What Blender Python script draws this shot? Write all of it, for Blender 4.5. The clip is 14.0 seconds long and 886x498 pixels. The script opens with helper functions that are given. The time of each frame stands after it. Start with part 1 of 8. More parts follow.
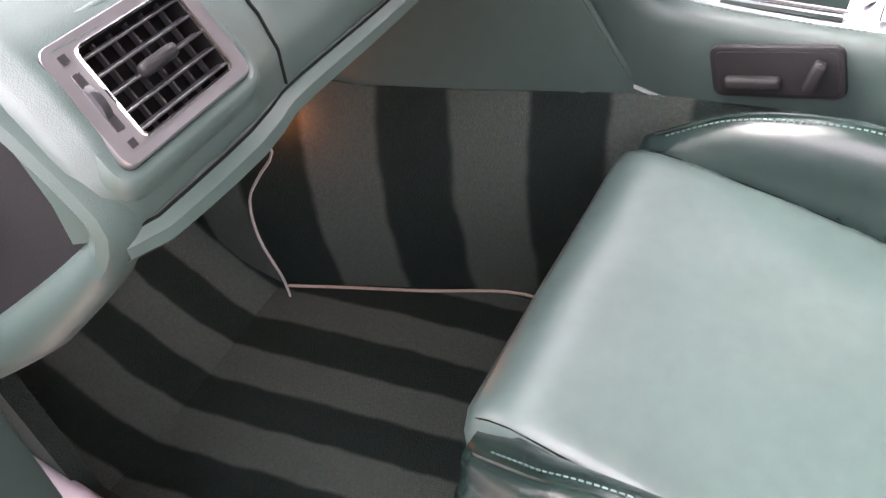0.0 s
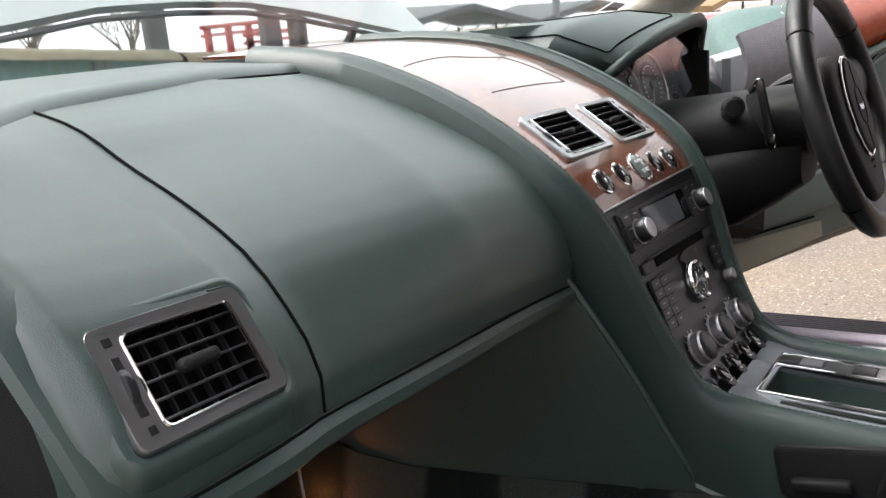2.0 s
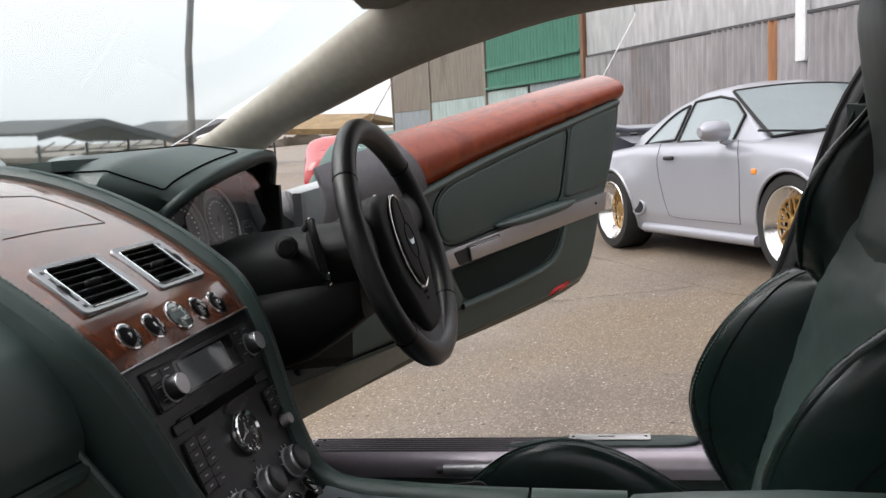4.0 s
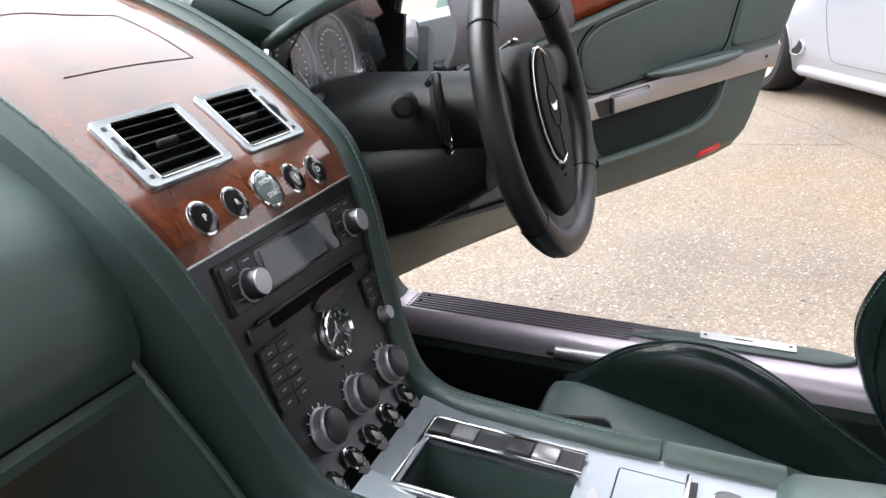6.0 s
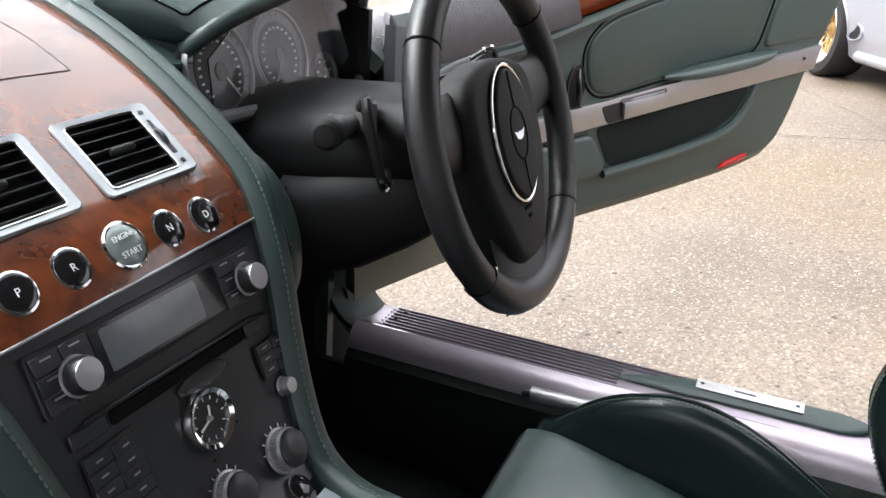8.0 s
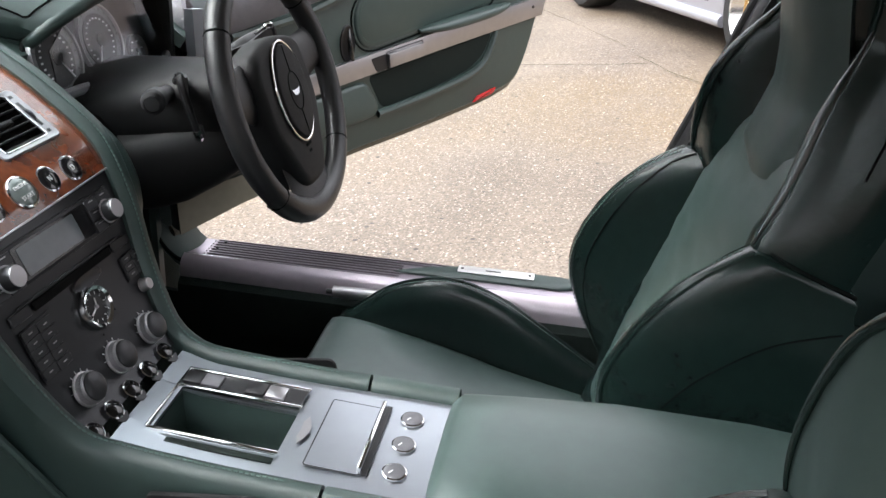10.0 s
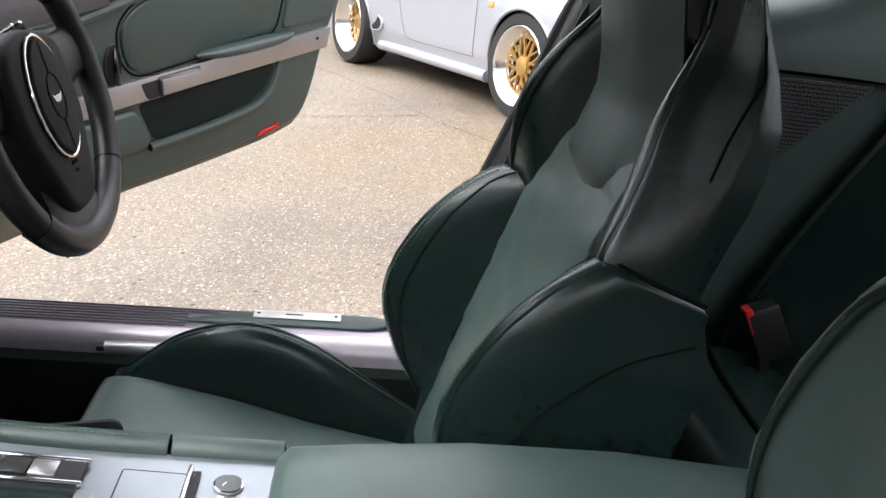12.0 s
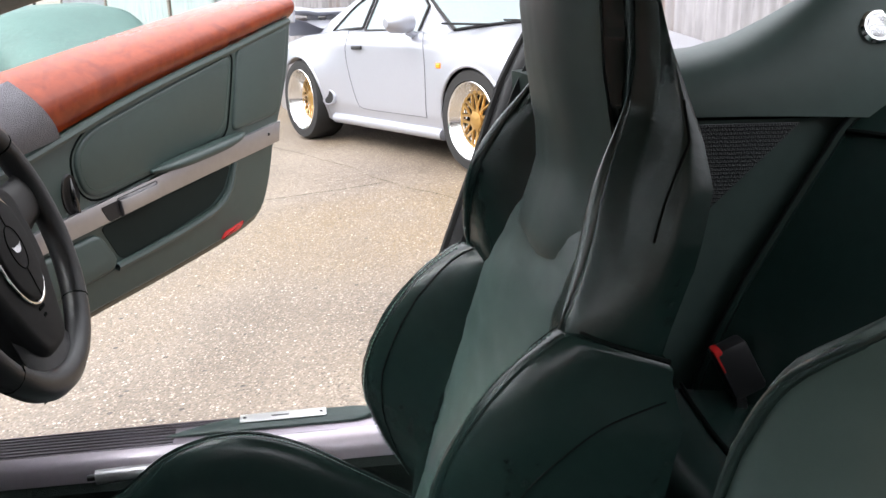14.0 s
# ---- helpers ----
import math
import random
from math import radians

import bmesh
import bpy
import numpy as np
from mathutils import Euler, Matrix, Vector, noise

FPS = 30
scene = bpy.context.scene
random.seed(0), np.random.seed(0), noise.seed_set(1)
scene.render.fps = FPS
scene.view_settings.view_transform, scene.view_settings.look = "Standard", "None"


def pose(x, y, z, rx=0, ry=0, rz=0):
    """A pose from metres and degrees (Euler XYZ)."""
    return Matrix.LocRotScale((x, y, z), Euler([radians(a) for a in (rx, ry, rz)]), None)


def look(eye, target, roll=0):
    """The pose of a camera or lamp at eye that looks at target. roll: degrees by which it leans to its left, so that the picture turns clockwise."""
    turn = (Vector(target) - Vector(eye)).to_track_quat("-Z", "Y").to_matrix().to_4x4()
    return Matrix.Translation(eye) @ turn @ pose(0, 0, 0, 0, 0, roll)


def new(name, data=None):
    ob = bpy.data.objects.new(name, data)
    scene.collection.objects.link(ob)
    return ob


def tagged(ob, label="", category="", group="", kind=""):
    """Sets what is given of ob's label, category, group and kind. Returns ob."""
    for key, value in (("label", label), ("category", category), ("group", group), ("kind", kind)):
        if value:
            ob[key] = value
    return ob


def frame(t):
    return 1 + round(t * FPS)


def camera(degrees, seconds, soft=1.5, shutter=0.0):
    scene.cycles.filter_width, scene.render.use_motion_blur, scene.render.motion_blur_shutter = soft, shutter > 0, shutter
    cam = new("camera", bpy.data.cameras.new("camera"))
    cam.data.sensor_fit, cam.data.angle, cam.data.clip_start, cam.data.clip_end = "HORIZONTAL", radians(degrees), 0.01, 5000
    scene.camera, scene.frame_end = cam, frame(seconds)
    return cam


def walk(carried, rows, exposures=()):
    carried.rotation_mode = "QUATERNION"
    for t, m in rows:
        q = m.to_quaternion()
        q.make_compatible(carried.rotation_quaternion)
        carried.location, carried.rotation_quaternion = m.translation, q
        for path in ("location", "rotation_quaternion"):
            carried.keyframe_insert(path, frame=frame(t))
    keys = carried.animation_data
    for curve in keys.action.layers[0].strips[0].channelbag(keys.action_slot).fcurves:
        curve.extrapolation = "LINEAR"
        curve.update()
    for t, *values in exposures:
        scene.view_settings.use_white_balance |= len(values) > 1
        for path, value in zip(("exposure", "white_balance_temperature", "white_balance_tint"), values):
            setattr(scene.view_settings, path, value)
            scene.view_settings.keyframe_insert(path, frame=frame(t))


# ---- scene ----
cam = camera(53.3, 14.0)
PATH = [
    (0, (-0.904, 0.129, 1.092), (0.237, 1.094, -0.237), -8.6),
    (0.5, (-0.93, 0.13, 1.052), (0.426, 1.303, 0.167), -8.4),
    (1, (-0.952, 0.104, 1.053), (0.431, 1.344, 0.312), -7.7),
    (1.5, (-0.933, 0.097, 1.043), (0.478, 1.391, 0.467), -6.2),
    (2, (-0.908, 0.112, 1.042), (0.545, 1.397, 0.554), -4.9),
    (2.5, (-0.888, 0.11, 1.049), (0.697, 1.262, 0.65), -2.6),
    (3, (-0.868, 0.06, 1.08), (0.942, 0.947, 0.89), -1.28),
    (3.2, (-0.848, 0.036, 1.089), (1.021, 0.81, 0.938), -1.5),
    (5.3, (-0.765, 0.053, 0.998), (1.121, 0.541, 0.545), -1.8),
    (5.5, (-0.748, 0.063, 1.02), (1.117, 0.583, 0.516), -0.9),
    (6, (-0.611, 0.129, 1.096), (1.074, 0.948, 0.396), 1.4),
    (6.5, (-0.475, 0.129, 1.094), (1.16, 0.99, 0.329), 2.9),
    (7, (-0.421, 0.135, 1.113), (1.205, 1.026, 0.363), 3.5),
    (7.5, (-0.397, 0.126, 1.121), (1.222, 1.029, 0.372), 3.2),
    (7.7, (-0.395, 0.121, 1.12), (1.212, 1.036, 0.358), 3.1),
    (9.8, (-0.676, -0.027, 1.248), (1.04, 0.428, 0.326), 3.6),
    (10, (-0.7, -0.058, 1.241), (1.03, 0.428, 0.364), 2.8),
    (10.5, (-0.656, -0.026, 1.182), (1.147, 0.271, 0.369), 4.8),
    (11, (-0.619, -0.009, 1.162), (1.207, 0.167, 0.364), 5.7),
    (11.5, (-0.605, 0.004, 1.14), (1.253, 0.071, 0.404), 6.0),
    (12, (-0.593, 0.018, 1.134), (1.277, 0.012, 0.425), 6.7),
    (12.5, (-0.583, -0.005, 1.147), (1.298, -0.05, 0.47), 2.7),
    (13, (-0.579, -0.01, 1.156), (1.307, -0.07, 0.492), 0.5),
    (13.5, (-0.59, -0.003, 1.16), (1.302, -0.069, 0.514), -0.0),
    (14, (-0.607, -0.005, 1.186), (1.302, -0.046, 0.591), -1.3),
]
EXPOSURES = [  # seconds, stops, kelvin, tint
    (0.0, 3.30, 7000, 29), (0.5, 3.28, 7200, 23), (0.8, 2.9, 7150, 21), (1.2, 2.25, 7100, 19), (1.5, 1.74, 6950, 16), (2.0, 1.22, 6800, 14),
    (2.5, 0.65, 6800, 12), (3.0, 0.25, 6800, 14), (3.2, 0.25, 6800, 14), (5.3, 1.15, 6400, 12), (6.0, 1.56, 6400, 12), (6.5, 1.62, 6400, 12), (7.7, 1.58, 6450, 12), (10.0, 1.50, 6450, 12), (14.0, 1.45, 6450, 12)]
walk(cam, [(t, look(eye, target, roll)) for t, eye, target, roll in PATH], EXPOSURES)

# ---------------------------------------------------------------- light
world = bpy.data.worlds.new("world")
scene.world = world
world.use_nodes = True
wn = world.node_tree
sky = wn.nodes.new("ShaderNodeTexSky")
sky.sky_type, sky.sun_disc = "NISHITA", False
sky.sun_elevation, sky.sun_rotation = radians(47), radians(344)
sky.air_density, sky.dust_density = 1.0, 4.0
pale = wn.nodes.new("ShaderNodeHueSaturation")
pale.inputs["Saturation"].default_value = 0.12
wn.links.new(sky.outputs[0], pale.inputs["Color"])
cloud = wn.nodes.new("ShaderNodeMixRGB")
cloud.inputs[0].default_value = 0.75
cloud.inputs[2].default_value = (7.7, 7.95, 8.4, 1)
wn.links.new(pale.outputs[0], cloud.inputs[1])
# an overcast sky is about three times as bright overhead as at the horizon
wtc, wsep, wmap = wn.nodes.new("ShaderNodeTexCoord"), wn.nodes.new("ShaderNodeSeparateXYZ"), wn.nodes.new("ShaderNodeMapRange")
wmap.inputs["To Min"].default_value, wmap.inputs["To Max"].default_value = 1.45, 2.2
wmul = wn.nodes.new("ShaderNodeVectorMath")
wmul.operation = "SCALE"
wn.links.new(wtc.outputs["Generated"], wsep.inputs[0])
wn.links.new(wsep.outputs[2], wmap.inputs["Value"])
wn.links.new(cloud.outputs[0], wmul.inputs[0])
wn.links.new(wmap.outputs[0], wmul.inputs["Scale"])
wn.links.new(wmul.outputs[0], wn.nodes["Background"].inputs["Color"])
wn.nodes["Background"].inputs["Strength"].default_value = 0.095
sun = new("sun", bpy.data.lights.new("sun", "SUN"))
sun.data.energy, sun.data.angle, sun.data.color = 1.5, radians(40), (1.0, 0.98, 0.96)
sun.matrix_basis = look((0, 0, 30), (8, -27, 0))


# ---------------------------------------------------------------- materials
def mat(name, color, rough=0.5, metal=0.0, vary=0.12, scale=6.0, grain=0.0, grain_scale=900.0, coat=0.0, transmission=0.0, emit=None, spec=0.5, rough_vary=0.08):
    """A surface with soft mottling at two scales and a fine relief."""
    m = bpy.data.materials.new(name)
    m.use_nodes = True
    n, l = m.node_tree.nodes, m.node_tree.links
    b = n["Principled BSDF"]
    b.inputs["Metallic"].default_value = metal
    b.inputs["Coat Weight"].default_value = coat
    b.inputs["Coat Roughness"].default_value = 0.06
    b.inputs["Transmission Weight"].default_value = transmission
    b.inputs["Specular IOR Level"].default_value = spec
    if emit:
        b.inputs["Emission Color"].default_value = (*emit[0], 1)
        b.inputs["Emission Strength"].default_value = emit[1]
    tc = n.new("ShaderNodeTexCoord")
    big, small = n.new("ShaderNodeTexNoise"), n.new("ShaderNodeTexNoise")
    big.inputs["Scale"].default_value, small.inputs["Scale"].default_value = scale, scale * 11
    big.inputs["Detail"].default_value = small.inputs["Detail"].default_value = 5
    add = n.new("ShaderNodeMath")
    add.operation = "ADD"
    for k, t in enumerate((big, small)):
        l.new(tc.outputs["Object"], t.inputs["Vector"])
        l.new(t.outputs["Fac"], add.inputs[k])
    ramp = n.new("ShaderNodeMapRange")
    ramp.inputs["From Min"].default_value, ramp.inputs["From Max"].default_value = 0.65, 1.35
    ramp.inputs["To Min"].default_value, ramp.inputs["To Max"].default_value = 1 - vary, 1 + vary
    l.new(add.outputs[0], ramp.inputs["Value"])
    mul = n.new("ShaderNodeVectorMath")
    mul.operation = "SCALE"
    mul.inputs[0].default_value = color
    l.new(ramp.outputs[0], mul.inputs["Scale"])
    l.new(mul.outputs[0], b.inputs["Base Color"])
    rr = n.new("ShaderNodeMapRange")
    rr.inputs["To Min"].default_value, rr.inputs["To Max"].default_value = max(rough - rough_vary, 0.02), min(rough + rough_vary, 1)
    l.new(big.outputs["Fac"], rr.inputs["Value"])
    l.new(rr.outputs[0], b.inputs["Roughness"])
    if grain:
        v = n.new("ShaderNodeTexVoronoi")
        v.inputs["Scale"].default_value = grain_scale
        l.new(tc.outputs["Object"], v.inputs["Vector"])
        bump = n.new("ShaderNodeBump")
        bump.inputs["Strength"].default_value = grain
        bump.inputs["Distance"].default_value = 0.0015
        l.new(v.outputs["Distance"], bump.inputs["Height"])
        l.new(bump.outputs[0], b.inputs["Normal"])
    return m


def burl(name, depth=1.0, coat=0.9, rough=0.22, spec=0.5):
    """Polished burr walnut: swirls and dark eyes under lacquer."""
    m = mat(name, (0.2, 0.05, 0.015), rough, coat=coat, spec=spec)
    n, l = m.node_tree.nodes, m.node_tree.links
    b = n["Principled BSDF"]
    tc = n.new("ShaderNodeTexCoord")
    warp = n.new("ShaderNodeTexNoise")
    warp.inputs["Scale"].default_value, warp.inputs["Detail"].default_value = 9, 6
    l.new(tc.outputs["Object"], warp.inputs["Vector"])
    mix = n.new("ShaderNodeVectorMath")
    mix.operation = "MULTIPLY_ADD"
    mix.inputs[1].default_value = (0.35, 0.35, 0.35)
    l.new(warp.outputs["Color"], mix.inputs[0])
    l.new(tc.outputs["Object"], mix.inputs[2])
    fig = n.new("ShaderNodeTexNoise")
    fig.inputs["Scale"].default_value, fig.inputs["Detail"].default_value, fig.inputs["Roughness"].default_value = 20, 4, 0.5
    l.new(mix.outputs[0], fig.inputs["Vector"])
    ramp = n.new("ShaderNodeValToRGB")
    ramp.color_ramp.elements[0].position, ramp.color_ramp.elements[0].color = 0.27, (0.036, 0.009, 0.0045, 1)
    ramp.color_ramp.elements[1].position, ramp.color_ramp.elements[1].color = 0.76, (0.18 * depth, 0.046 * depth, 0.015, 1)
    e = ramp.color_ramp.elements.new(0.5)
    e.color = (0.105 * depth, 0.025 * depth, 0.009, 1)
    l.new(fig.outputs["Fac"], ramp.inputs[0])
    l.new(ramp.outputs[0], b.inputs["Base Color"])
    return m


def carpet(name, axis, width, shift=0.0, slant=0.0):
    """Pile carpet brushed into alternating bands by a vacuum cleaner."""
    m = mat(name, (0.02, 0.03, 0.026), 0.95, grain=0.8, grain_scale=500, spec=0.1)
    n, l = m.node_tree.nodes, m.node_tree.links
    b = n["Principled BSDF"]
    tc = n.new("ShaderNodeTexCoord")
    sep = n.new("ShaderNodeSeparateXYZ")
    l.new(tc.outputs["Object"], sep.inputs[0])
    wob = n.new("ShaderNodeTexNoise")
    wob.inputs["Scale"].default_value = 14
    l.new(tc.outputs["Object"], wob.inputs["Vector"])
    wm = n.new("ShaderNodeMath")
    wm.operation = "MULTIPLY_ADD"
    wm.inputs[1].default_value, wm.inputs[2].default_value = 0.014, shift
    l.new(wob.outputs["Fac"], wm.inputs[0])
    s = n.new("ShaderNodeMath")
    s.operation = "ADD"
    sl = n.new("ShaderNodeMath")
    sl.operation = "MULTIPLY_ADD"
    sl.inputs[1].default_value = slant
    l.new(sep.outputs[1 - axis], sl.inputs[0])
    l.new(sep.outputs[axis], sl.inputs[2])
    l.new(sl.outputs[0], s.inputs[0])
    l.new(wm.outputs[0], s.inputs[1])
    p = n.new("ShaderNodeMath")
    p.operation = "PINGPONG"
    p.inputs[1].default_value = width
    l.new(s.outputs[0], p.inputs[0])
    step = n.new("ShaderNodeMapRange")
    step.interpolation_type = "SMOOTHSTEP"
    step.inputs["From Min"].default_value, step.inputs["From Max"].default_value = width * 0.44, width * 0.56
    l.new(p.outputs[0], step.inputs["Value"])
    pile = n.new("ShaderNodeTexNoise")
    pile.inputs["Scale"].default_value, pile.inputs["Detail"].default_value = 220, 4
    l.new(tc.outputs["Object"], pile.inputs["Vector"])
    c = n.new("ShaderNodeMixRGB")
    c.inputs[1].default_value, c.inputs[2].default_value = (0.013, 0.021, 0.019, 1), (0.062, 0.078, 0.069, 1)
    l.new(step.outputs[0], c.inputs[0])
    d = n.new("ShaderNodeMixRGB")
    d.blend_type = "MULTIPLY"
    d.inputs[0].default_value = 0.55
    l.new(c.outputs[0], d.inputs[1])
    l.new(pile.outputs["Color"], d.inputs[2])
    l.new(d.outputs[0], b.inputs["Base Color"])
    return m


def concrete(name):
    """Worn wet concrete with pale and brown exposed pebbles."""
    m = mat(name, (0.3, 0.27, 0.23), 0.6)
    n, l = m.node_tree.nodes, m.node_tree.links
    b = n["Principled BSDF"]
    tc = n.new("ShaderNodeTexCoord")
    big = n.new("ShaderNodeTexNoise")
    big.inputs["Scale"].default_value, big.inputs["Detail"].default_value = 0.9, 7
    peb = n.new("ShaderNodeTexVoronoi")
    peb.inputs["Scale"].default_value = 100
    fine = n.new("ShaderNodeTexNoise")
    fine.inputs["Scale"].default_value, fine.inputs["Detail"].default_value = 60, 8
    for t in (big, peb, fine):
        l.new(tc.outputs["Object"], t.inputs["Vector"])
    base = n.new("ShaderNodeValToRGB")
    base.color_ramp.elements[0].position, base.color_ramp.elements[0].color = 0.35, (0.092, 0.065, 0.041, 1)
    base.color_ramp.elements[1].position, base.color_ramp.elements[1].color = 0.65, (0.200, 0.158, 0.115, 1)
    l.new(big.outputs["Fac"], base.inputs[0])
    patch = n.new("ShaderNodeTexNoise")
    patch.inputs["Scale"].default_value, patch.inputs["Detail"].default_value = 0.42, 4
    l.new(tc.outputs["Object"], patch.inputs["Vector"])
    pr = n.new("ShaderNodeMapRange")
    pr.inputs["From Min"].default_value, pr.inputs["From Max"].default_value = 0.47, 0.62
    l.new(patch.outputs["Fac"], pr.inputs["Value"])
    moss = n.new("ShaderNodeMixRGB")
    moss.inputs[2].default_value = (0.150, 0.100, 0.045, 1)
    l.new(pr.outputs[0], moss.inputs[0])
    l.new(base.outputs[0], moss.inputs[1])
    # three sizes of pebble: fine grit, pale stones, and scattered dark bits
    coat_ = moss.outputs[0]
    for scale, stops, near, far_ in (
            (105, ((0.0, (0.05, 0.036, 0.026)), (0.25, (0.12, 0.085, 0.058)), (0.65, (0.19, 0.145, 0.105)), (0.9, (0.33, 0.27, 0.205))), 0.34, 0.46),
            (62, ((0.0, (0.09, 0.062, 0.042)), (0.12, (0.16, 0.12, 0.085)), (0.80, (0.24, 0.19, 0.14)), (0.90, (0.50, 0.45, 0.37))), 0.22, 0.36),
            (13, ((0.0, (0.030, 0.022, 0.015)), (1.0, (0.045, 0.035, 0.022))), 0.10, 0.14)):
        vo, sp_ = n.new("ShaderNodeTexVoronoi"), n.new("ShaderNodeSeparateColor")
        vo.inputs["Scale"].default_value = scale
        l.new(tc.outputs["Object"], vo.inputs["Vector"])
        l.new(vo.outputs["Color"], sp_.inputs[0])
        tone = n.new("ShaderNodeValToRGB")
        el = tone.color_ramp.elements
        el[0].position, el[0].color = stops[0][0], (*stops[0][1], 1)
        el[1].position, el[1].color = stops[-1][0], (*stops[-1][1], 1)
        for q, col in stops[1:-1]:
            el.new(q).color = (*col, 1)
        l.new(sp_.outputs[0], tone.inputs[0])
        mask = n.new("ShaderNodeMapRange")
        mask.inputs["From Min"].default_value, mask.inputs["From Max"].default_value = far_, near
        l.new(vo.outputs["Distance"], mask.inputs["Value"])
        some = n.new("ShaderNodeMath")
        some.operation = "GREATER_THAN"
        some.inputs[1].default_value = {105: 0.0, 62: 0.62, 13: 0.60}[scale]
        l.new(sp_.outputs[1], some.inputs[0])
        both = n.new("ShaderNodeMath")
        both.operation = "MULTIPLY"
        l.new(mask.outputs[0], both.inputs[0])
        l.new(some.outputs[0], both.inputs[1])
        mm = n.new("ShaderNodeMixRGB")
        l.new(both.outputs[0], mm.inputs[0])
        l.new(coat_, mm.inputs[1])
        l.new(tone.outputs[0], mm.inputs[2])
        coat_ = mm.outputs[0]
    m2 = n.new("ShaderNodeMixRGB")
    m2.blend_type = "OVERLAY"
    m2.inputs[0].default_value = 0.8
    l.new(mm.outputs[0], m2.inputs[1])
    l.new(fine.outputs["Fac"], m2.inputs[2])
    hs = n.new("ShaderNodeHueSaturation")
    hs.inputs["Saturation"].default_value = 0.9
    l.new(m2.outputs[0], hs.inputs["Color"])
    l.new(hs.outputs[0], b.inputs["Base Color"])
    rg = n.new("ShaderNodeMapRange")
    rg.inputs["To Min"].default_value, rg.inputs["To Max"].default_value = 0.3, 0.75
    l.new(big.outputs["Fac"], rg.inputs["Value"])
    l.new(rg.outputs[0], b.inputs["Roughness"])
    bump = n.new("ShaderNodeBump")
    bump.inputs["Strength"].default_value, bump.inputs["Distance"].default_value = 0.5, 0.004
    bump.invert = True
    l.new(peb.outputs["Distance"], bump.inputs["Height"])
    l.new(bump.outputs[0], b.inputs["Normal"])
    return m


def rusty(name, base, rust, amount):
    """Weathered sheet metal with rust and dirt runs."""
    m = mat(name, base, 0.6, metal=0.25)
    n, l = m.node_tree.nodes, m.node_tree.links
    b = n["Principled BSDF"]
    tc = n.new("ShaderNodeTexCoord")
    mp = n.new("ShaderNodeMapping")
    mp.inputs["Scale"].default_value = (1, 1, 0.22)
    l.new(tc.outputs["Object"], mp.inputs[0])
    a = n.new("ShaderNodeTexNoise")
    a.inputs["Scale"].default_value, a.inputs["Detail"].default_value = 1.6, 9
    c = n.new("ShaderNodeTexNoise")
    c.inputs["Scale"].default_value, c.inputs["Detail"].default_value = 12, 6
    l.new(mp.outputs[0], a.inputs["Vector"])
    l.new(mp.outputs[0], c.inputs["Vector"])
    ramp = n.new("ShaderNodeMapRange")
    ramp.inputs["From Min"].default_value, ramp.inputs["From Max"].default_value = 0.62 - amount, 0.72 - amount * 0.5
    l.new(a.outputs["Fac"], ramp.inputs["Value"])
    x = n.new("ShaderNodeMixRGB")
    x.inputs[1].default_value, x.inputs[2].default_value = (*base, 1), (*rust, 1)
    l.new(ramp.outputs[0], x.inputs[0])
    y = n.new("ShaderNodeMixRGB")
    y.blend_type = "OVERLAY"
    y.inputs[0].default_value = 0.5
    l.new(x.outputs[0], y.inputs[1])
    l.new(c.outputs["Fac"], y.inputs[2])
    l.new(y.outputs[0], b.inputs["Base Color"])
    return m


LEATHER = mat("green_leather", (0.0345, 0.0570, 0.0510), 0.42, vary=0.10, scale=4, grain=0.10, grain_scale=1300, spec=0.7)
# darker copy of LEATHER; shade on the seat's sides is put into its colour
LEATHER_SEAT = mat("darkened_seat_leather", (0.0085, 0.0185, 0.0162), 0.23, vary=0.12, scale=5, grain=0.06, grain_scale=1300, spec=0.45)
# paler copy of the green, for seat panels and armrest
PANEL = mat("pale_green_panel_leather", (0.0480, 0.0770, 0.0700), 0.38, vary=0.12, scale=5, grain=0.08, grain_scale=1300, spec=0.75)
SLAT = mat("black_vent_slat", (0.028, 0.029, 0.031), 0.3)
BEZEL = mat("graphite_vent_bezel", (0.30, 0.30, 0.31), 0.3, metal=0.85, vary=0.05)
# fine wrinkles of worn leather
ln, ll = LEATHER_SEAT.node_tree.nodes, LEATHER_SEAT.node_tree.links
wr_c, wr_m, wr_n, wr_b = ln.new("ShaderNodeTexCoord"), ln.new("ShaderNodeMapping"), ln.new("ShaderNodeTexNoise"), ln.new("ShaderNodeBump")
wr_m.inputs["Scale"].default_value = (1.0, 1.6, 2.2)
wr_n.inputs["Scale"].default_value, wr_n.inputs["Detail"].default_value, wr_n.inputs["Distortion"].default_value = 24, 6, 1.2
wr_b.inputs["Strength"].default_value, wr_b.inputs["Distance"].default_value = 0.10, 0.004
ll.new(wr_c.outputs["Object"], wr_m.inputs[0])
ll.new(wr_m.outputs[0], wr_n.inputs["Vector"])
ll.new(wr_n.outputs["Fac"], wr_b.inputs["Height"])
for nd in ln:
    if nd.bl_idname == "ShaderNodeBump" and nd is not wr_b and nd != wr_b:
        ll.new(wr_b.outputs[0], nd.inputs["Normal"])
POLISHED = mat("polished_wing_leather", (0.0085, 0.0215, 0.0190), 0.2, vary=0.1, scale=5, grain=0.08, grain_scale=900, spec=0.9)
# LEATHER in a darker copy; shading of arch and hood is in its colour
ARCH = mat("shaded_green_leather", (0.0235, 0.0405, 0.0365), 0.46, vary=0.10, scale=4, grain=0.10, grain_scale=1300, spec=0.45)
STITCH = mat("green_thread", (0.070, 0.115, 0.100), 0.75)
# near-black thread: the shade inside seams and grooves is put into this colour
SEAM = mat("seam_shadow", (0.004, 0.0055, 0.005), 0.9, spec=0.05)
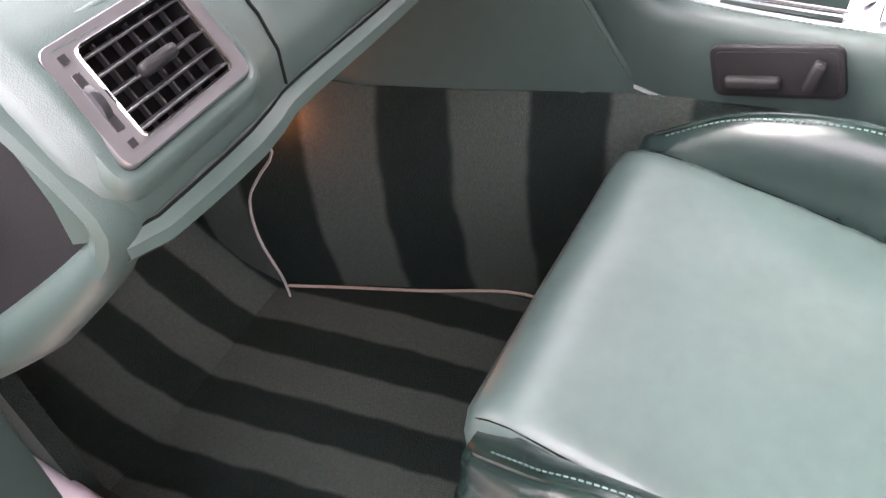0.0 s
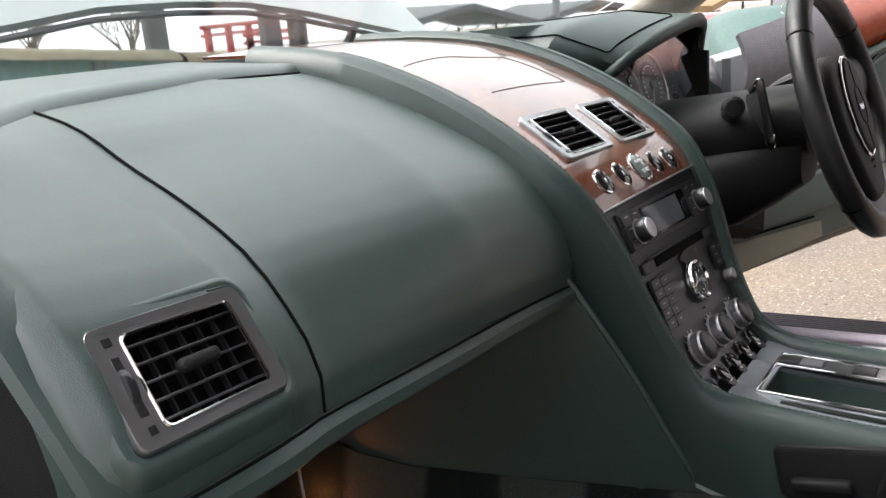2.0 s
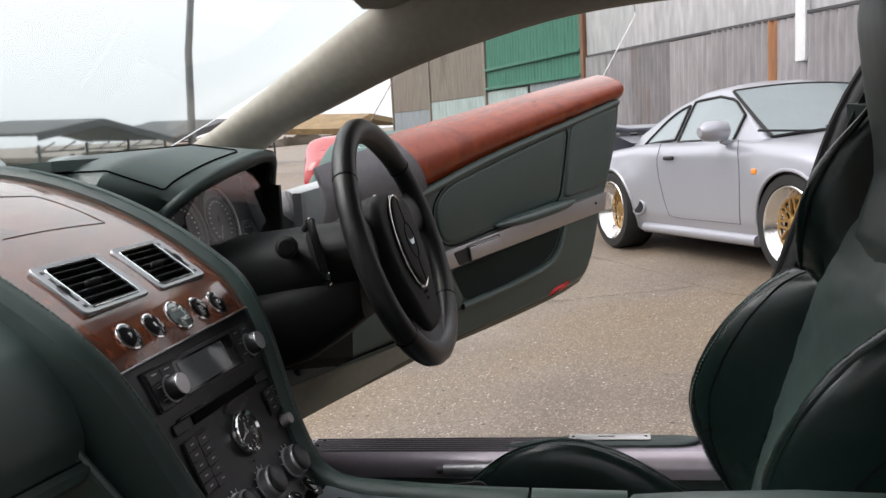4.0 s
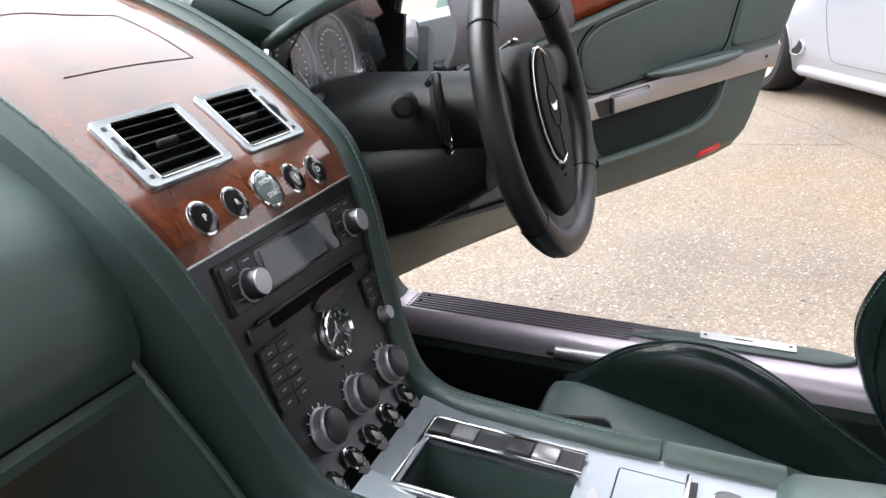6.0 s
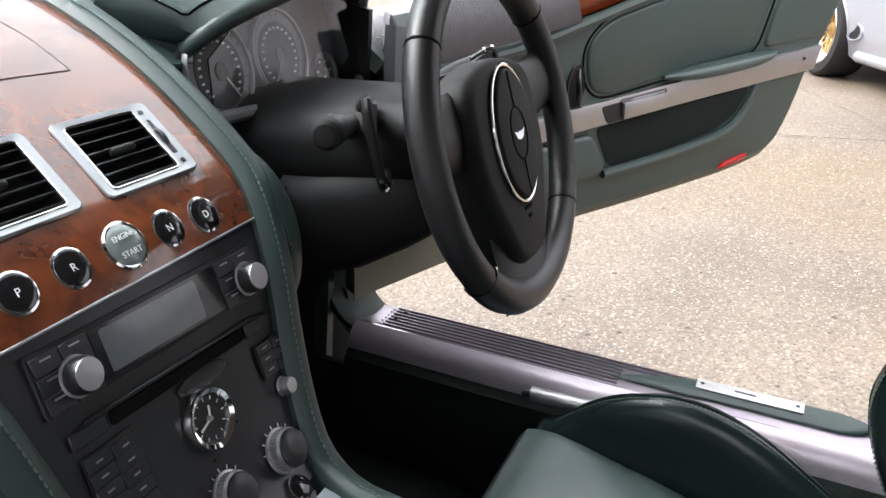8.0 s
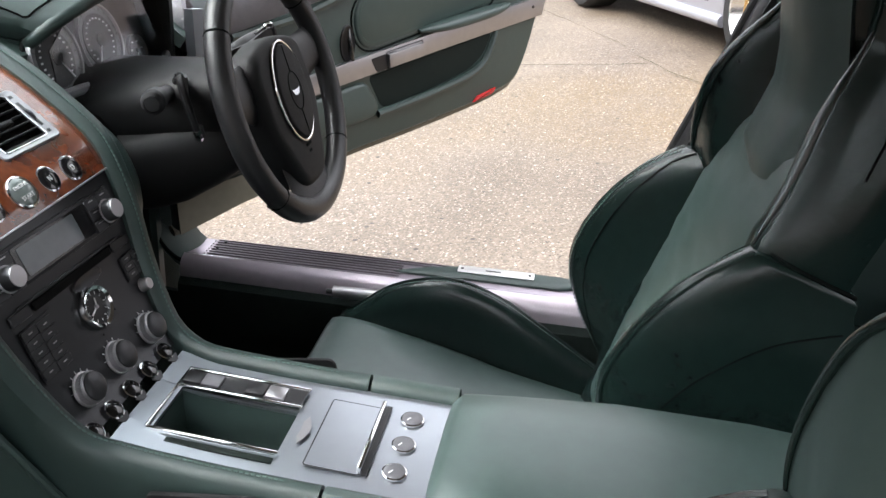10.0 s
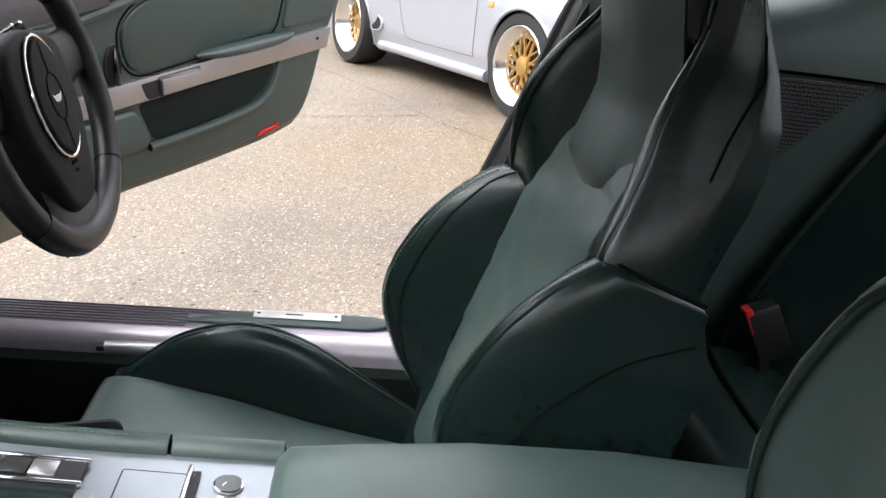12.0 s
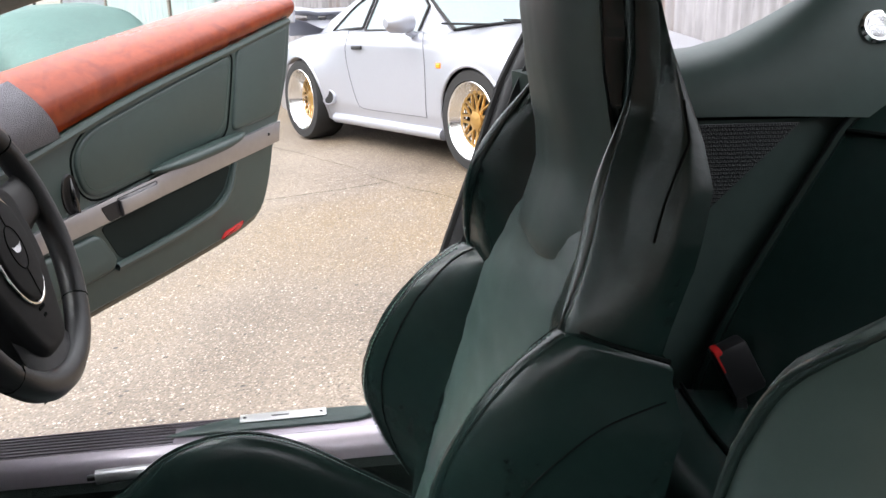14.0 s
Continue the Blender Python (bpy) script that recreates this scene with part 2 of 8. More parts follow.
BLACK_LEATHER = mat("black_wheel_leather", (0.012, 0.012, 0.013), 0.38, grain=0.15, grain_scale=1000)
CHARCOAL = mat("charcoal_plastic", (0.008, 0.0083, 0.009), 0.66, grain=0.15, grain_scale=900, spec=0.28)
DARK = mat("black_plastic", (0.008, 0.008, 0.009), 0.45)
KNEE = mat("black_knee_panel", (0.005, 0.0052, 0.0055), 0.6, grain=0.1, grain_scale=900, spec=0.25)
RIB = mat("sill_rib", (0.20, 0.178, 0.20), 0.36, metal=0.8)
DARK_GREEN = mat("flat_dark_green", (0.008, 0.014, 0.012), 0.7, spec=0.2)
DUCT = mat("black_duct", (0.003, 0.003, 0.003), 0.9, spec=0.1)
MESH = mat("grey_speaker_mesh", (0.21, 0.20, 0.22), 0.55, grain=0.9, grain_scale=520)
GUN = mat("graphite_fascia", (0.052, 0.053, 0.056), 0.36, metal=0.8, vary=0.05, scale=3)
PLATE = mat("satin_silver_console", (0.345, 0.368, 0.40), 0.34, metal=0.85, vary=0.05, scale=3)
SILVER = mat("satin_silver", (0.42, 0.41, 0.42), 0.32, metal=0.85, vary=0.06)
MAUVE = mat("anodised_sill_metal", (0.33, 0.29, 0.33), 0.36, metal=0.85, vary=0.07)
# lighter copy of the sill metal; the edge's highlight is put into its colour
SILL_EDGE = mat("lit_sill_metal", (0.44, 0.39, 0.43), 0.34, metal=0.4, vary=0.05)
CHROME = mat("chrome", (0.8, 0.8, 0.8), 0.08, metal=1.0, vary=0.03)
WOOD = burl("burr_walnut", 1.0, 0.9, 0.22, 0.5)
DOORWOOD = burl("polished_walnut_rail", 1.35, 1.0, 0.16, 0.1)
DOORWOOD.node_tree.nodes["Principled BSDF"].inputs["Coat Roughness"].default_value = 0.03
DOORWOOD.node_tree.nodes["Principled BSDF"].inputs["Coat IOR"].default_value = 1.4
for nd in DOORWOOD.node_tree.nodes:
    if nd.bl_idname == "ShaderNodeMapRange" and nd.inputs["To Min"].default_value < 0.2:
        nd.inputs["To Min"].default_value, nd.inputs["To Max"].default_value = 0.10, 0.16
    if nd.bl_idname == "ShaderNodeValToRGB":
        for e, c in zip(nd.color_ramp.elements, ((0.17, 0.021, 0.0042, 1), (0.22, 0.030, 0.0055, 1), (0.27, 0.040, 0.007, 1))):
            e.color = c
BEIGE = mat("beige_headlining", (0.30, 0.27, 0.235), 0.9, grain=0.4, grain_scale=1400, spec=0.15)
BEIGE_LEATHER = mat("beige_pillar_leather", (0.36, 0.33, 0.28), 0.55, grain=0.15)
CARPET_X = carpet("brushed_floor_carpet", 0, 0.058, 0.02, 0.22)
CARPET_Y = carpet("brushed_tunnel_carpet", 1, 0.087, -0.002)
CARPET = mat("dark_carpet", (0.012, 0.017, 0.015), 0.95, grain=0.8, grain_scale=500, spec=0.1)
RUBBER = mat("black_rubber", (0.012, 0.012, 0.012), 0.75, vary=0.2)
GLASS = mat("clear_glass", (0.93, 0.97, 0.95), 0.02, transmission=1.0, rough_vary=0.0, vary=0.0)
GLASS.node_tree.nodes["Principled BSDF"].inputs["IOR"].default_value = 1.12
LENS = mat("gauge_lens", (0.95, 0.96, 0.96), 0.03, transmission=1.0, rough_vary=0.0, vary=0.0)
LENS.node_tree.nodes["Principled BSDF"].inputs["IOR"].default_value = 1.42
BLACK_GLASS = mat("black_gloss_key", (0.006, 0.006, 0.007), 0.12, coat=0.5)
# lightened base colour stands in for the sky reflected in the display
SCREEN = mat("lightened_screen", (0.10, 0.11, 0.118), 0.08, coat=0.4)
WHITE = mat("white_print", (0.75, 0.76, 0.76), 0.5)
RED = mat("red_reflector", (0.6, 0.02, 0.02), 0.2, coat=0.6)
REDPRINT = mat("red_print", (0.42, 0.012, 0.018), 0.45)
GREYRING = mat("grey_speaker_ring", (0.11, 0.11, 0.12), 0.5, grain=0.3, grain_scale=700)
CAR_SILVER = mat("silver_car_paint", (0.37, 0.38, 0.42), 0.34, metal=0.45, coat=0.6, vary=0.02, rough_vary=0.01)
CAR_GLASS = mat("tinted_car_glass", (0.2, 0.25, 0.26), 0.05, coat=0.6, vary=0.05)
GOLD = mat("gold_wheel_paint", (0.42, 0.25, 0.08), 0.3, metal=0.7)
LIP = mat("polished_rim", (0.75, 0.74, 0.72), 0.16, metal=0.95)
AMBER = mat("amber_lens", (0.85, 0.25, 0.02), 0.25, coat=0.5)
BONNET = mat("pale_bonnet_paint", (0.34, 0.37, 0.365), 0.4, coat=0.3, vary=0.05)
CONCRETE = concrete("pebbly_concrete")
CLADDING = rusty("pale_grey_cladding", (0.5, 0.5, 0.51), (0.3, 0.28, 0.27), 0.0)
CLAD_BLUE = rusty("pale_green_cladding", (0.36, 0.43, 0.42), (0.24, 0.27, 0.25), 0.02)
CLAD_GREEN = rusty("green_cladding", (0.04, 0.16, 0.11), (0.09, 0.13, 0.09), 0.03)
CLAD_BROWN = rusty("brown_cladding", (0.2, 0.17, 0.14), (0.12, 0.1, 0.08), 0.06)
CLAD_GREY = rusty("grey_sheet", (0.26, 0.29, 0.31), (0.17, 0.17, 0.17), 0.05)
COVER = mat("green_car_cover", (0.075, 0.135, 0.122), 0.7, vary=0.2, scale=2.5)
STEEL_DARK = mat("dark_painted_steel", (0.05, 0.05, 0.052), 0.6)
POST = mat("weathered_post", (0.15, 0.15, 0.15), 0.7)
RED_STEEL = mat("red_painted_steel", (0.35, 0.04, 0.035), 0.55)
BANK = mat("dry_bank", (0.2, 0.17, 0.11), 0.9, vary=0.4, scale=3)
HEDGE = mat("winter_twigs", (0.12, 0.1, 0.075), 0.9, vary=0.4)
OLIVE = mat("olive_door_edge", (0.16, 0.15, 0.11), 0.6)


# ---------------------------------------------------------------- building helpers
SKEW = 0.12  # shear of the car's cross axis, set to fit the camera's view


def V(p):
    return Vector(p)


def car(p):
    return Vector((p[0], p[1] + SKEW * p[0], p[2]))


BASE = {}


def thing(name, label, category, at=(0, 0, 0), group="", kind=""):
    ob = new(name)
    ob.location = at
    ob.empty_display_size = 0.05
    BASE[ob.name] = Vector(at)
    return tagged(ob, label, category, group, kind)


def part(name, bm, material, parent, label="", space=None, smooth=40):
    """Links a bmesh as one mesh object under a thing or a part; space maps its points into the world."""
    base = BASE[parent.name]
    for v in bm.verts:
        q = space(v.co) if space else v.co
        v.co = q - base
    me = bpy.data.meshes.new(name)
    bm.normal_update()
    bm.to_mesh(me)
    bm.free()
    me.materials.append(material)
    if smooth:
        me.shade_smooth()
        me.set_sharp_from_angle(angle=radians(smooth))
    ob = new(name, me)
    ob.parent = parent
    BASE[ob.name] = base
    if label:
        tagged(ob, label)
    return ob


def solid(name, bm, material, label, category, kind="", space=None, smooth=40, group=""):
    """A thing of one mesh."""
    if space:
        for v in bm.verts:
            v.co = space(v.co)
    me = bpy.data.meshes.new(name)
    bm.normal_update()
    bm.to_mesh(me)
    bm.free()
    me.materials.append(material)
    if smooth:
        me.shade_smooth()
        me.set_sharp_from_angle(angle=radians(smooth))
    ob = new(name, me)
    BASE[ob.name] = Vector((0, 0, 0))
    return tagged(ob, label, category, group, kind)


def fixed(bm):
    bmesh.ops.recalc_face_normals(bm, faces=bm.faces)
    return bm


def grid(rows, loop=False, caps=False):
    """A skin over rows of points; loop closes each row on itself, caps close the two ends."""
    bm = bmesh.new()
    vs = [[bm.verts.new(p) for p in row] for row in rows]
    m = len(rows[0])
    for a, b in zip(vs, vs[1:]):
        for i in range(m if loop else m - 1):
            j = (i + 1) % m
            bm.faces.new((a[i], a[j], b[j], b[i]))
    if caps:
        bm.faces.new(vs[0][::-1])
        bm.faces.new(vs[-1])
    return fixed(bm)


def sheet(rows, thick):
    """A skin with thickness, pushed to the back of the given rows."""
    a = np.array([[tuple(p) for p in r] for r in rows], float)
    du, dv = np.gradient(a, axis=0), np.gradient(a, axis=1)
    nrm = np.cross(du, dv)
    nrm /= np.linalg.norm(nrm, axis=2, keepdims=True) + 1e-12
    b = a + nrm * thick
    n, m = a.shape[:2]
    bm = bmesh.new()
    va = [[bm.verts.new(p) for p in r] for r in a]
    vb = [[bm.verts.new(p) for p in r] for r in b]
    for i in range(n - 1):
        for j in range(m - 1):
            bm.faces.new((va[i][j], va[i][j + 1], va[i + 1][j + 1], va[i + 1][j]))
            bm.faces.new((vb[i][j], vb[i + 1][j], vb[i + 1][j + 1], vb[i][j + 1]))
    rim = [(i, 0) for i in range(n)] + [(n - 1, j) for j in range(1, m)] + [(i, m - 1) for i in range(n - 2, -1, -1)] + [(0, j) for j in range(m - 2, 0, -1)]
    for (i, j), (k, q) in zip(rim, rim[1:] + rim[:1]):
        bm.faces.new((va[i][j], vb[i][j], vb[k][q], va[k][q]))
    return fixed(bm)


def pierce(bm, m, w, h, space):
    """Cut an opening, w by h about the frame m, through a skin."""
    back = m.inverted()
    gone = [f for f in bm.faces if (lambda q: abs(q.x) < w / 2 and abs(q.y) < h / 2 and abs(q.z) < 0.03)(back @ f.calc_center_median())]
    bmesh.ops.delete(bm, geom=gone, context="FACES")
    return bm


def finer(rows, k):
    """The same rows with k - 1 rows more between each two."""
    a = np.array(rows, float)
    n = (len(a) - 1) * k + 1
    at = np.arange(n) / k
    i = np.minimum(at.astype(int), len(a) - 2)
    f = (at - i)[:, None, None]
    return a[i] * (1 - f) + a[i + 1] * f


def curve(pts, n=24):
    """Points of a smooth line through pts, evenly spread."""
    p = np.array([tuple(q) for q in pts], float)
    p = np.vstack([2 * p[0] - p[1], p, 2 * p[-1] - p[-2]])
    out = []
    for i in range(1, len(p) - 2):
        for t in np.linspace(0, 1, 12, endpoint=False):
            a, b, c, d = p[i - 1:i + 3]
            out.append(0.5 * (2 * b + (c - a) * t + (2 * a - 5 * b + 4 * c - d) * t * t + (3 * b - a - 3 * c + d) * t ** 3))
    out.append(p[-2])
    out = np.array(out)
    s = np.r_[0, np.cumsum(np.linalg.norm(np.diff(out, axis=0), axis=1))]
    k = np.linspace(0, s[-1], n)
    return np.stack([np.interp(k, s, out[:, i]) for i in range(out.shape[1])], 1)


def tube(pts, r, n=8, loop=False, squash=1.0):
    """A round bar along pts; r is one radius or one for each point."""
    p = np.array([tuple(q) for q in pts], float)
    m = len(p)
    rs = np.broadcast_to(np.array(r, float), (m,))
    rows, up = [], None
    for i in range(m):
        d = p[(i + 1) % m] - p[i - 1] if loop else p[min(i + 1, m - 1)] - p[max(i - 1, 0)]
        d = Vector(d).normalized()
        if up is None:
            up = Vector((0, 0, 1)) if abs(d.z) < 0.9 else Vector((1, 0, 0))
        side = d.cross(up).normalized()
        up = side.cross(d).normalized()
        rows.append([Vector(p[i]) + float(rs[i]) * (math.cos(a) * side + squash * math.sin(a) * up) for a in np.linspace(0, 2 * math.pi, n, endpoint=False)])
    if loop:
        rows.append(rows[0])
        bm = grid(rows, loop=True)
        bmesh.ops.remove_doubles(bm, verts=bm.verts, dist=1e-6)
        return fixed(bm)
    return grid(rows, loop=True, caps=True)


def lathe(profile, m=None, n=32, caps=True):
    """A turned body: profile of (radius, height) round the local z axis."""
    rows = [[Vector((r * math.cos(a), r * math.sin(a), h)) for a in np.linspace(0, 2 * math.pi, n, endpoint=False)] for r, h in profile]
    bm = grid(rows, loop=True, caps=caps)
    if m:
        bmesh.ops.transform(bm, matrix=m, verts=bm.verts)
    return bm


def prism(outline, depth, m=None, bevel=0.0, seg=2):
    """A plate with the given outline in local x and y, from z = 0 to depth, its front edge rounded."""
    bm = bmesh.new()
    lo = [bm.verts.new((x, y, 0)) for x, y in outline]
    hi = [bm.verts.new((x, y, depth)) for x, y in outline]
    n = len(lo)
    bm.faces.new(lo[::-1])
    top = bm.faces.new(hi)
    for i in range(n):
        bm.faces.new((lo[i], lo[(i + 1) % n], hi[(i + 1) % n], hi[i]))
    fixed(bm)
    if bevel:
        bmesh.ops.bevel(bm, geom=list(top.edges), offset=bevel, segments=seg, affect="EDGES", profile=0.5)
    if m:
        bmesh.ops.transform(bm, matrix=m, verts=bm.verts)
    return bm


def rounded(w, h, r, n=4):
    """A rectangle w by h with round corners."""
    out = []
    for cx, cy, a in ((w / 2 - r, h / 2 - r, 0), (-w / 2 + r, h / 2 - r, 90), (-w / 2 + r, -h / 2 + r, 180), (w / 2 - r, -h / 2 + r, 270)):
        for k in range(n + 1):
            q = radians(a + 90 * k / n)
            out.append((cx + r * math.cos(q), cy + r * math.sin(q)))
    return out


def soft_outline(corners, r, n=4):
    """A polygon with its corners rounded by about r."""
    out, m = [], len(corners)
    for i in range(m):
        a, b, c = Vector(corners[i - 1]), Vector(corners[i]), Vector(corners[(i + 1) % m])
        p, q = b + (a - b).normalized() * min(r, (a - b).length * 0.45), b + (c - b).normalized() * min(r, (c - b).length * 0.45)
        for k in range(n + 1):
            t = k / n
            out.append(tuple((1 - t) ** 2 * p + 2 * t * (1 - t) * b + t * t * q))
    return out


def rbox(sx, sy, sz, m=None, bevel=0.004, seg=2):
    bm = bmesh.new()
    bmesh.ops.create_cube(bm, size=1)
    bmesh.ops.scale(bm, vec=(sx, sy, sz), verts=bm.verts)
    if bevel:
        bmesh.ops.bevel(bm, geom=list(bm.edges), offset=bevel, segments=seg, affect="EDGES", profile=0.5)
    if m:
        bmesh.ops.transform(bm, matrix=m, verts=bm.verts)
    return bm


def axes(o, x, y):
    """The frame at o with local x and y along the given ways."""
    x = Vector(x).normalized()
    z = x.cross(Vector(y)).normalized()
    y = z.cross(x)
    return Matrix.Translation(o) @ Matrix((x, y, z)).transposed().to_4x4()


def letters(name, text, size, m, material, parent, space=None):
    """Raised lettering as a mesh."""
    cu = bpy.data.curves.new(name, "FONT")
    cu.body, cu.size, cu.extrude, cu.align_x, cu.align_y = text, size, 0.0002, "CENTER", "CENTER"
    tmp = bpy.data.objects.new(name, cu)
    me = bpy.data.meshes.new_from_object(tmp)
    bm = bmesh.new()
    bm.from_mesh(me)
    bpy.data.objects.remove(tmp)
    bpy.data.meshes.remove(me)
    bmesh.ops.transform(bm, matrix=m, verts=bm.verts)
    return part(name, bm, material, parent, space=space, smooth=0)


def stitches(line, step=0.006, size=0.0011):
    """A row of short threads along a line of points."""
    p = np.array([tuple(q) for q in line])
    s = np.r_[0, np.cumsum(np.linalg.norm(np.diff(p, axis=0), axis=1))]
    bm = bmesh.new()
    for k in np.arange(0, s[-1] - step, step):
        a, b = (Vector([np.interp(q, s, p[:, i]) for i in range(3)]) for q in (k, k + step * 0.62))
        d = (b - a).normalized()
        side = d.cross(Vector((0.3, -0.5, 0.8))).normalized() * size
        up = side.cross(d).normalized() * size
        q = [bm.verts.new(w + o) for w in (a, b) for o in (side, up, -side, -up)]
        for i in range(4):
            bm.faces.new((q[i], q[(i + 1) % 4], q[4 + (i + 1) % 4], q[4 + i]))
    return bm


# ---------------------------------------------------------------- the car: shell
def ground_z(y):
    return -0.01 - 0.075 * 12 * math.tanh(y / 12)


def sill_z(y):
    return 0.416 + (0.785 - y) * 0.067


def side_sill(s):
    """The door sill of one side: s is 1 on the driver's side and -1 on the passenger's."""
    sill = thing("door_sill", "brushed mauve-grey metal door sill with ribbed tread and leather pad", "door sill", car((s * 0.76, 0.3, 0.2)), "door sills")
    ys = np.linspace(0.80 if s > 0 else 0.93, -0.45, 30)

    def out(p):
        return car((p[0] - (0.07 if s < 0 else 0.0), p[1], p[2]))

    prof = [(0.690, -0.24), (0.690, -0.052), (0.690, -0.030), (0.702, -0.004), (0.712, 0.0), (0.788, 0.0), (0.800, -0.008), (0.806, -0.05), (0.806, -0.26)]
    part("inner_carpet", sheet([[(s * x, y, sill_z(y) + z) for x, z in ((0.664, -0.25), (0.666, -0.12), (0.671, -0.047), (0.684, -0.040))] for y in ys], 0.008 * s), CARPET, sill, space=out)
    part("lit_chamfer", sheet([[(s * x, y, sill_z(y) + z) for x, z in ((0.680, -0.045), (0.681, -0.022), (0.685, -0.009), (0.694, -0.001), (0.706, 0.0022))] for y in ys], 0.003 * s), SILL_EDGE, sill, "inner edge in a lighter copy of the sill metal", space=out)
    part("sill_panel", grid([[(s * x, y, sill_z(y) + z) for x, z in prof] for y in ys], loop=True, caps=True), MAUVE, sill, space=out)
    for k in range(7):
        x = 0.722 + k * 0.0105
        a, b = 0.755, 0.34 - 0.10 * (k > 4)
        part("tread_rib", tube([(s * x, y, sill_z(y) + 0.0010) for y in np.linspace(a, b, 6)], 0.0022, 6, squash=0.8), RIB, sill, space=out)
    part("silver_edge", tube([(s * 0.709, y, sill_z(y) + 0.0005) for y in ys], 0.0028, 6), CHROME, sill, space=out)
    pad = []
    for y in np.linspace(0.356, -0.01, 26):
        t = (0.356 - y) / 0.366
        w = 0.0245 * min(1, (t * 3) ** 0.8) * min(1, ((1 - t) * 9) ** 0.5) + 0.001
        pad.append([(s * (0.7625 + w * math.cos(a) - 0.022 * max(0, 1 - t * 2.5)), y, sill_z(y) + 0.001 + 0.0075 * math.sin(a) ** 0.7 * min(1, t * 5 + 0.1)) for a in np.linspace(0, math.pi, 11)])
    pd = part("sill_pad", grid(pad, loop=True, caps=True), ARCH, sill, "green leather sill pad", space=out)
    m = axes((s * 0.7645, 0.155, sill_z(0.155) + 0.0090), (0, -1, 0.067), (1, 0, 0) if s > 0 else (-1, 0, 0))
    if s > 0:
        pl = part("name_plate", prism(rounded(0.149, 0.026, 0.003), 0.002, m, 0.0006), mat("bright_plate", (0.72, 0.71, 0.71), 0.3, metal=0.5, vary=0.04), sill, "polished name plate", space=out)
        for k in (-1, 1):
            part("screw", lathe([(0.003, 0), (0.003, 0.003), (0.001, 0.0034)], m @ pose(k * 0.066, 0, 0), 10), DARK, sill, space=out)
        part("print_bar", prism(rounded(0.03, 0.004, 0.001), 0.0024, m @ pose(-0.005, 0, 0)), GUN, sill, space=out)
        for k in range(6):
            part("rivet", lathe([(0.002, 0), (0.0014, 0.002)], pose(0.722 + k * 0.0115, 0.762, sill_z(0.762)), 8), SILVER, sill, space=out)
        for x, y in ((0.772, 0.735), (0.745, 0.742)):
            part("screw", lathe([(0.0035, 0), (0.003, 0.003)], pose(x, y, sill_z(y) + 0.003), 10), DARK, sill, space=out)
    return sill


side_sill(1)
side_sill(-1)

shell = thing("coupe", "coupe body shell with beige headlining and open sides", "car", car((0, 0.2, 0)))
# floor pan, carpets and the tunnel's sides
ys = np.linspace(-0.9, 1.0, 20)
part("floor_pan", rbox(1.60, 2.1, 0.04, pose(0, 0.05, 0.165), 0.01), DARK, shell, space=car)
for s in (-1, 1):
    part("floor_carpet", sheet([[(s * x, y, 0.2 + 0.006 * math.sin(9 * y) * math.sin(7 * x)) for x in np.linspace(0.12, 0.672 if s > 0 else 0.745, 14)] for y in np.linspace(-0.3, 0.985, 20)], 0.012), CARPET_X if s < 0 else CARPET, shell, "green carpet with brushed bands", space=car)
    toe = curve([(0.975, 0.2), (1.01, 0.215), (1.12, 0.33), (1.24, 0.5), (1.28, 0.72), (1.28, 0.9)], 14)
    part("toe_board", sheet([[(s * x, y, z) for x in np.linspace(0.1, 0.79, 12)] for y, z in toe], 0.012), CARPET_X if s < 0 else CARPET, shell, space=car)
    top = curve([(0.112, -0.35, 0.57), (0.112, 0.2, 0.57), (0.118, 0.48, 0.548), (0.160, 0.60, 0.548), (0.214, 0.745, 0.548), (0.262, 0.87, 0.56), (0.33, 1.0, 0.64), (0.38, 1.28, 0.80)], 26)
    bot = curve([(0.15, -0.35, 0.19), (0.15, 0.3, 0.19), (0.16, 0.62, 0.19), (0.24, 0.82, 0.19), (0.31, 0.975, 0.2), (0.34, 1.1, 0.3), (0.36, 1.28, 0.5)], 26)
    rows = [[tuple(a * (1 - t) + b * t + np.array((0.02 * math.sin(t * math.pi), 0, 0))) for t in np.linspace(0, 1, 10)] for a, b in zip(top, bot)]
    part("tunnel_carpet", sheet([[(s * x, y, z) for x, y, z in r] for r in rows], 0.01), CARPET_Y if s < 0 else CARPET, shell, "dark green carpeted tunnel side", space=car)
    # leather kick panel under the sill's front and the hinge pillar
    part("kick_panel", sheet([[(s * (0.675 + 0.03 * t + (0.07 if s < 0 else 0)), y, 0.2 + t * 0.62) for t in np.linspace(0, 1, 6)] for y in np.linspace(0.85, 1.28, 8)], 0.02), LEATHER if s > 0 else CARPET, shell, space=car)
    part("hinge_pillar", rbox(0.10, 0.30, 0.62, pose(s * 0.81, 1.10, 0.66), 0.03, 3), LEATHER if s > 0 else DARK, shell, space=car)
post_l = curve([(0.695, 0.775, 0.398), (0.695, 0.83, 0.42), (0.70, 0.865, 0.47), (0.705, 0.88, 0.55), (0.71, 0.90, 0.68)], 16)
post_r = curve([(0.80, 0.775, 0.402), (0.785, 0.80, 0.43), (0.772, 0.815, 0.475), (0.765, 0.83, 0.55), (0.765, 0.86, 0.68)], 16)
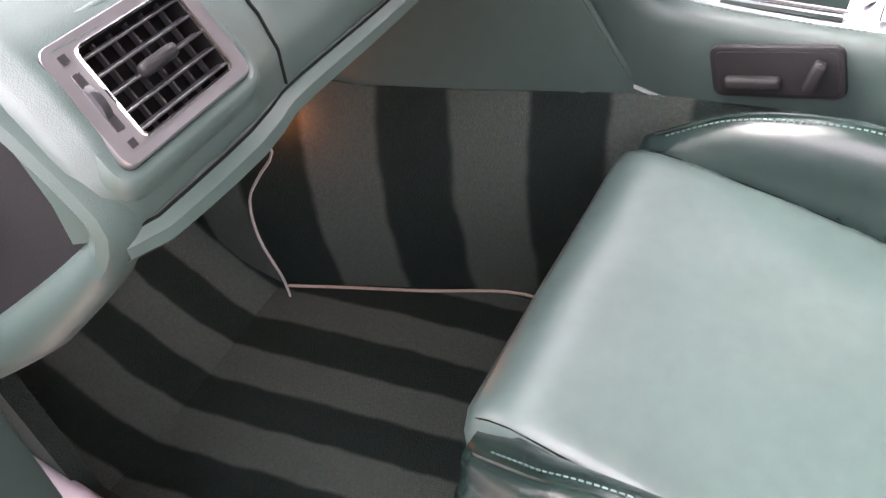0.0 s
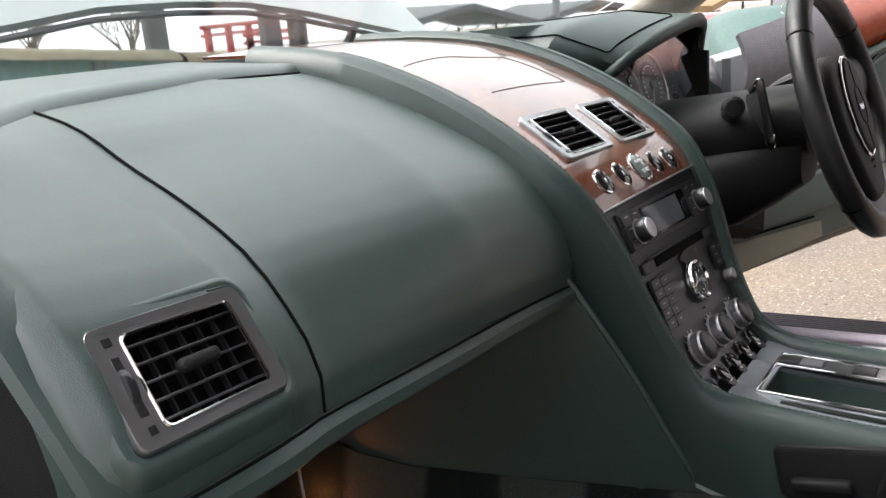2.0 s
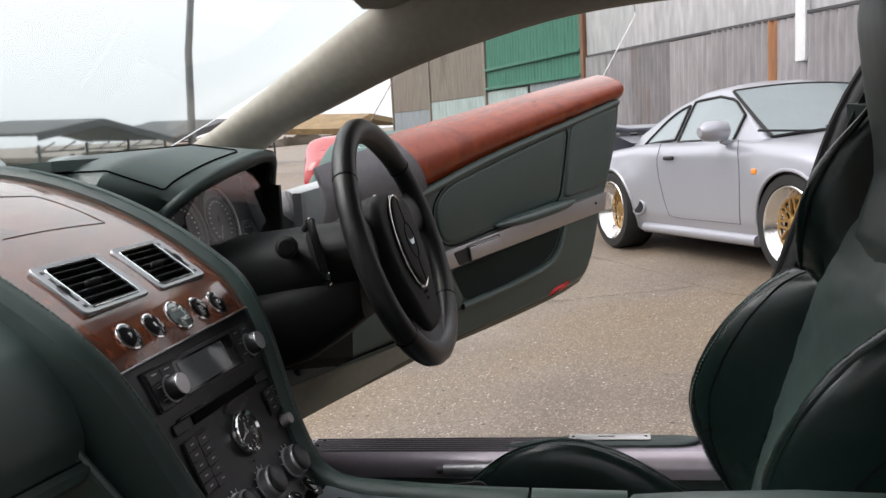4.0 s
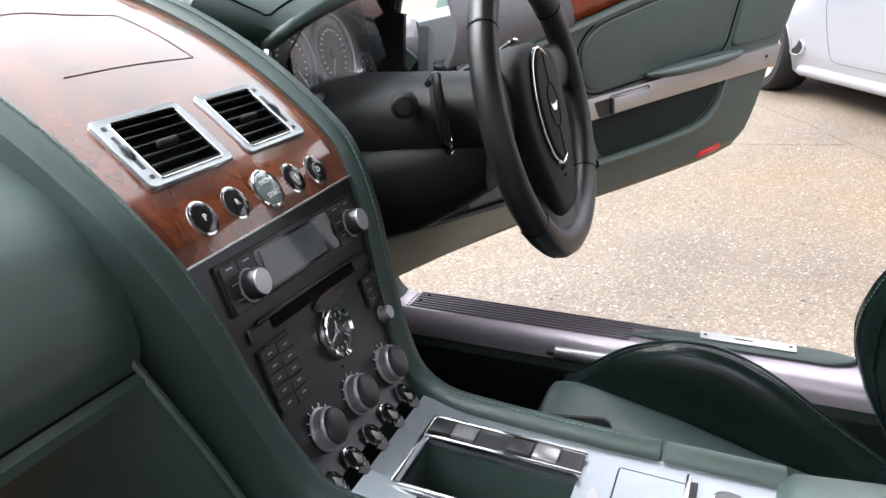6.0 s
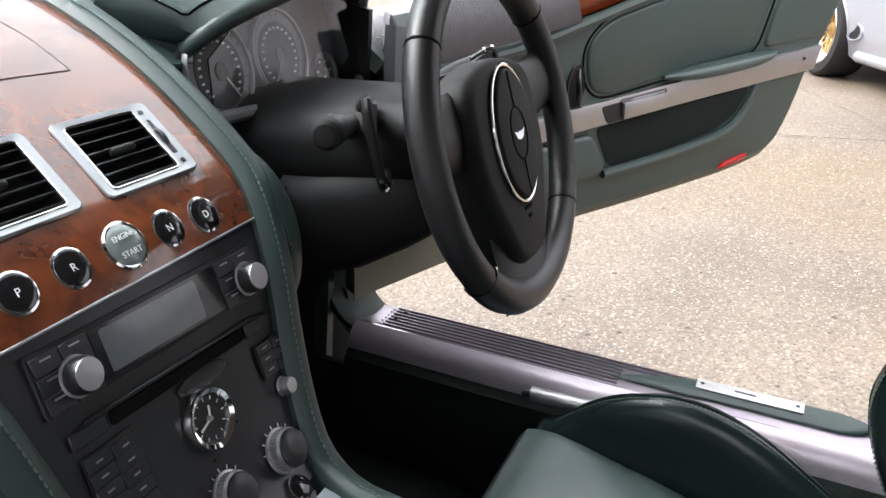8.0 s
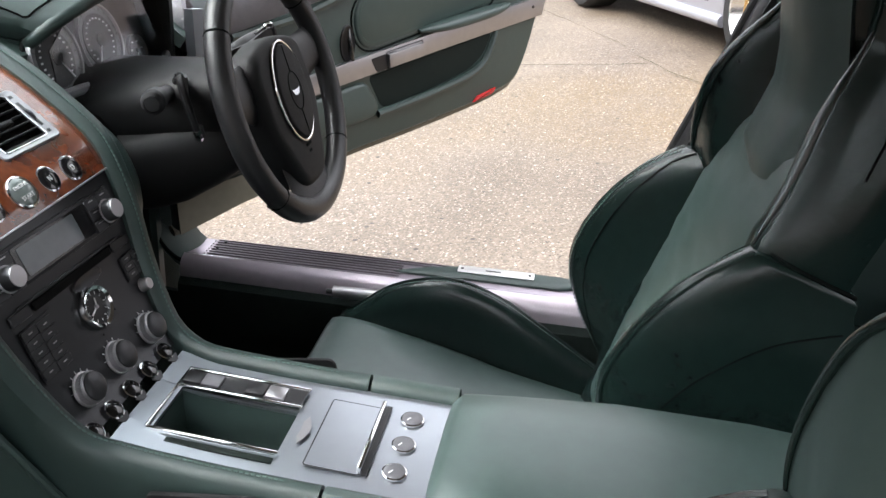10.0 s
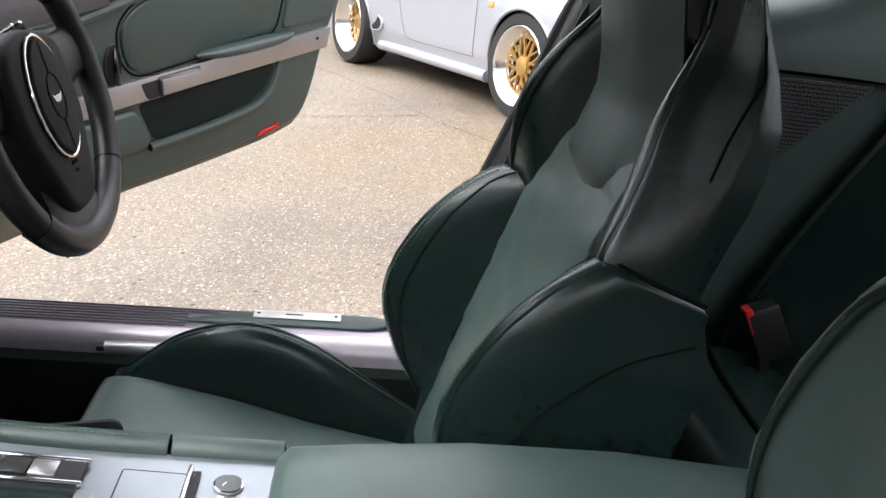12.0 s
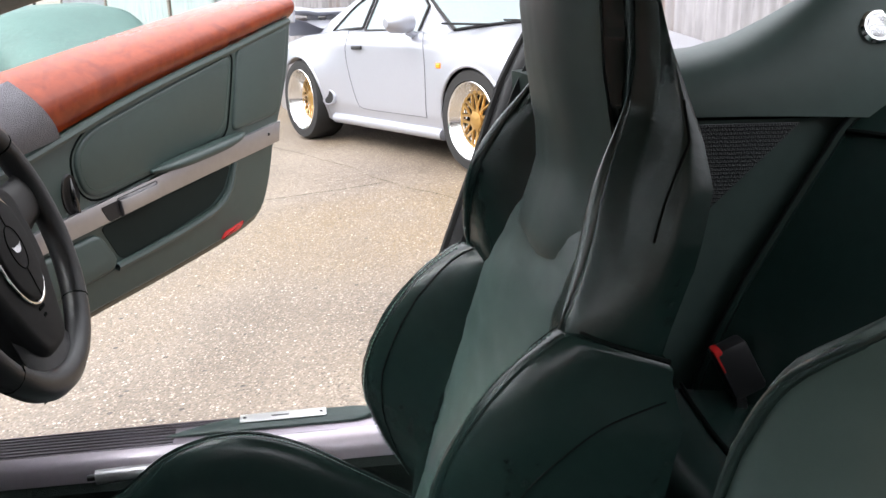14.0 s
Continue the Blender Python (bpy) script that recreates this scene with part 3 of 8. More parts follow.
for s in (1, -1):
    part("post_trim", sheet([[(s * q[0] - (0.07 if s < 0 else 0), q[1] + (0.13 if s < 0 else 0), q[2]) for q in r] for r in [[tuple(a * (1 - t) + b * t + np.array((0, -0.012 * math.sin(t * math.pi), 0))) for t in np.linspace(0, 1, 8)] for a, b in list(zip(post_l, post_r))[:16 if s > 0 else 10]]], 0.02 * s), LEATHER, shell, "flared leather trim at the sill's front", space=car)
    part("post_welt", tube([(s * x - (0.07 if s < 0 else 0), y + (0.13 if s < 0 else 0), z) for x, y, z in post_l[:16 if s > 0 else 10]], 0.004, 6), SEAM, shell, space=car)
    part("kick_carpet", sheet([[(s * (0.672 if s > 0 else 0.742), y, z) for z in np.linspace(0.18, 0.345, 4)] for y in np.linspace(0.70, 0.92, 4)], 0.012 * s), CARPET, shell, space=car)
part("post_filler", rbox(0.15, 0.12, 0.40, pose(0.745, 0.925, 0.42), 0.01), CARPET, shell, space=car)
part("bulkhead", rbox(1.6, 0.03, 0.85, pose(0, 1.31, 0.55), 0.01), DARK, shell, space=car)
# roof, pillars, header
upper_edge = curve([(0.76, 1.08, 0.985), (0.72, 0.90, 1.068), (0.665, 0.70, 1.168), (0.60, 0.515, 1.255), (0.585, 0.38, 1.285), (0.575, 0.1, 1.30), (0.57, -0.3, 1.295), (0.575, -0.75, 1.25)], 40)
lower_edge = curve([(0.79, 0.90, 0.955), (0.745, 0.77, 1.045), (0.70, 0.62, 1.10), (0.665, 0.49, 1.145), (0.65, 0.36, 1.180), (0.64, 0.18, 1.214), (0.635, -0.04, 1.222), (0.63, -0.35, 1.205), (0.635, -0.72, 1.16)], 40)
for s in (-1, 1):
    rows = []
    for a, b in zip(upper_edge, lower_edge):
        b = b if s > 0 else a * 0.6 + b * 0.4 + np.array((0.0, 0.0, 0.025))
        mid_, half_ = (a + b) / 2, (a - b) / 2
        rows.append([tuple((s * (mid_[0] + half_[0] * math.cos(q) + 0.030 * math.sin(q)), mid_[1] + half_[1] * math.cos(q), mid_[2] + half_[2] * math.cos(q) + 0.010 * math.sin(q))) for q in np.linspace(0, 2 * math.pi, 16, endpoint=False)])
    part("roof_rail", grid(rows, loop=True, caps=True), BEIGE_LEATHER, shell, "beige leather screen pillar and roof rail", space=car)
head = [[(x, y, 1.262 + 0.05 * (1 - (x / 0.6) ** 2) + z) for x in np.linspace(-0.58, 0.58, 16)] for y, z in ((0.53, 0.0), (0.49, -0.004), (0.46, 0.004), (0.40, 0.022), (0.2, 0.04), (-0.1, 0.045), (-0.4, 0.03), (-0.60, 0.0))]
part("headlining", sheet(head, -0.02), BEIGE, shell, "pale beige headlining", space=car)
part("roof_skin", sheet([[(x * 1.08, y * 1.03 + 0.02, 1.30 + 0.06 * (1 - (x / 0.6) ** 2) + z) for x in np.linspace(-0.6, 0.6, 12)] for y, z in ((0.53, 0.0), (0.40, 0.03), (0.2, 0.045), (-0.1, 0.05), (-0.4, 0.035), (-0.62, 0.0))], -0.01), BONNET, shell, space=car)
# rear: quarter panels, shelf, back wall
for s in (-1, 1):
    low = curve([(0.61, -0.30, 0.985), (0.60, -0.45, 0.99), (0.585, -0.60, 0.99), (0.56, -0.80, 0.985)], 14)
    upp = curve([(0.66, -0.22, 1.05), (0.655, -0.40, 1.07), (0.64, -0.50, 1.085), (0.625, -0.58, 1.125), (0.60, -0.66, 1.18), (0.56, -0.82, 1.27)], 14)
    rows = [[tuple(a * (1 - t) + b * t + np.array((0, 0, 0))) for t in np.linspace(0, 1, 3)] for a, b in zip(low, upp)]
    rows = [[(a[0] - 0.006 + (b[0] + 0.035 - a[0]) * t ** 2, a[1] + (b[1] - a[1]) * t, a[2] + (b[2] - a[2]) * math.sin(t * math.pi / 2)) for t in np.linspace(0, 1, 10)] for a, b in zip(low, upp)]
    part("quarter_panel", sheet([[(s * x, y, z) for x, y, z in r] for r in rows], -0.03 * s), LEATHER, shell, "green leather rear quarter panel", space=car)
    rows = [[(s * (0.6 + 0.06 * (0.985 - z)), y, z) for z in np.linspace(0.985, 0.42, 8)] for y in np.linspace(-0.28, -0.95, 8)]
    part("side_trim", sheet(rows, 0.02 * s), LEATHER, shell, space=car)
    part("rear_pillar", rbox(0.10, 0.30, 0.60, pose(s * 0.80, -0.55, 0.70), 0.03, 3), DARK, shell, space=car)
    part("belt_line", tube([(s * 0.598, y, 0.988) for y in np.linspace(-0.3, -0.78, 8)], 0.003, 6), SEAM, shell, space=car)
part("rear_shelf", sheet([[(x, y, 0.93 + 0.05 * (-0.85 - y)) for x in np.linspace(-0.62, 0.62, 6)] for y in np.linspace(-0.86, -1.35, 5)], 0.02), LEATHER, shell, space=car)
part("back_wall", rbox(1.3, 0.03, 0.7, pose(0, -1.37, 0.62), 0.01), DARK, shell, space=car)
part("rear_pillar_band", sheet([[(x, -0.80 - 0.55 * t, 1.27 - 0.30 * t) for x in (-0.66 - 0.02 * t, -0.60, -0.5)] for t in np.linspace(0, 1, 5)], 0.02), BEIGE_LEATHER, shell, space=car)
part("rear_pillar_band", sheet([[(-x, -0.80 - 0.55 * t, 1.27 - 0.30 * t) for x in (-0.66 - 0.02 * t, -0.60, -0.5)] for t in np.linspace(0, 1, 5)], 0.02), BEIGE_LEATHER, shell, space=car)

# the chrome-ringed button and the mesh panel behind the rear side windows
for s in (1,):
    m = axes((0.578, -0.682, 1.108), (0, -1, 0.15), (0.35, 0.1, 1))
    b = thing("quarter_button", "round brushed aluminium coat button in a chrome ring", "button", car((0.6, -0.68, 1.1)))
    part("ring", lathe([(0.020, -0.004), (0.024, 0), (0.024, 0.004), (0.019, 0.006), (0.017, 0.002)], m @ pose(0, 0, 0, 180), 28), CHROME, b, space=car)
    part("cap", lathe([(0.017, -0.004), (0.017, 0.003), (0.014, 0.005)], m @ pose(0, 0, 0, 180), 24), GREYRING, b, space=car)

# screens
SCREEN_GLASS = mat("tinted_windscreen_glass", (0.80, 0.86, 0.85), 0.02, transmission=1.0, rough_vary=0.0, vary=0.0)
SCREEN_GLASS.node_tree.nodes["Principled BSDF"].inputs["IOR"].default_value = 1.12
BAND = mat("blue_screen_band", (0.45, 0.66, 0.85), 0.02, transmission=1.0, rough_vary=0.0, vary=0.0)
BAND.node_tree.nodes["Principled BSDF"].inputs["IOR"].default_value = 1.05
ws = thing("windscreen", "clear raked windscreen glass", "windscreen", car((0, 0.9, 1.1)))
rows = []
for t in np.linspace(0, 1, 8):
    y0, z0, hw = 1.26 - 0.72 * t, 0.985 + 0.285 * t, 0.80 - 0.165 * t
    rows.append([(x * hw, y0 + (0.10 - 0.04 * t) * (1 - x * x) - 0.1, z0 + 0.03 * (1 - x * x)) for x in np.linspace(-1, 1, 14)])
g = part("glass", sheet(rows, 0.004), SCREEN_GLASS, ws, space=car)
g.visible_shadow = False
tb = part("tint_band", sheet([[(x, y - 0.004, z - 0.006) for x, y, z in r] for r in [[tuple(np.array(p) * (1 - k) + np.array(q) * k) for p, q in zip(rows[6], rows[7])] for k in (0.72, 0.86, 1.0)]], 0.002), BAND, ws, "blue tinted top band", space=car)
tb.visible_shadow = False
mir = thing("rear_view_mirror", "black rear-view mirror with round amber map lamp pod", "mirror", car((0.0, 0.44, 1.25)))
part("pod", grid([[(-0.135 + 0.16 * math.cos(a) * q, 0.462 + 0.040 * math.sin(a) * q, 1.240 + h) for a in np.linspace(0, 2 * math.pi, 20, endpoint=False)] for q, h in ((0.6, 0.04), (0.95, 0.03), (1.0, 0.01), (0.92, -0.012), (0.6, -0.02))], loop=True, caps=True), CHARCOAL, mir, space=car)
lampm = mat("map_lamp", (0.9, 0.5, 0.2), 0.4, emit=((1.0, 0.42, 0.10), 1.3))
part("lamp_lens", lathe([(0.018, 0), (0.018, 0.006), (0.010, 0.012)], pose(-0.052, 0.445, 1.249, 160), 20), lampm, mir, "lit amber map lamp", space=car)
part("stem", tube(curve([(-0.08, 0.47, 1.30), (-0.08, 0.47, 1.27), (-0.09, 0.465, 1.245)], 8), 0.012), DARK, mir, space=car)
part("sensor_cover", rbox(0.10, 0.05, 0.05, pose(0.045, 0.45, 1.275, -15, 0, 0), 0.014, 3), DARK, mir, space=car)
for s in (1, -1):
    vis = thing("sun_visor", "folded beige fabric sun visor", "sun visor", car((s * 0.34, 0.42, 1.27)), "sun visors")
    part("flap", rbox(0.36, 0.14, 0.02, pose(s * 0.36, 0.425, 1.272, 10, s * 2.5, 0), 0.009, 3), BEIGE, vis, space=car)
    part("hinge", tube([(s * 0.17, 0.49, 1.268), (s * 0.545, 0.49, 1.256)], 0.007), CHARCOAL, vis, space=car)


# ---------------------------------------------------------------- dashboard
DASH = thing("dashboard", "dark green leather dashboard with rounded passenger side", "dashboard", car((0, 0.9, 0.8)))
# cross sections (y, z) from the lip up and forward, at three places across the passenger's side
SEC = {
    -0.774: [(0.546, 0.853), (0.545, 0.862), (0.548, 0.878), (0.558, 0.900), (0.573, 0.926), (0.594, 0.944), (0.622, 0.959), (0.69, 0.974), (0.80, 0.990), (0.96, 1.008), (1.22, 1.008)],
    -0.764: [(0.531, 0.853), (0.529, 0.862), (0.530, 0.879), (0.542, 0.904), (0.559, 0.927), (0.582, 0.944), (0.614, 0.959), (0.68, 0.974), (0.80, 0.992), (0.96, 1.008), (1.22, 1.008)],
    -0.748: [(0.524, 0.852), (0.522, 0.860), (0.523, 0.878), (0.536, 0.904), (0.553, 0.925), (0.578, 0.944), (0.61, 0.959), (0.67, 0.974), (0.80, 0.995), (0.96, 1.010), (1.22, 1.010)],
    -0.65: [(0.534, 0.844), (0.531, 0.852), (0.530, 0.871), (0.545, 0.896), (0.566, 0.919), (0.605, 0.942), (0.67, 0.965), (0.785, 0.996), (0.955, 1.013), (1.22, 1.012)],
    -0.605: [(0.553, 0.833), (0.551, 0.841), (0.556, 0.866), (0.574, 0.891), (0.605, 0.920), (0.655, 0.945), (0.72, 0.969), (0.80, 0.998), (0.95, 1.015), (1.22, 1.014)],
    -0.40: [(0.572, 0.814), (0.568, 0.822), (0.568, 0.850), (0.580, 0.884), (0.606, 0.914), (0.650, 0.942), (0.715, 0.969), (0.82, 0.999), (0.97, 1.018), (1.22, 1.018)],
    -0.19: [(0.606, 0.780), (0.603, 0.790), (0.605, 0.810), (0.620, 0.851), (0.655, 0.893), (0.715, 0.926), (0.79, 0.956), (0.88, 0.984), (1.0, 1.006), (1.22, 1.018)],
}
keys = sorted(SEC)
secs = {k: curve(SEC[k], 34) for k in keys}


def dash_row(x):
    w = [np.interp(x, keys, [secs[k][i][j] for k in keys]) for i in range(34) for j in (0, 1)]
    return [(x, w[2 * i], w[2 * i + 1]) for i in range(34)]


P1, P2, P3, P4 = V((-0.744, 0.552, 0.924)), V((-0.650, 0.563, 0.917)), V((-0.650, 0.525, 0.872)), V((-0.744, 0.519, 0.879))
mv = axes((P1 + P2 + P3 + P4) / 4 + V((0, 0.0065, 0.0005)), (P2 - P1) + (P3 - P4), (P1 - P4) + (P2 - P3))
pad_ = pierce(sheet(np.swapaxes(finer(np.swapaxes(np.array([dash_row(x) for x in np.r_[np.linspace(-0.7725, -0.63, 36), np.linspace(-0.62, -0.185, 30)]]), 0, 1), 3), 0, 1), -0.012), mv, 0.092, 0.057, car)
part("passenger_pad", pad_, LEATHER, DASH, "stretched green leather pad", space=car)
# glovebox seam, a groove line and its thread of shadow
seam = [V(p) + V((0, -0.0005, 0.0008)) for p in dash_row(-0.607)[:25]]
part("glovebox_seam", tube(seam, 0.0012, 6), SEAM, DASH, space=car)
# raised roll along the windscreen side
groove = np.array((0, 0, -0.008)) + curve([(-0.778, 0.596, 0.966), (-0.766, 0.606, 0.968), (-0.753, 0.634, 0.975), (-0.733, 0.685, 0.982), (-0.710, 0.735, 0.990), (-0.690, 0.762, 0.995), (-0.666, 0.788, 1.000), (-0.636, 0.815, 1.005), (-0.586, 0.842, 1.010), (-0.526, 0.858, 1.013), (-0.44, 0.878, 1.015), (-0.359, 0.904, 1.016), (-0.205, 0.959, 1.010)], 48)
rim_ = np.array((0, 0, -0.008)) + curve([(-0.805, 0.585, 0.966), (-0.812, 0.612, 0.970), (-0.815, 0.65, 0.978), (-0.82, 0.715, 0.992), (-0.83, 0.79, 1.006), (-0.83, 0.87, 1.016), (-0.81, 0.96, 1.024), (-0.77, 1.06, 1.028), (-0.69, 1.15, 1.030), (-0.58, 1.21, 1.032), (-0.46, 1.23, 1.033), (-0.36, 1.235, 1.033), (-0.20, 1.24, 1.033)], 48)
rows = []
for p, q in zip(groove, rim_):
    far = float(np.linalg.norm(q - p))
    row = [tuple(p + (q - p) * min(1, d / far) * np.array((1, 1, 0)) + np.array((0, 0, h))) for d, h in ((0.0, -0.005), (0.002, 0.001), (0.005, 0.0055), (0.010, 0.0095), (0.017, 0.0118), (0.025, 0.0125))]
    end_ = np.array(row[-1])
    rows.append(row + [tuple(end_ + (q - end_) * t) for t in (0.3, 0.65, 1.0)])
part("top_band", sheet(rows, -0.006), LEATHER, DASH, "raised leather band along the windscreen", space=car)
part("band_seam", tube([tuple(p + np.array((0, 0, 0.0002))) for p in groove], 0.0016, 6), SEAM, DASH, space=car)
top = [[(x, y, 1.012 + 0.02 * math.cos(x * 1.6) - 0.03 * (y - 0.95)) for x in np.linspace(0.20, 0.78, 20)] for y in np.linspace(0.90, 1.24, 8)]
part("top_pad", sheet(top, 0.015), LEATHER, DASH, space=car)
# lower lips and underside
lip = curve([(-0.760, 0.530, 0.853), (-0.752, 0.525, 0.852), (-0.70, 0.528, 0.848), (-0.65, 0.534, 0.844), (-0.605, 0.552, 0.834), (-0.49, 0.563, 0.822), (-0.32, 0.587, 0.800), (-0.19, 0.605, 0.781)], 24)
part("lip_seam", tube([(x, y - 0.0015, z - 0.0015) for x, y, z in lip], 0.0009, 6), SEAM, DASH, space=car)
rows = [[(x, y - 0.004 + a * min(1, k), z - 0.0008 + b * k) for a, b in ((0.004, 0), (-0.004, -0.006), (-0.004, -0.014), (0.006, -0.022), (0.03, -0.026), (0.10, -0.03), (0.30, -0.02), (0.62, 0.02))] for (x, y, z), k in zip(lip, np.r_[0.75, 0.85, 0.92, 0.97, 1.0, np.ones(19)])]
part("lower_lip", sheet(rows, 0.01), LEATHER, DASH, "green leather lower dash edge", space=car)
# end panel with tweeter and warning sticker, placed to fit the camera's view
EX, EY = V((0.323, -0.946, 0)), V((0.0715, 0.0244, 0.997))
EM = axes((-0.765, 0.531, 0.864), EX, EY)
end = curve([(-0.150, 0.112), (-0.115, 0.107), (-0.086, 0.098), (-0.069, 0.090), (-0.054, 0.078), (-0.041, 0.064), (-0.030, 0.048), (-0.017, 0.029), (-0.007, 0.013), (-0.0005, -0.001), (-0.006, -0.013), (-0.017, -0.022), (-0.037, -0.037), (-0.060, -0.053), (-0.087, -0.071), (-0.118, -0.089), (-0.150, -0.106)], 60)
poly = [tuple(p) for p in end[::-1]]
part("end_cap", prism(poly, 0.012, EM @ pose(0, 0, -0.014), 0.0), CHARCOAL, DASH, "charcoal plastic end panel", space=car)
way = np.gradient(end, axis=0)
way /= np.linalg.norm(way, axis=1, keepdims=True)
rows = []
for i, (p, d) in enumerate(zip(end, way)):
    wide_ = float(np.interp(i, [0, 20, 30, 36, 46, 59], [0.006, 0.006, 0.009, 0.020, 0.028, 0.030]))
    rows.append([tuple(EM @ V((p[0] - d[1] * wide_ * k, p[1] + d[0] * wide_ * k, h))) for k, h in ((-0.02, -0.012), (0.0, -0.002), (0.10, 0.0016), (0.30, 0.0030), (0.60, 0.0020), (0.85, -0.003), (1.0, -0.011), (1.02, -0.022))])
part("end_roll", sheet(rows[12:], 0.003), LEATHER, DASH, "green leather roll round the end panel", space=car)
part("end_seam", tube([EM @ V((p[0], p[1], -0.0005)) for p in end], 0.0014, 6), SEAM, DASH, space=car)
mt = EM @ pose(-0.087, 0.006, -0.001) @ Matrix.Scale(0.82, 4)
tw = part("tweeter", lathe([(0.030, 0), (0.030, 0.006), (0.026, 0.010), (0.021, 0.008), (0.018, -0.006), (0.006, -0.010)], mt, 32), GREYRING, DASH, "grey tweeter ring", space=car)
part("tweeter_grille", lathe([(0.0185, 0.0), (0.014, 0.003), (0.004, 0.005)], mt, 24), DARK, tw, "dark tweeter dome", space=car)
for a in (40, 160, 280):
    part("tweeter_screw", lathe([(0.003, 0), (0.0025, 0.002)], mt @ pose(0.0235 * math.cos(radians(a)), 0.0235 * math.sin(radians(a)), 0.009), 8), GREYRING, tw, space=car)
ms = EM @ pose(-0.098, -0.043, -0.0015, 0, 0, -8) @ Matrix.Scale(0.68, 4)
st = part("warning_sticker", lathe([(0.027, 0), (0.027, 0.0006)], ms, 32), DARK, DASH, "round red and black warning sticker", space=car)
part("sticker_ring", lathe([(0.0275, 0.0006), (0.0275, 0.0012), (0.021, 0.0012), (0.021, 0.0006)], ms, 32, caps=False), REDPRINT, st, space=car)
part("sticker_bar", rbox(0.046, 0.006, 0.0008, ms @ pose(0, 0, 0.001, 0, 0, -45), 0), REDPRINT, st, space=car)
part("sticker_mark", prism([(-0.012, 0.004), (-0.004, 0.012), (0.004, 0.006), (-0.003, 0.0)], 0.0009, ms), WHITE, st, space=car)
part("sticker_mark", prism([(0.002, -0.012), (0.012, -0.006), (0.011, -0.001), (0.004, -0.005)], 0.0009, ms), WHITE, st, space=car)
for k in range(6):
    q = radians(125 - k * 14)
    part("sticker_text_bar", rbox(0.003, 0.003, 0.0006, ms @ pose(0.0242 * math.cos(q), 0.0242 * math.sin(q), 0.0013), 0), WHITE, st, space=car)


def vent(parent, m, w, h, wheel, slats=5, name="air_vent", space=car):
    """A framed air vent: bezel, dark box, slats, fins, knob and thumb wheel. wheel: -1 or 1, the side of the wheel."""
    rim = 0.0070
    bez = bmesh.new()
    off = wheel * 0.009
    outer = rounded(w, h, 0.006, 3)
    inner = [(x - off * 0.45, y) for x, y in rounded(w - 0.028, h - 2 * rim, 0.004, 3)]
    n = len(outer)
    lay = []
    for pts, z in ((outer, -0.006), (outer, 0.0022), ([(x * 0.985, y * 0.975) for x, y in outer], 0.0034), (inner, 0.0022), (inner, -0.016)):
        lay.append([bez.verts.new((x, y, z)) for x, y in pts])
    for a, b in zip(lay, lay[1:]):
        for i in range(n):
            bez.faces.new((a[i], a[(i + 1) % n], b[(i + 1) % n], b[i]))
    fixed(bez)
    bmesh.ops.transform(bez, matrix=m, verts=bez.verts)
    v = part(name, bez, BEZEL, parent, "satin graphite vent bezel", space=space)
    part("bright_edge", tube([m @ V((x, y, 0.0026)) for x, y in inner], 0.0009, 5, loop=True), CHROME, v, space=space)
    iw, ih, cx = w - 0.028, h - 2 * rim, -off * 0.45
    part("duct", grid([[tuple(m @ V((cx + x, y, z))) for x, y in rounded(iw - 0.001, ih - 0.001, 0.003, 3)] for z in (0.0008, -0.016)], loop=True), DUCT, v, space=space)
    part("duct_floor", rbox(iw + 0.004, ih + 0.004, 0.002, m @ pose(cx, 0, -0.017), 0), DUCT, v, space=space)
    for i in range(slats):
        y = -ih / 2 + ih * (i + 0.5) / slats
        part("slat", rbox(iw, 0.0014, 0.0075, m @ pose(cx, y, -0.0028, 16), 0.0004, 1), SLAT, v, space=space)
    for i in range(6 if parent is DASH else 0):
        x = cx - iw / 2 + iw * (i + 0.5) / 6
        part("fin", rbox(0.0012, ih, 0.004, m @ pose(x, 0, -0.0095), 0), SLAT, v, space=space)
    part("vane_knob", rbox(0.026, 0.0070, 0.008, m @ pose(cx, 0, 0.0015), 0.003, 3), CHARCOAL, v, space=space)
    part("thumb_wheel_slot", rbox(0.006, h * 0.5, 0.002, m @ pose(wheel * (w / 2 - 0.0105), 0, 0.0022), 0.0008, 1), DARK, v, space=space)
    part("thumb_wheel", lathe([(h * 0.2, -0.0022), (h * 0.21, 0), (h * 0.2, 0.0022)], m @ pose(wheel * (w / 2 - 0.0105), 0, -h * 0.21 + 0.0065, 0, 90, 0), 28), GUN, v, space=space)
    part("vent_mark", rbox(0.004, 0.004, 0.0005, m @ pose(wheel * (w / 2 - 0.0105), -h * 0.36, 0.0033), 0), DARK, v, space=space)
    part("vent_mark", rbox(0.0045, 0.004, 0.0005, m @ pose(wheel * (w / 2 - 0.0105), h * 0.36, 0.0033), 0), GUN, v, space=space)
    return v


vent(DASH, mv @ pose(0, 0, 0.001), 0.096, 0.061, -1)
# raised leather surround of the side vent
sur = []
for sx_, h in ((0.0, -0.006), (0.0008, 0.0012), (0.003, 0.0024), (0.006, 0.0018), (0.010, -0.003), (0.012, -0.010)):
    sur.append([tuple(mv @ V((x, y, h))) for x, y in rounded(0.0965 + 2 * sx_, 0.0615 + 2 * sx_, 0.0065 + sx_, 5)])
part("vent_surround", grid(sur, loop=True), LEATHER, DASH, "raised leather round the side vent", space=car)

# ---------------------------------------------------------------- centre console
CON = thing("centre_console", "graphite and walnut centre console framed in stitched green leather", "centre console", car((0, 0.4, 0.2)))


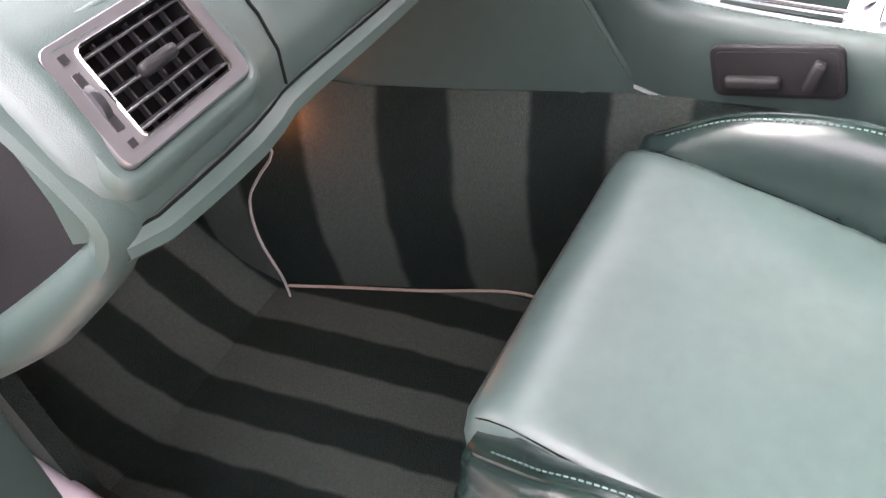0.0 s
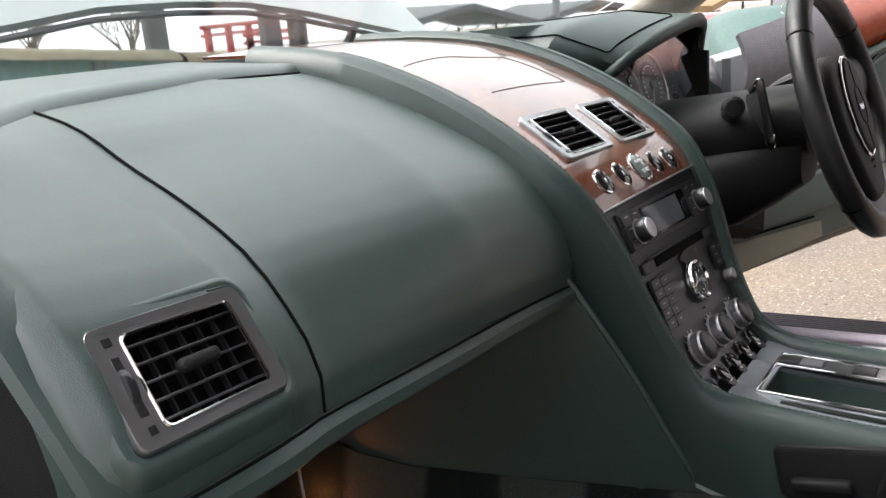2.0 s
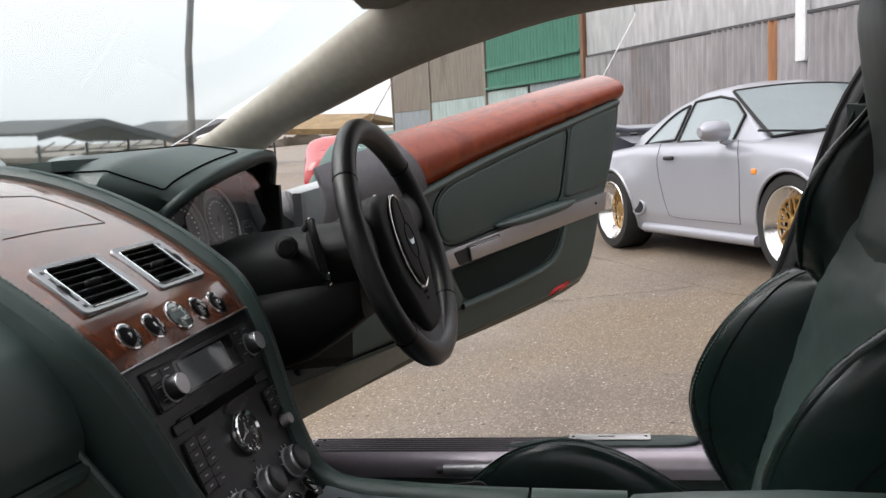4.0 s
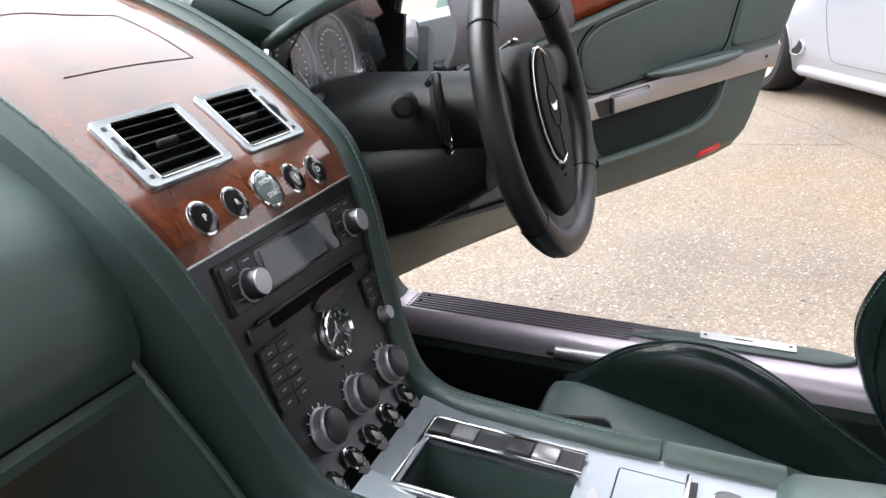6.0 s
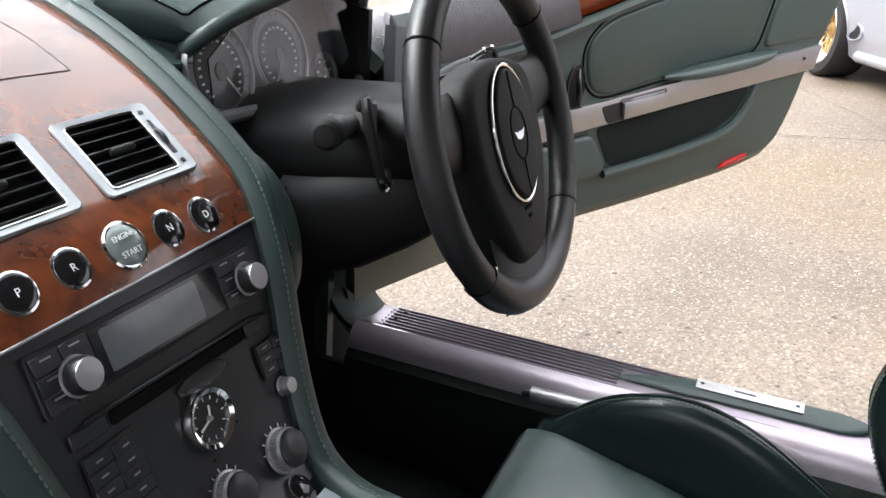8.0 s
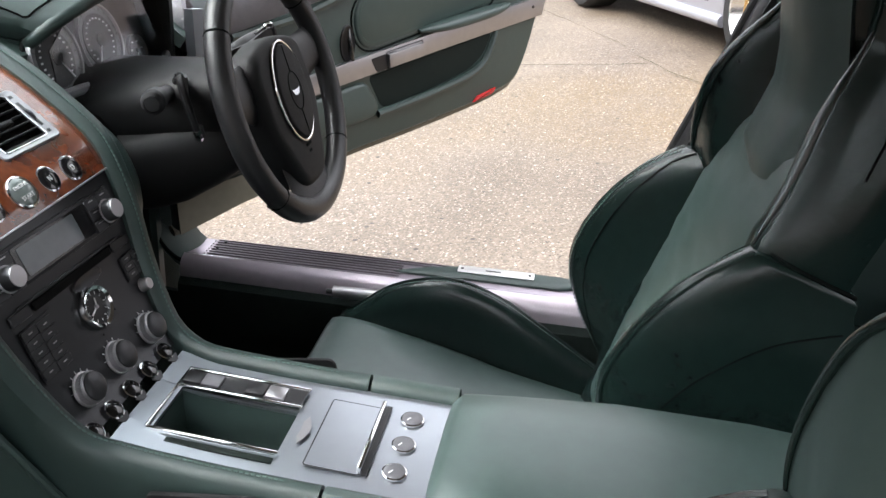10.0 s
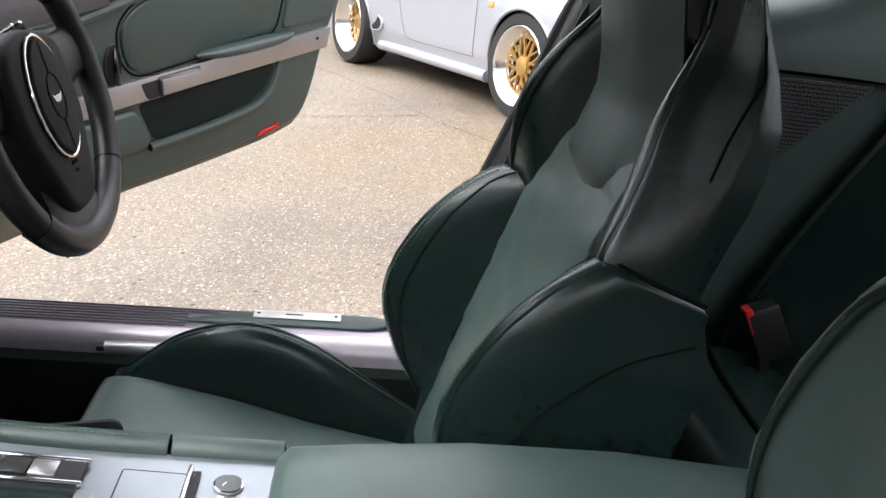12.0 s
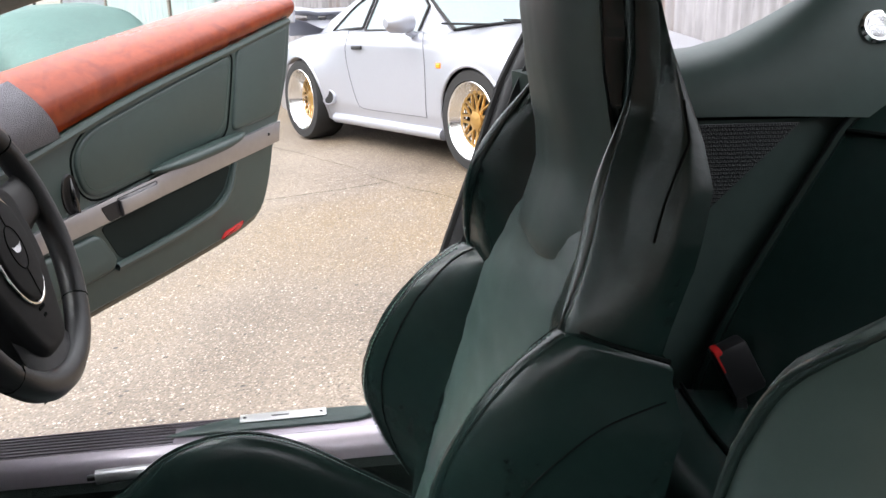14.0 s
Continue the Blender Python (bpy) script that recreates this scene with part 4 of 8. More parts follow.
def con(p):
    """The car's space, with the low part of the console shifted to fit the camera's view."""
    return car((p[0] + 0.05 * max(0, 0.45 - p[1]), p[1], p[2]))


STACK = curve([(1.20, 1.028), (1.05, 1.024), (0.92, 1.010), (0.82, 0.984), (0.735, 0.950), (0.665, 0.910), (0.607, 0.865), (0.572, 0.808), (0.547, 0.745), (0.522, 0.692), (0.495, 0.655), (0.455, 0.640), (0.38, 0.636), (0.28, 0.636), (0.13, 0.640)], 80)
TAN = np.gradient(STACK, axis=0)
TAN /= np.linalg.norm(TAN, axis=1, keepdims=True)
NRM = np.stack([TAN[:, 1], -TAN[:, 0]], 1)
ARC = np.r_[0, np.cumsum(np.linalg.norm(np.diff(STACK, axis=0), axis=1))]


def half(i):
    """Half the fascia's width at a place on the way down the stack."""
    y, z = STACK[i]
    return float(np.interp(ARC[i], [0, ARC[-1] * 0.32, ARC[-1] * 0.50, ARC[-1] * 0.68, ARC[-1] * 0.74, ARC[-1]], [0.165, 0.160, 0.152, 0.10, 0.084, 0.084]))


def on_stack(x, z, lift=0.0):
    """The frame on the stack at height z: local y runs up the fascia, local z out of it."""
    k = 62
    i = float(np.interp(-z, -STACK[8:k, 1], np.arange(8, k)))
    p = [np.interp(i, np.arange(80), STACK[:, j]) for j in (0, 1)]
    n = [np.interp(i, np.arange(80), NRM[:, j]) for j in (0, 1)]
    s = -1 if n[0] > 0 else 1
    n = np.array(n) * s
    o = V((x, p[0] + n[0] * lift, p[1] + n[1] * lift))
    return axes(o, (1, 0, 0), (0, n[1], -n[0]))


sg = -1 if NRM[40][0] > 0 else 1
NRM = NRM * sg


def strip(i0, i1, lift, crown=0.004, cols=13, widen=0.0):
    return [[(x * (half(i) + widen), STACK[i][0] + NRM[i][0] * (lift + crown * (1 - x * x)), STACK[i][1] + NRM[i][1] * (lift + crown * (1 - x * x))) for x in np.linspace(-1, 1, cols)] for i in range(i0, i1)]


iw = int(np.interp(-0.839, -STACK[8:62, 1], np.arange(8, 62)))
ib = int(np.interp(-0.656, -STACK[8:62, 1], np.arange(8, 62)))
veneer = sheet(finer(strip(0, iw + 1, 0.0, widen=0.004, cols=81), 5), -0.004)
CENTRE_VENTS = [(s, on_stack(x, z, 0.0025) @ pose(0, 0, 0, 0, 0, -1.5), w) for s, x, z, w in ((-1, -0.0635, 0.9115, 0.113), (1, 0.0675, 0.909, 0.102))]
for s, m, w in CENTRE_VENTS:
    pierce(veneer, m, w - 0.014, 0.072, con)
part("walnut_panel", veneer, WOOD, CON, "glossy burr walnut veneer", space=con)
part("fascia", sheet(strip(iw - 1, ib + 2, -0.0015, 0.001, widen=0.004), -0.006), GUN, CON, "satin graphite fascia", space=con)
part("fascia_edge", tube([p for p in strip(iw, iw + 1, 0.003)[0]], 0.0012, 6), SILVER, CON, space=con)
JOINT = mat("veneer_joint_line", (0.035, 0.012, 0.007), 0.5)
for pts in ([(-0.12, 0.862), (-0.09, 0.868), (-0.02, 0.872), (0.03, 0.855), (0.085, 0.843)], [(0.086, 0.842), (0.091, 0.80), (0.091, 0.748)], [(0.090, 0.7475), (0.0, 0.754), (-0.082, 0.757)]):
    ln = []
    for x, y in curve(pts, 14):
        i = float(np.interp(-y, -STACK[:40, 0], np.arange(40)))
        lift = 0.0042 * (1 - (x / (half(int(i)) + 0.004)) ** 2)
        ln.append((x, y + float(np.interp(i, np.arange(80), NRM[:, 0])) * lift, float(np.interp(i, np.arange(80), STACK[:, 1])) + float(np.interp(i, np.arange(80), NRM[:, 1])) * lift))
    part("veneer_joint", tube(ln, 0.0007, 4), JOINT, CON, space=con)
# leather arches that run from the dash down into the console's sides
for s in (-1, 1):
    rows = []
    for i in range(0, 80):
        w, f = half(i), ARC[i] / ARC[-1]
        deep = float(np.interp(f, [0, 0.35, 0.6, 0.75, 1], [0.03, 0.05, 0.075, 0.095, 0.085]))
        wide = float(np.interp(f, [0, 0.3, 0.5, 0.75, 1], [0.05, 0.046, 0.042, 0.034, 0.031]))
        cs = [(0.0, -0.012), (0.0, 0.004), (0.12, 0.009), (0.32, 0.0125), (0.60, 0.0125), (0.84, 0.006), (0.97, -0.010), (1.02, -0.030), (1.05, -0.65 * deep), (1.06, -deep)]
        rows.append([(s * (w + wide * a), STACK[i][0] + NRM[i][0] * b, STACK[i][1] + NRM[i][1] * b) for a, b in cs])
    cut = int(np.argmin(np.abs(STACK[:, 0] - 0.2325) + 9 * (np.arange(80) < 40)))
    first = int(np.argmax(STACK[:, 0] < 1.06)) if s < 0 else 0
    part("leather_arch", sheet(rows[first:cut] + [[(rows[cut][i][0], 0.2365, rows[cut][i][2]) for i in range(10)]], -0.004 * s), ARCH, CON, "stitched green leather arch", space=con)
    part("rear_side_pad", sheet([[(x, y - 0.002, z) for x, y, z in r] for r in [[(rows[cut][i][0], 0.2345, rows[cut][i][2]) for i in range(10)]] + rows[cut + 1:]], -0.004 * s), LEATHER, CON, space=con)
    line = [(s * (half(i) + 0.0125), STACK[i][0] + NRM[i][0] * 0.0128, STACK[i][1] + NRM[i][1] * 0.0128) for i in range(18, cut - 1)]
    part("stitching", stitches(line, 0.0062, 0.0010), STITCH, CON, "pale green thread", space=con)
    edge = [r[-1] for r in rows[26:]]
    part("edge_seam", tube(edge, 0.004, 6), LEATHER, CON, space=con)
    # lower side panel between the arch and the footwell
    seam_pts = curve([(s * 0.195, 0.612, 0.795), (s * 0.165, 0.56, 0.70), (s * 0.140, 0.525, 0.62), (s * 0.116, 0.490, 0.542)], 10)
    far_pts = curve([(s * 0.30, 1.0, 0.80), (s * 0.285, 0.95, 0.72), (s * 0.27, 0.91, 0.62), (s * 0.258, 0.865, 0.542)], 10)
    rows2 = [[tuple(a * (1 - t) + b * t) for t in np.linspace(0, 1, 8)] for a, b in zip(seam_pts, far_pts)]
    part("side_panel", sheet(rows2, 0.008 * s), LEATHER, CON, "green leather lower side panel", space=con)
    part("panel_welt", tube(seam_pts, 0.0045, 8), LEATHER, CON, space=con)
    if s > 0:
        # stitched leather knee roll beside the arch
        kr = curve([(0.214, 0.70, 0.865), (0.222, 0.66, 0.835), (0.222, 0.635, 0.79), (0.215, 0.625, 0.745), (0.20, 0.64, 0.71)], 18)
        part("knee_roll", tube(kr, [0.016 + 0.020 * math.sin((i + 2) / 21 * math.pi) for i in range(18)], 14), ARCH, CON, "stitched leather knee roll", space=con)
        part("knee_stitching", stitches([(x - 0.006, y - 0.026 - 0.008 * math.sin(i / 17 * math.pi), z + 0.008) for i, (x, y, z) in enumerate(kr)]), STITCH, CON, space=con)
    # seat switch pod
    mp = axes((s * 0.1215, 0.348, 0.607), (0, -1 if s < 0 else 1, 0.19 if s < 0 else -0.19), (0, 0.19, 1))
    pod = part("seat_switch_pod", prism(rounded(0.130, 0.056, 0.010), 0.006, mp, 0.002), CHARCOAL, CON, "charcoal seat switch pod", space=con)
    part("switch_recess", prism(rounded(0.118, 0.046, 0.007), 0.001, mp @ pose(0, 0, 0.006)), DARK, pod, space=con)
    part("cushion_switch", rbox(0.056, 0.013, 0.012, mp @ pose(-0.022, -0.008, 0.012), 0.004, 3), CHARCOAL, pod, space=con)
    part("backrest_switch", rbox(0.013, 0.034, 0.012, mp @ pose(0.038, 0.0, 0.012, 0, 0, -25), 0.004, 3), CHARCOAL, pod, space=con)

# vents of the walnut panel
for s, m, w in CENTRE_VENTS:
    vent(CON, m, w, 0.080, s, slats=6, name="centre_vent", space=con)


def knob(parent, m, r, h, material, ring=CHROME, name="knob", text="", grip=0):
    k = part(name, lathe([(r, 0), (r, h * 0.75), (r * 0.86, h), (r * 0.4, h * 1.01)], m, 28), material, parent, space=con)
    part("bezel", lathe([(r * 1.0, 0), (r * 1.15, 0.0), (r * 1.13, 0.0014), (r * 1.0, 0.0020)], m, 32, caps=False), ring, k, space=con)
    if grip:
        for i in range(grip):
            a = 2 * math.pi * i / grip
            part("ridge", rbox(0.0012, 0.0018, h * 0.7, m @ pose(r * math.cos(a), r * math.sin(a), h * 0.4, 0, 0, math.degrees(a)), 0), SILVER, k, space=con)
    if text:
        letters("letter", text, r * 0.62, m @ pose(0, -r * 0.06, h * 1.02), WHITE, k, space=con)
    return k


for x, z, ch in ((-0.094, 0.8655, "P"), (-0.0475, 0.865, "R"), (0.048, 0.862, "N"), (0.090, 0.860, "D")):
    knob(CON, on_stack(x, z, 0.002), 0.0140, 0.0035, BLACK_GLASS, name="gear_button", text=ch)
m = on_stack(0.002, 0.8635, 0.002)
stb = part("start_button", lathe([(0.017, 0), (0.017, 0.003), (0.0145, 0.005), (0.005, 0.0055)], m, 32), mat("smoked_crystal", (0.14, 0.165, 0.158), 0.08, coat=0.8), CON, "crystal starter button", space=con)
part("bezel", lathe([(0.0168, 0), (0.0195, 0), (0.0195, 0.003), (0.018, 0.004), (0.0165, 0.0035)], m, 36, caps=False), CHROME, stb, space=con)
letters("engine_text", "ENGINE", 0.0062, m @ pose(0, 0.0062, 0.0057), WHITE, stb, space=con)
letters("start_text", "START", 0.0068, m @ pose(0, -0.0072, 0.0057), WHITE, stb, space=con)

# radio
mr = on_stack(0.004, 0.813, 0.0) @ pose(0, 0, 0, 0, 0, -1.6)
rad = part("radio", prism(rounded(0.236, 0.044, 0.003), 0.003, mr @ pose(0, 0, -0.001), 0.0008), GUN, CON, "graphite radio face", space=con)
part("display_surround", prism(rounded(0.132, 0.036, 0.003), 0.001, mr @ pose(0.0, 0.0, 0.002)), BLACK_GLASS, rad, space=con)
part("display", prism(rounded(0.100, 0.031, 0.002), 0.0006, mr @ pose(-0.008, 0.0, 0.0032)), SCREEN, rad, "grey display, its colour lightened for reflected sky", space=con)
for s in (-1, 1):
    part("key_backing", rbox(0.050, 0.041, 0.001, mr @ pose(s * 0.0915, -0.001, 0.0019), 0), DARK, rad, space=con)
    for i in range(2):
        for j in range(3):
            x, y = s * (0.0795 + i * 0.024), 0.0122 - j * 0.0133
            part("radio_key", rbox(0.0228, 0.0124, 0.002, mr @ pose(x, y, 0.0030), 0.0004, 1), GUN, rad, space=con)
            part("key_mark", rbox(0.009, 0.0012, 0.0004, mr @ pose(x, y + 0.003, 0.0042), 0), SILVER, rad, space=con)
    kb = knob(rad, mr @ pose(-0.086 if s < 0 else 0.100, -0.005, 0.003), 0.0128, 0.015, GUN, SILVER, "volume_knob")
    part("knob_cap", lathe([(0.0112, 0.0150), (0.0108, 0.0160), (0.003, 0.0163)], mr @ pose(-0.086 if s < 0 else 0.100, -0.005, 0.003), 24), SILVER, kb, space=con)
mc = on_stack(0.005, 0.7728, 0.0) @ pose(0, 0, 0, 0, 0, -2.0)
part("cd_slot", rbox(0.146, 0.010, 0.004, mc @ pose(0, 0, 0.0008), 0.001, 1), DUCT, CON, "dark disc slot", space=con)
part("slot_lip", rbox(0.19, 0.003, 0.002, mc @ pose(0, 0.0075, 0.0015), 0.0008, 1), GUN, CON, space=con)
part("slot_finger_dip", lathe([(0.024, 0.0), (0.022, 0.0012), (0.010, 0.0004)], mc @ pose(0.018, -0.012, 0.001) @ Matrix.Diagonal((1.2, 0.34, 1, 1)), 28), GUN, CON, space=con)
for s in (-1, 1):
    part("slot_key", rbox(0.032, 0.012, 0.003, mc @ pose(s * 0.094, 0, 0.001), 0.001, 1), GUN, CON, space=con)
# clock
mk = on_stack(0.013, 0.733, 0.001)
clk = part("clock", lathe([(0.022, 0.001), (0.022, 0.002)], mk, 36), DARK, CON, "black-faced chrome-ringed clock", space=con)
part("clock_ring", lathe([(0.0185, 0.002), (0.0195, 0.006), (0.023, 0.008), (0.0255, 0.003), (0.0255, 0)], mk, 40, caps=False), CHROME, clk, space=con)
for a, ln in ((200, 0.015), (75, 0.011)):
    part("clock_hand", rbox(ln, 0.0018, 0.0006, mk @ pose(ln * 0.42 * math.cos(radians(a)), ln * 0.42 * math.sin(radians(a)), 0.0035, 0, 0, a), 0), WHITE, clk, space=con)
part("clock_boss", lathe([(0.003, 0.002), (0.002, 0.005)], mk, 12), SILVER, clk, space=con)
for i in range(12):
    a = radians(30 * i)
    part("hour_mark", rbox(0.003, 0.0008, 0.0004, mk @ pose(0.0158 * math.cos(a), 0.0158 * math.sin(a), 0.0024, 0, 0, 30 * i), 0), WHITE, clk, space=con)
part("setting_hole", lathe([(0.0012, 0), (0.0012, 0.002)], mk @ pose(-0.008, -0.031, 0), 8), DARK, CON, space=con)
part("setting_hole", lathe([(0.0012, 0), (0.0012, 0.002)], mk @ pose(0.028, -0.018, 0), 8), DARK, CON, space=con)
# key blocks either side of the clock, on dark backings
part("key_backing", rbox(0.049, 0.0590, 0.001, on_stack(-0.0775, 0.736, 0.0012), 0), DARK, CON, space=con)
part("key_backing", rbox(0.043, 0.0300, 0.001, on_stack(0.108, 0.7405, 0.0012), 0), DARK, CON, space=con)
for i in range(2):
    for j in range(5):
        mb = on_stack(-0.0892 + i * 0.0238, 0.7575 - i * 0.002 - j * 0.0103, 0.001)
        part("phone_key", rbox(0.0226, 0.0103, 0.002, mb @ pose(0, 0, 0.001), 0.0004, 1), GUN, CON, space=con)
        part("key_mark", rbox(0.006, 0.0013, 0.0004, mb @ pose(0, 0, 0.0022), 0), SILVER, CON, space=con)
for i in range(2):
    for j in range(3):
        mb = on_stack(0.0978 + i * 0.0205, 0.7505 - i * 0.002 - j * 0.0090, 0.001)
        part("mode_key", rbox(0.0195, 0.0090, 0.002, mb @ pose(0, 0, 0.001), 0.0004, 1), GUN, CON, space=con)
        part("key_mark", rbox(0.007, 0.0011, 0.0004, mb @ pose(0, 0, 0.0022), 0), SILVER, CON, space=con)
knob(CON, on_stack(0.106, 0.714, 0.0), 0.0075, 0.012, SILVER, SILVER, "mirror_knob")
# climate knobs and small switches
for x, z in ((-0.0605, 0.6795), (0.0045, 0.6785), (0.0735, 0.676)):
    ck = knob(CON, on_stack(x, z, 0.001), 0.0170, 0.0150, SILVER, SILVER, "climate_knob", grip=36)
    part("cap", lathe([(0.0160, 0.0140), (0.0156, 0.0158), (0.0130, 0.0172), (0.004, 0.0174)], on_stack(x, z, 0.001), 28), GUN, ck, "graphite cap", space=con)
    for q in range(-3, 4):
        a = radians(90 + q * 24)
        part("dial_mark", rbox(0.0008, 0.003, 0.0004, on_stack(x, z, 0.0012) @ pose(0.0215 * math.cos(a), 0.0215 * math.sin(a), 0, 0, 0, q * 24), 0), WHITE, CON, space=con)
for k in range(5):
    x = -0.092 + k * 0.0395
    m = on_stack(x, 0.6515, 0.002)
    sw = part("rocker_switch", lathe([(0.0105, 0), (0.0105, 0.0025), (0.008, 0.0040), (0.002, 0.0044)], m, 24), BLACK_GLASS, CON, space=con)
    part("switch_ring", lathe([(0.0105, 0), (0.0118, 0), (0.0118, 0.0022), (0.0105, 0.0028)], m, 24, caps=False), CHROME, sw, space=con)
    # added wedge stands in for the soft highlight in the switch's recess
    part("recess_highlight", prism([(-0.010, -0.0105), (0.010, -0.0105), (0.004, -0.018), (-0.004, -0.018)], 0.002, m), GUN, sw, space=con)

# flat console plate with the open tray


def plate_z(y):
    return float(np.interp(-y, -STACK[50:, 0], STACK[50:, 1])) + 0.001


tx0, tx1, ty0, ty1 = -0.049, 0.026, 0.302, 0.446
for (x0, x1, y0, y1) in ((-0.086, tx0, 0.13, 0.475), (tx1, 0.086, 0.13, 0.475), (tx0, tx1, 0.13, ty0), (tx0, tx1, ty1, 0.475)):
    part("console_plate", sheet([[(x, y, plate_z(y)) for x in (x0, (x0 + x1) / 2, x1)] for y in np.linspace(y0, y1, 8)], 0.006), PLATE, CON, "satin silver console plate", space=con)
part("tray_bin", grid([[(x, y, z) for x, y in ((tx0, ty0), (tx1, ty0), (tx1, ty1), (tx0, ty1))] for z in (0.634, 0.56)], loop=True), LEATHER, CON, "deep leather-lined tray", space=con)
part("tray_floor", rbox(tx1 - tx0, ty1 - ty0, 0.004, pose((tx0 + tx1) / 2, (ty0 + ty1) / 2, 0.562), 0), LEATHER, CON, space=con)
for x, y0, y1 in ((tx0 - 0.003, 0.298, 0.451), (tx1 + 0.002, 0.298, 0.451), (tx1 + 0.035, 0.298, 0.453)):
    part("chrome_rail", rbox(0.005, y1 - y0, 0.005, pose(x, (y0 + y1) / 2, 0.6415), 0.0018, 2), CHROME, CON, space=con)
part("front_rail", rbox(tx1 - tx0 + 0.040, 0.004, 0.004, pose((tx0 + tx1) / 2 + 0.017, ty1 + 0.005, 0.642), 0.0012), CHROME, CON, space=con)
part("switch_channel", rbox(0.028, 0.148, 0.002, pose(tx1 + 0.0185, 0.375, 0.6405), 0), DARK, CON, space=con)
for y, mt_ in ((0.415, GREYRING), (0.335, SILVER), (0.360, DARK), (0.438, DARK)):
    part("channel_switch", rbox(0.022, 0.024, 0.005, pose(tx1 + 0.0185, y, 0.6425), 0.002, 2), mt_, CON, space=con)
part("near_step", rbox(0.009, 0.140, 0.0015, pose(tx0 - 0.0115, 0.372, 0.6375), 0.0005), DARK_GREEN, CON, space=con)
em = pose(-0.006, 0.2835, 0.6402, 0, 0, 0)
part("plate_emblem", prism([(-0.024, 0.002), (-0.013, 0.006), (0, 0.005), (0.013, 0.006), (0.024, 0.002), (0.010, -0.004), (0, -0.006), (-0.010, -0.004)], 0.0005, em), SILVER, CON, "small wing-shaped emblem", space=con)
part("ashtray_lid", rbox(0.112, 0.058, 0.002, pose(-0.002, 0.239, 0.6402), 0), PLATE, CON, "closed silver lid", space=con)
part("lid_gap", tube([(a - 0.002, b + 0.239, 0.6408) for a, b in rounded(0.114, 0.060, 0.003)], 0.0007, 4, loop=True), DARK, CON, space=con)
part("lid_bar", rbox(0.116, 0.005, 0.010, pose(0.001, 0.2085, 0.645), 0.002, 2), CHROME, CON, "silver pull bar", space=con)
part("bar_gap", rbox(0.118, 0.006, 0.001, pose(0.001, 0.2030, 0.6412), 0), DARK, CON, space=con)
for x in (-0.0445, 0.0, 0.0445):
    kb = knob(CON, pose(x, 0.1735, 0.641), 0.0118, 0.003, GREYRING, CHROME, "rotary_switch")
    part("switch_mark", rbox(0.001, 0.006, 0.0004, pose(x - 0.004, 0.1765, 0.6452, 0, 0, 60), 0), WHITE, kb, space=con)

# armrest
ARM = CON
rows = []
for y, w, z, h in ((0.137, 0.086, 0.640, 0.01), (0.134, 0.093, 0.650, 0.03), (0.122, 0.097, 0.661, 0.05), (0.06, 0.106, 0.664, 0.06), (-0.05, 0.125, 0.664, 0.06), (-0.2, 0.138, 0.66, 0.06), (-0.34, 0.14, 0.652, 0.06), (-0.36, 0.135, 0.64, 0.03)):
    rows.append([(x * w, y, z - (z - 0.50) * (abs(x) > 0.999) * t - 0.010 * abs(x) ** 6) for x, t in ((-1, 1), (-1, 0.25), (-0.98, 0), (-0.9, 0), (-0.6, 0), (-0.2, 0), (0.2, 0), (0.6, 0), (0.9, 0), (0.98, 0), (1, 0.25), (1, 1))])
part("armrest", grid(rows, loop=True, caps=True), PANEL, ARM, "long padded green leather armrest", space=con, smooth=60)
part("armrest_box", rbox(0.21, 0.5, 0.30, pose(0, -0.12, 0.42), 0.01), LEATHER, ARM, space=con)

# ---------------------------------------------------------------- driver's side of the dash
BIN = thing("instrument_binnacle", "green leather instrument hood over round gauges", "instrument panel", car((0.36, 0.75, 0.9)))
hood_front = curve([(0.268, 0.772, 0.950), (0.258, 0.745, 0.966), (0.275, 0.726, 0.984), (0.315, 0.712, 1.000), (0.365, 0.704, 1.012), (0.43, 0.700, 1.021), (0.50, 0.699, 1.027), (0.545, 0.702, 1.022), (0.563, 0.710, 1.002), (0.563, 0.714, 0.970)], 26)
hood_mid = curve([(0.205, 0.84, 0.972), (0.206, 0.838, 0.990), (0.224, 0.83, 1.013), (0.275, 0.82, 1.029), (0.36, 0.81, 1.037), (0.44, 0.81, 1.041), (0.50, 0.81, 1.039), (0.55, 0.81, 1.028), (0.580, 0.81, 1.005), (0.585, 0.81, 0.98)], 26)
hood_back = curve([(0.217, 0.945, 0.990), (0.218, 0.945, 0.993), (0.226, 0.95, 1.000), (0.25, 0.965, 1.012), (0.30, 0.985, 1.024), (0.36, 1.0, 1.031), (0.43, 1.0, 1.034), (0.5, 1.0, 1.032), (0.56, 1.0, 1.022), (0.60, 1.0, 1.003)], 26)
rows = []
for t in np.linspace(0, 1, 10):
    a = hood_front * (1 - t) + hood_mid * t if t < 0.999 else hood_mid
    rows.append([tuple(p) for p in a])
for t in np.linspace(0.15, 1, 8):
    rows.append([tuple(p) for p in hood_mid * (1 - t) + hood_back * t])
part("hood", sheet(rows, 0.012), ARCH, BIN, "smooth green leather hood", space=car)
# the top panel's seam: along the low side, round the front and back along the crest
part("hood_seam", tube(curve([tuple(V(r[3]) + V((-0.0006, 0, 0.0008))) for r in rows[-2:1:-1]] + [tuple(V(p) + V((0, 0, 0.0010))) for p in rows[2][4:16]] + [tuple(V(r[16]) + V((0, 0, 0.0010))) for r in rows[3:-1]], 90), 0.0012, 6), SEAM, BIN, space=car)
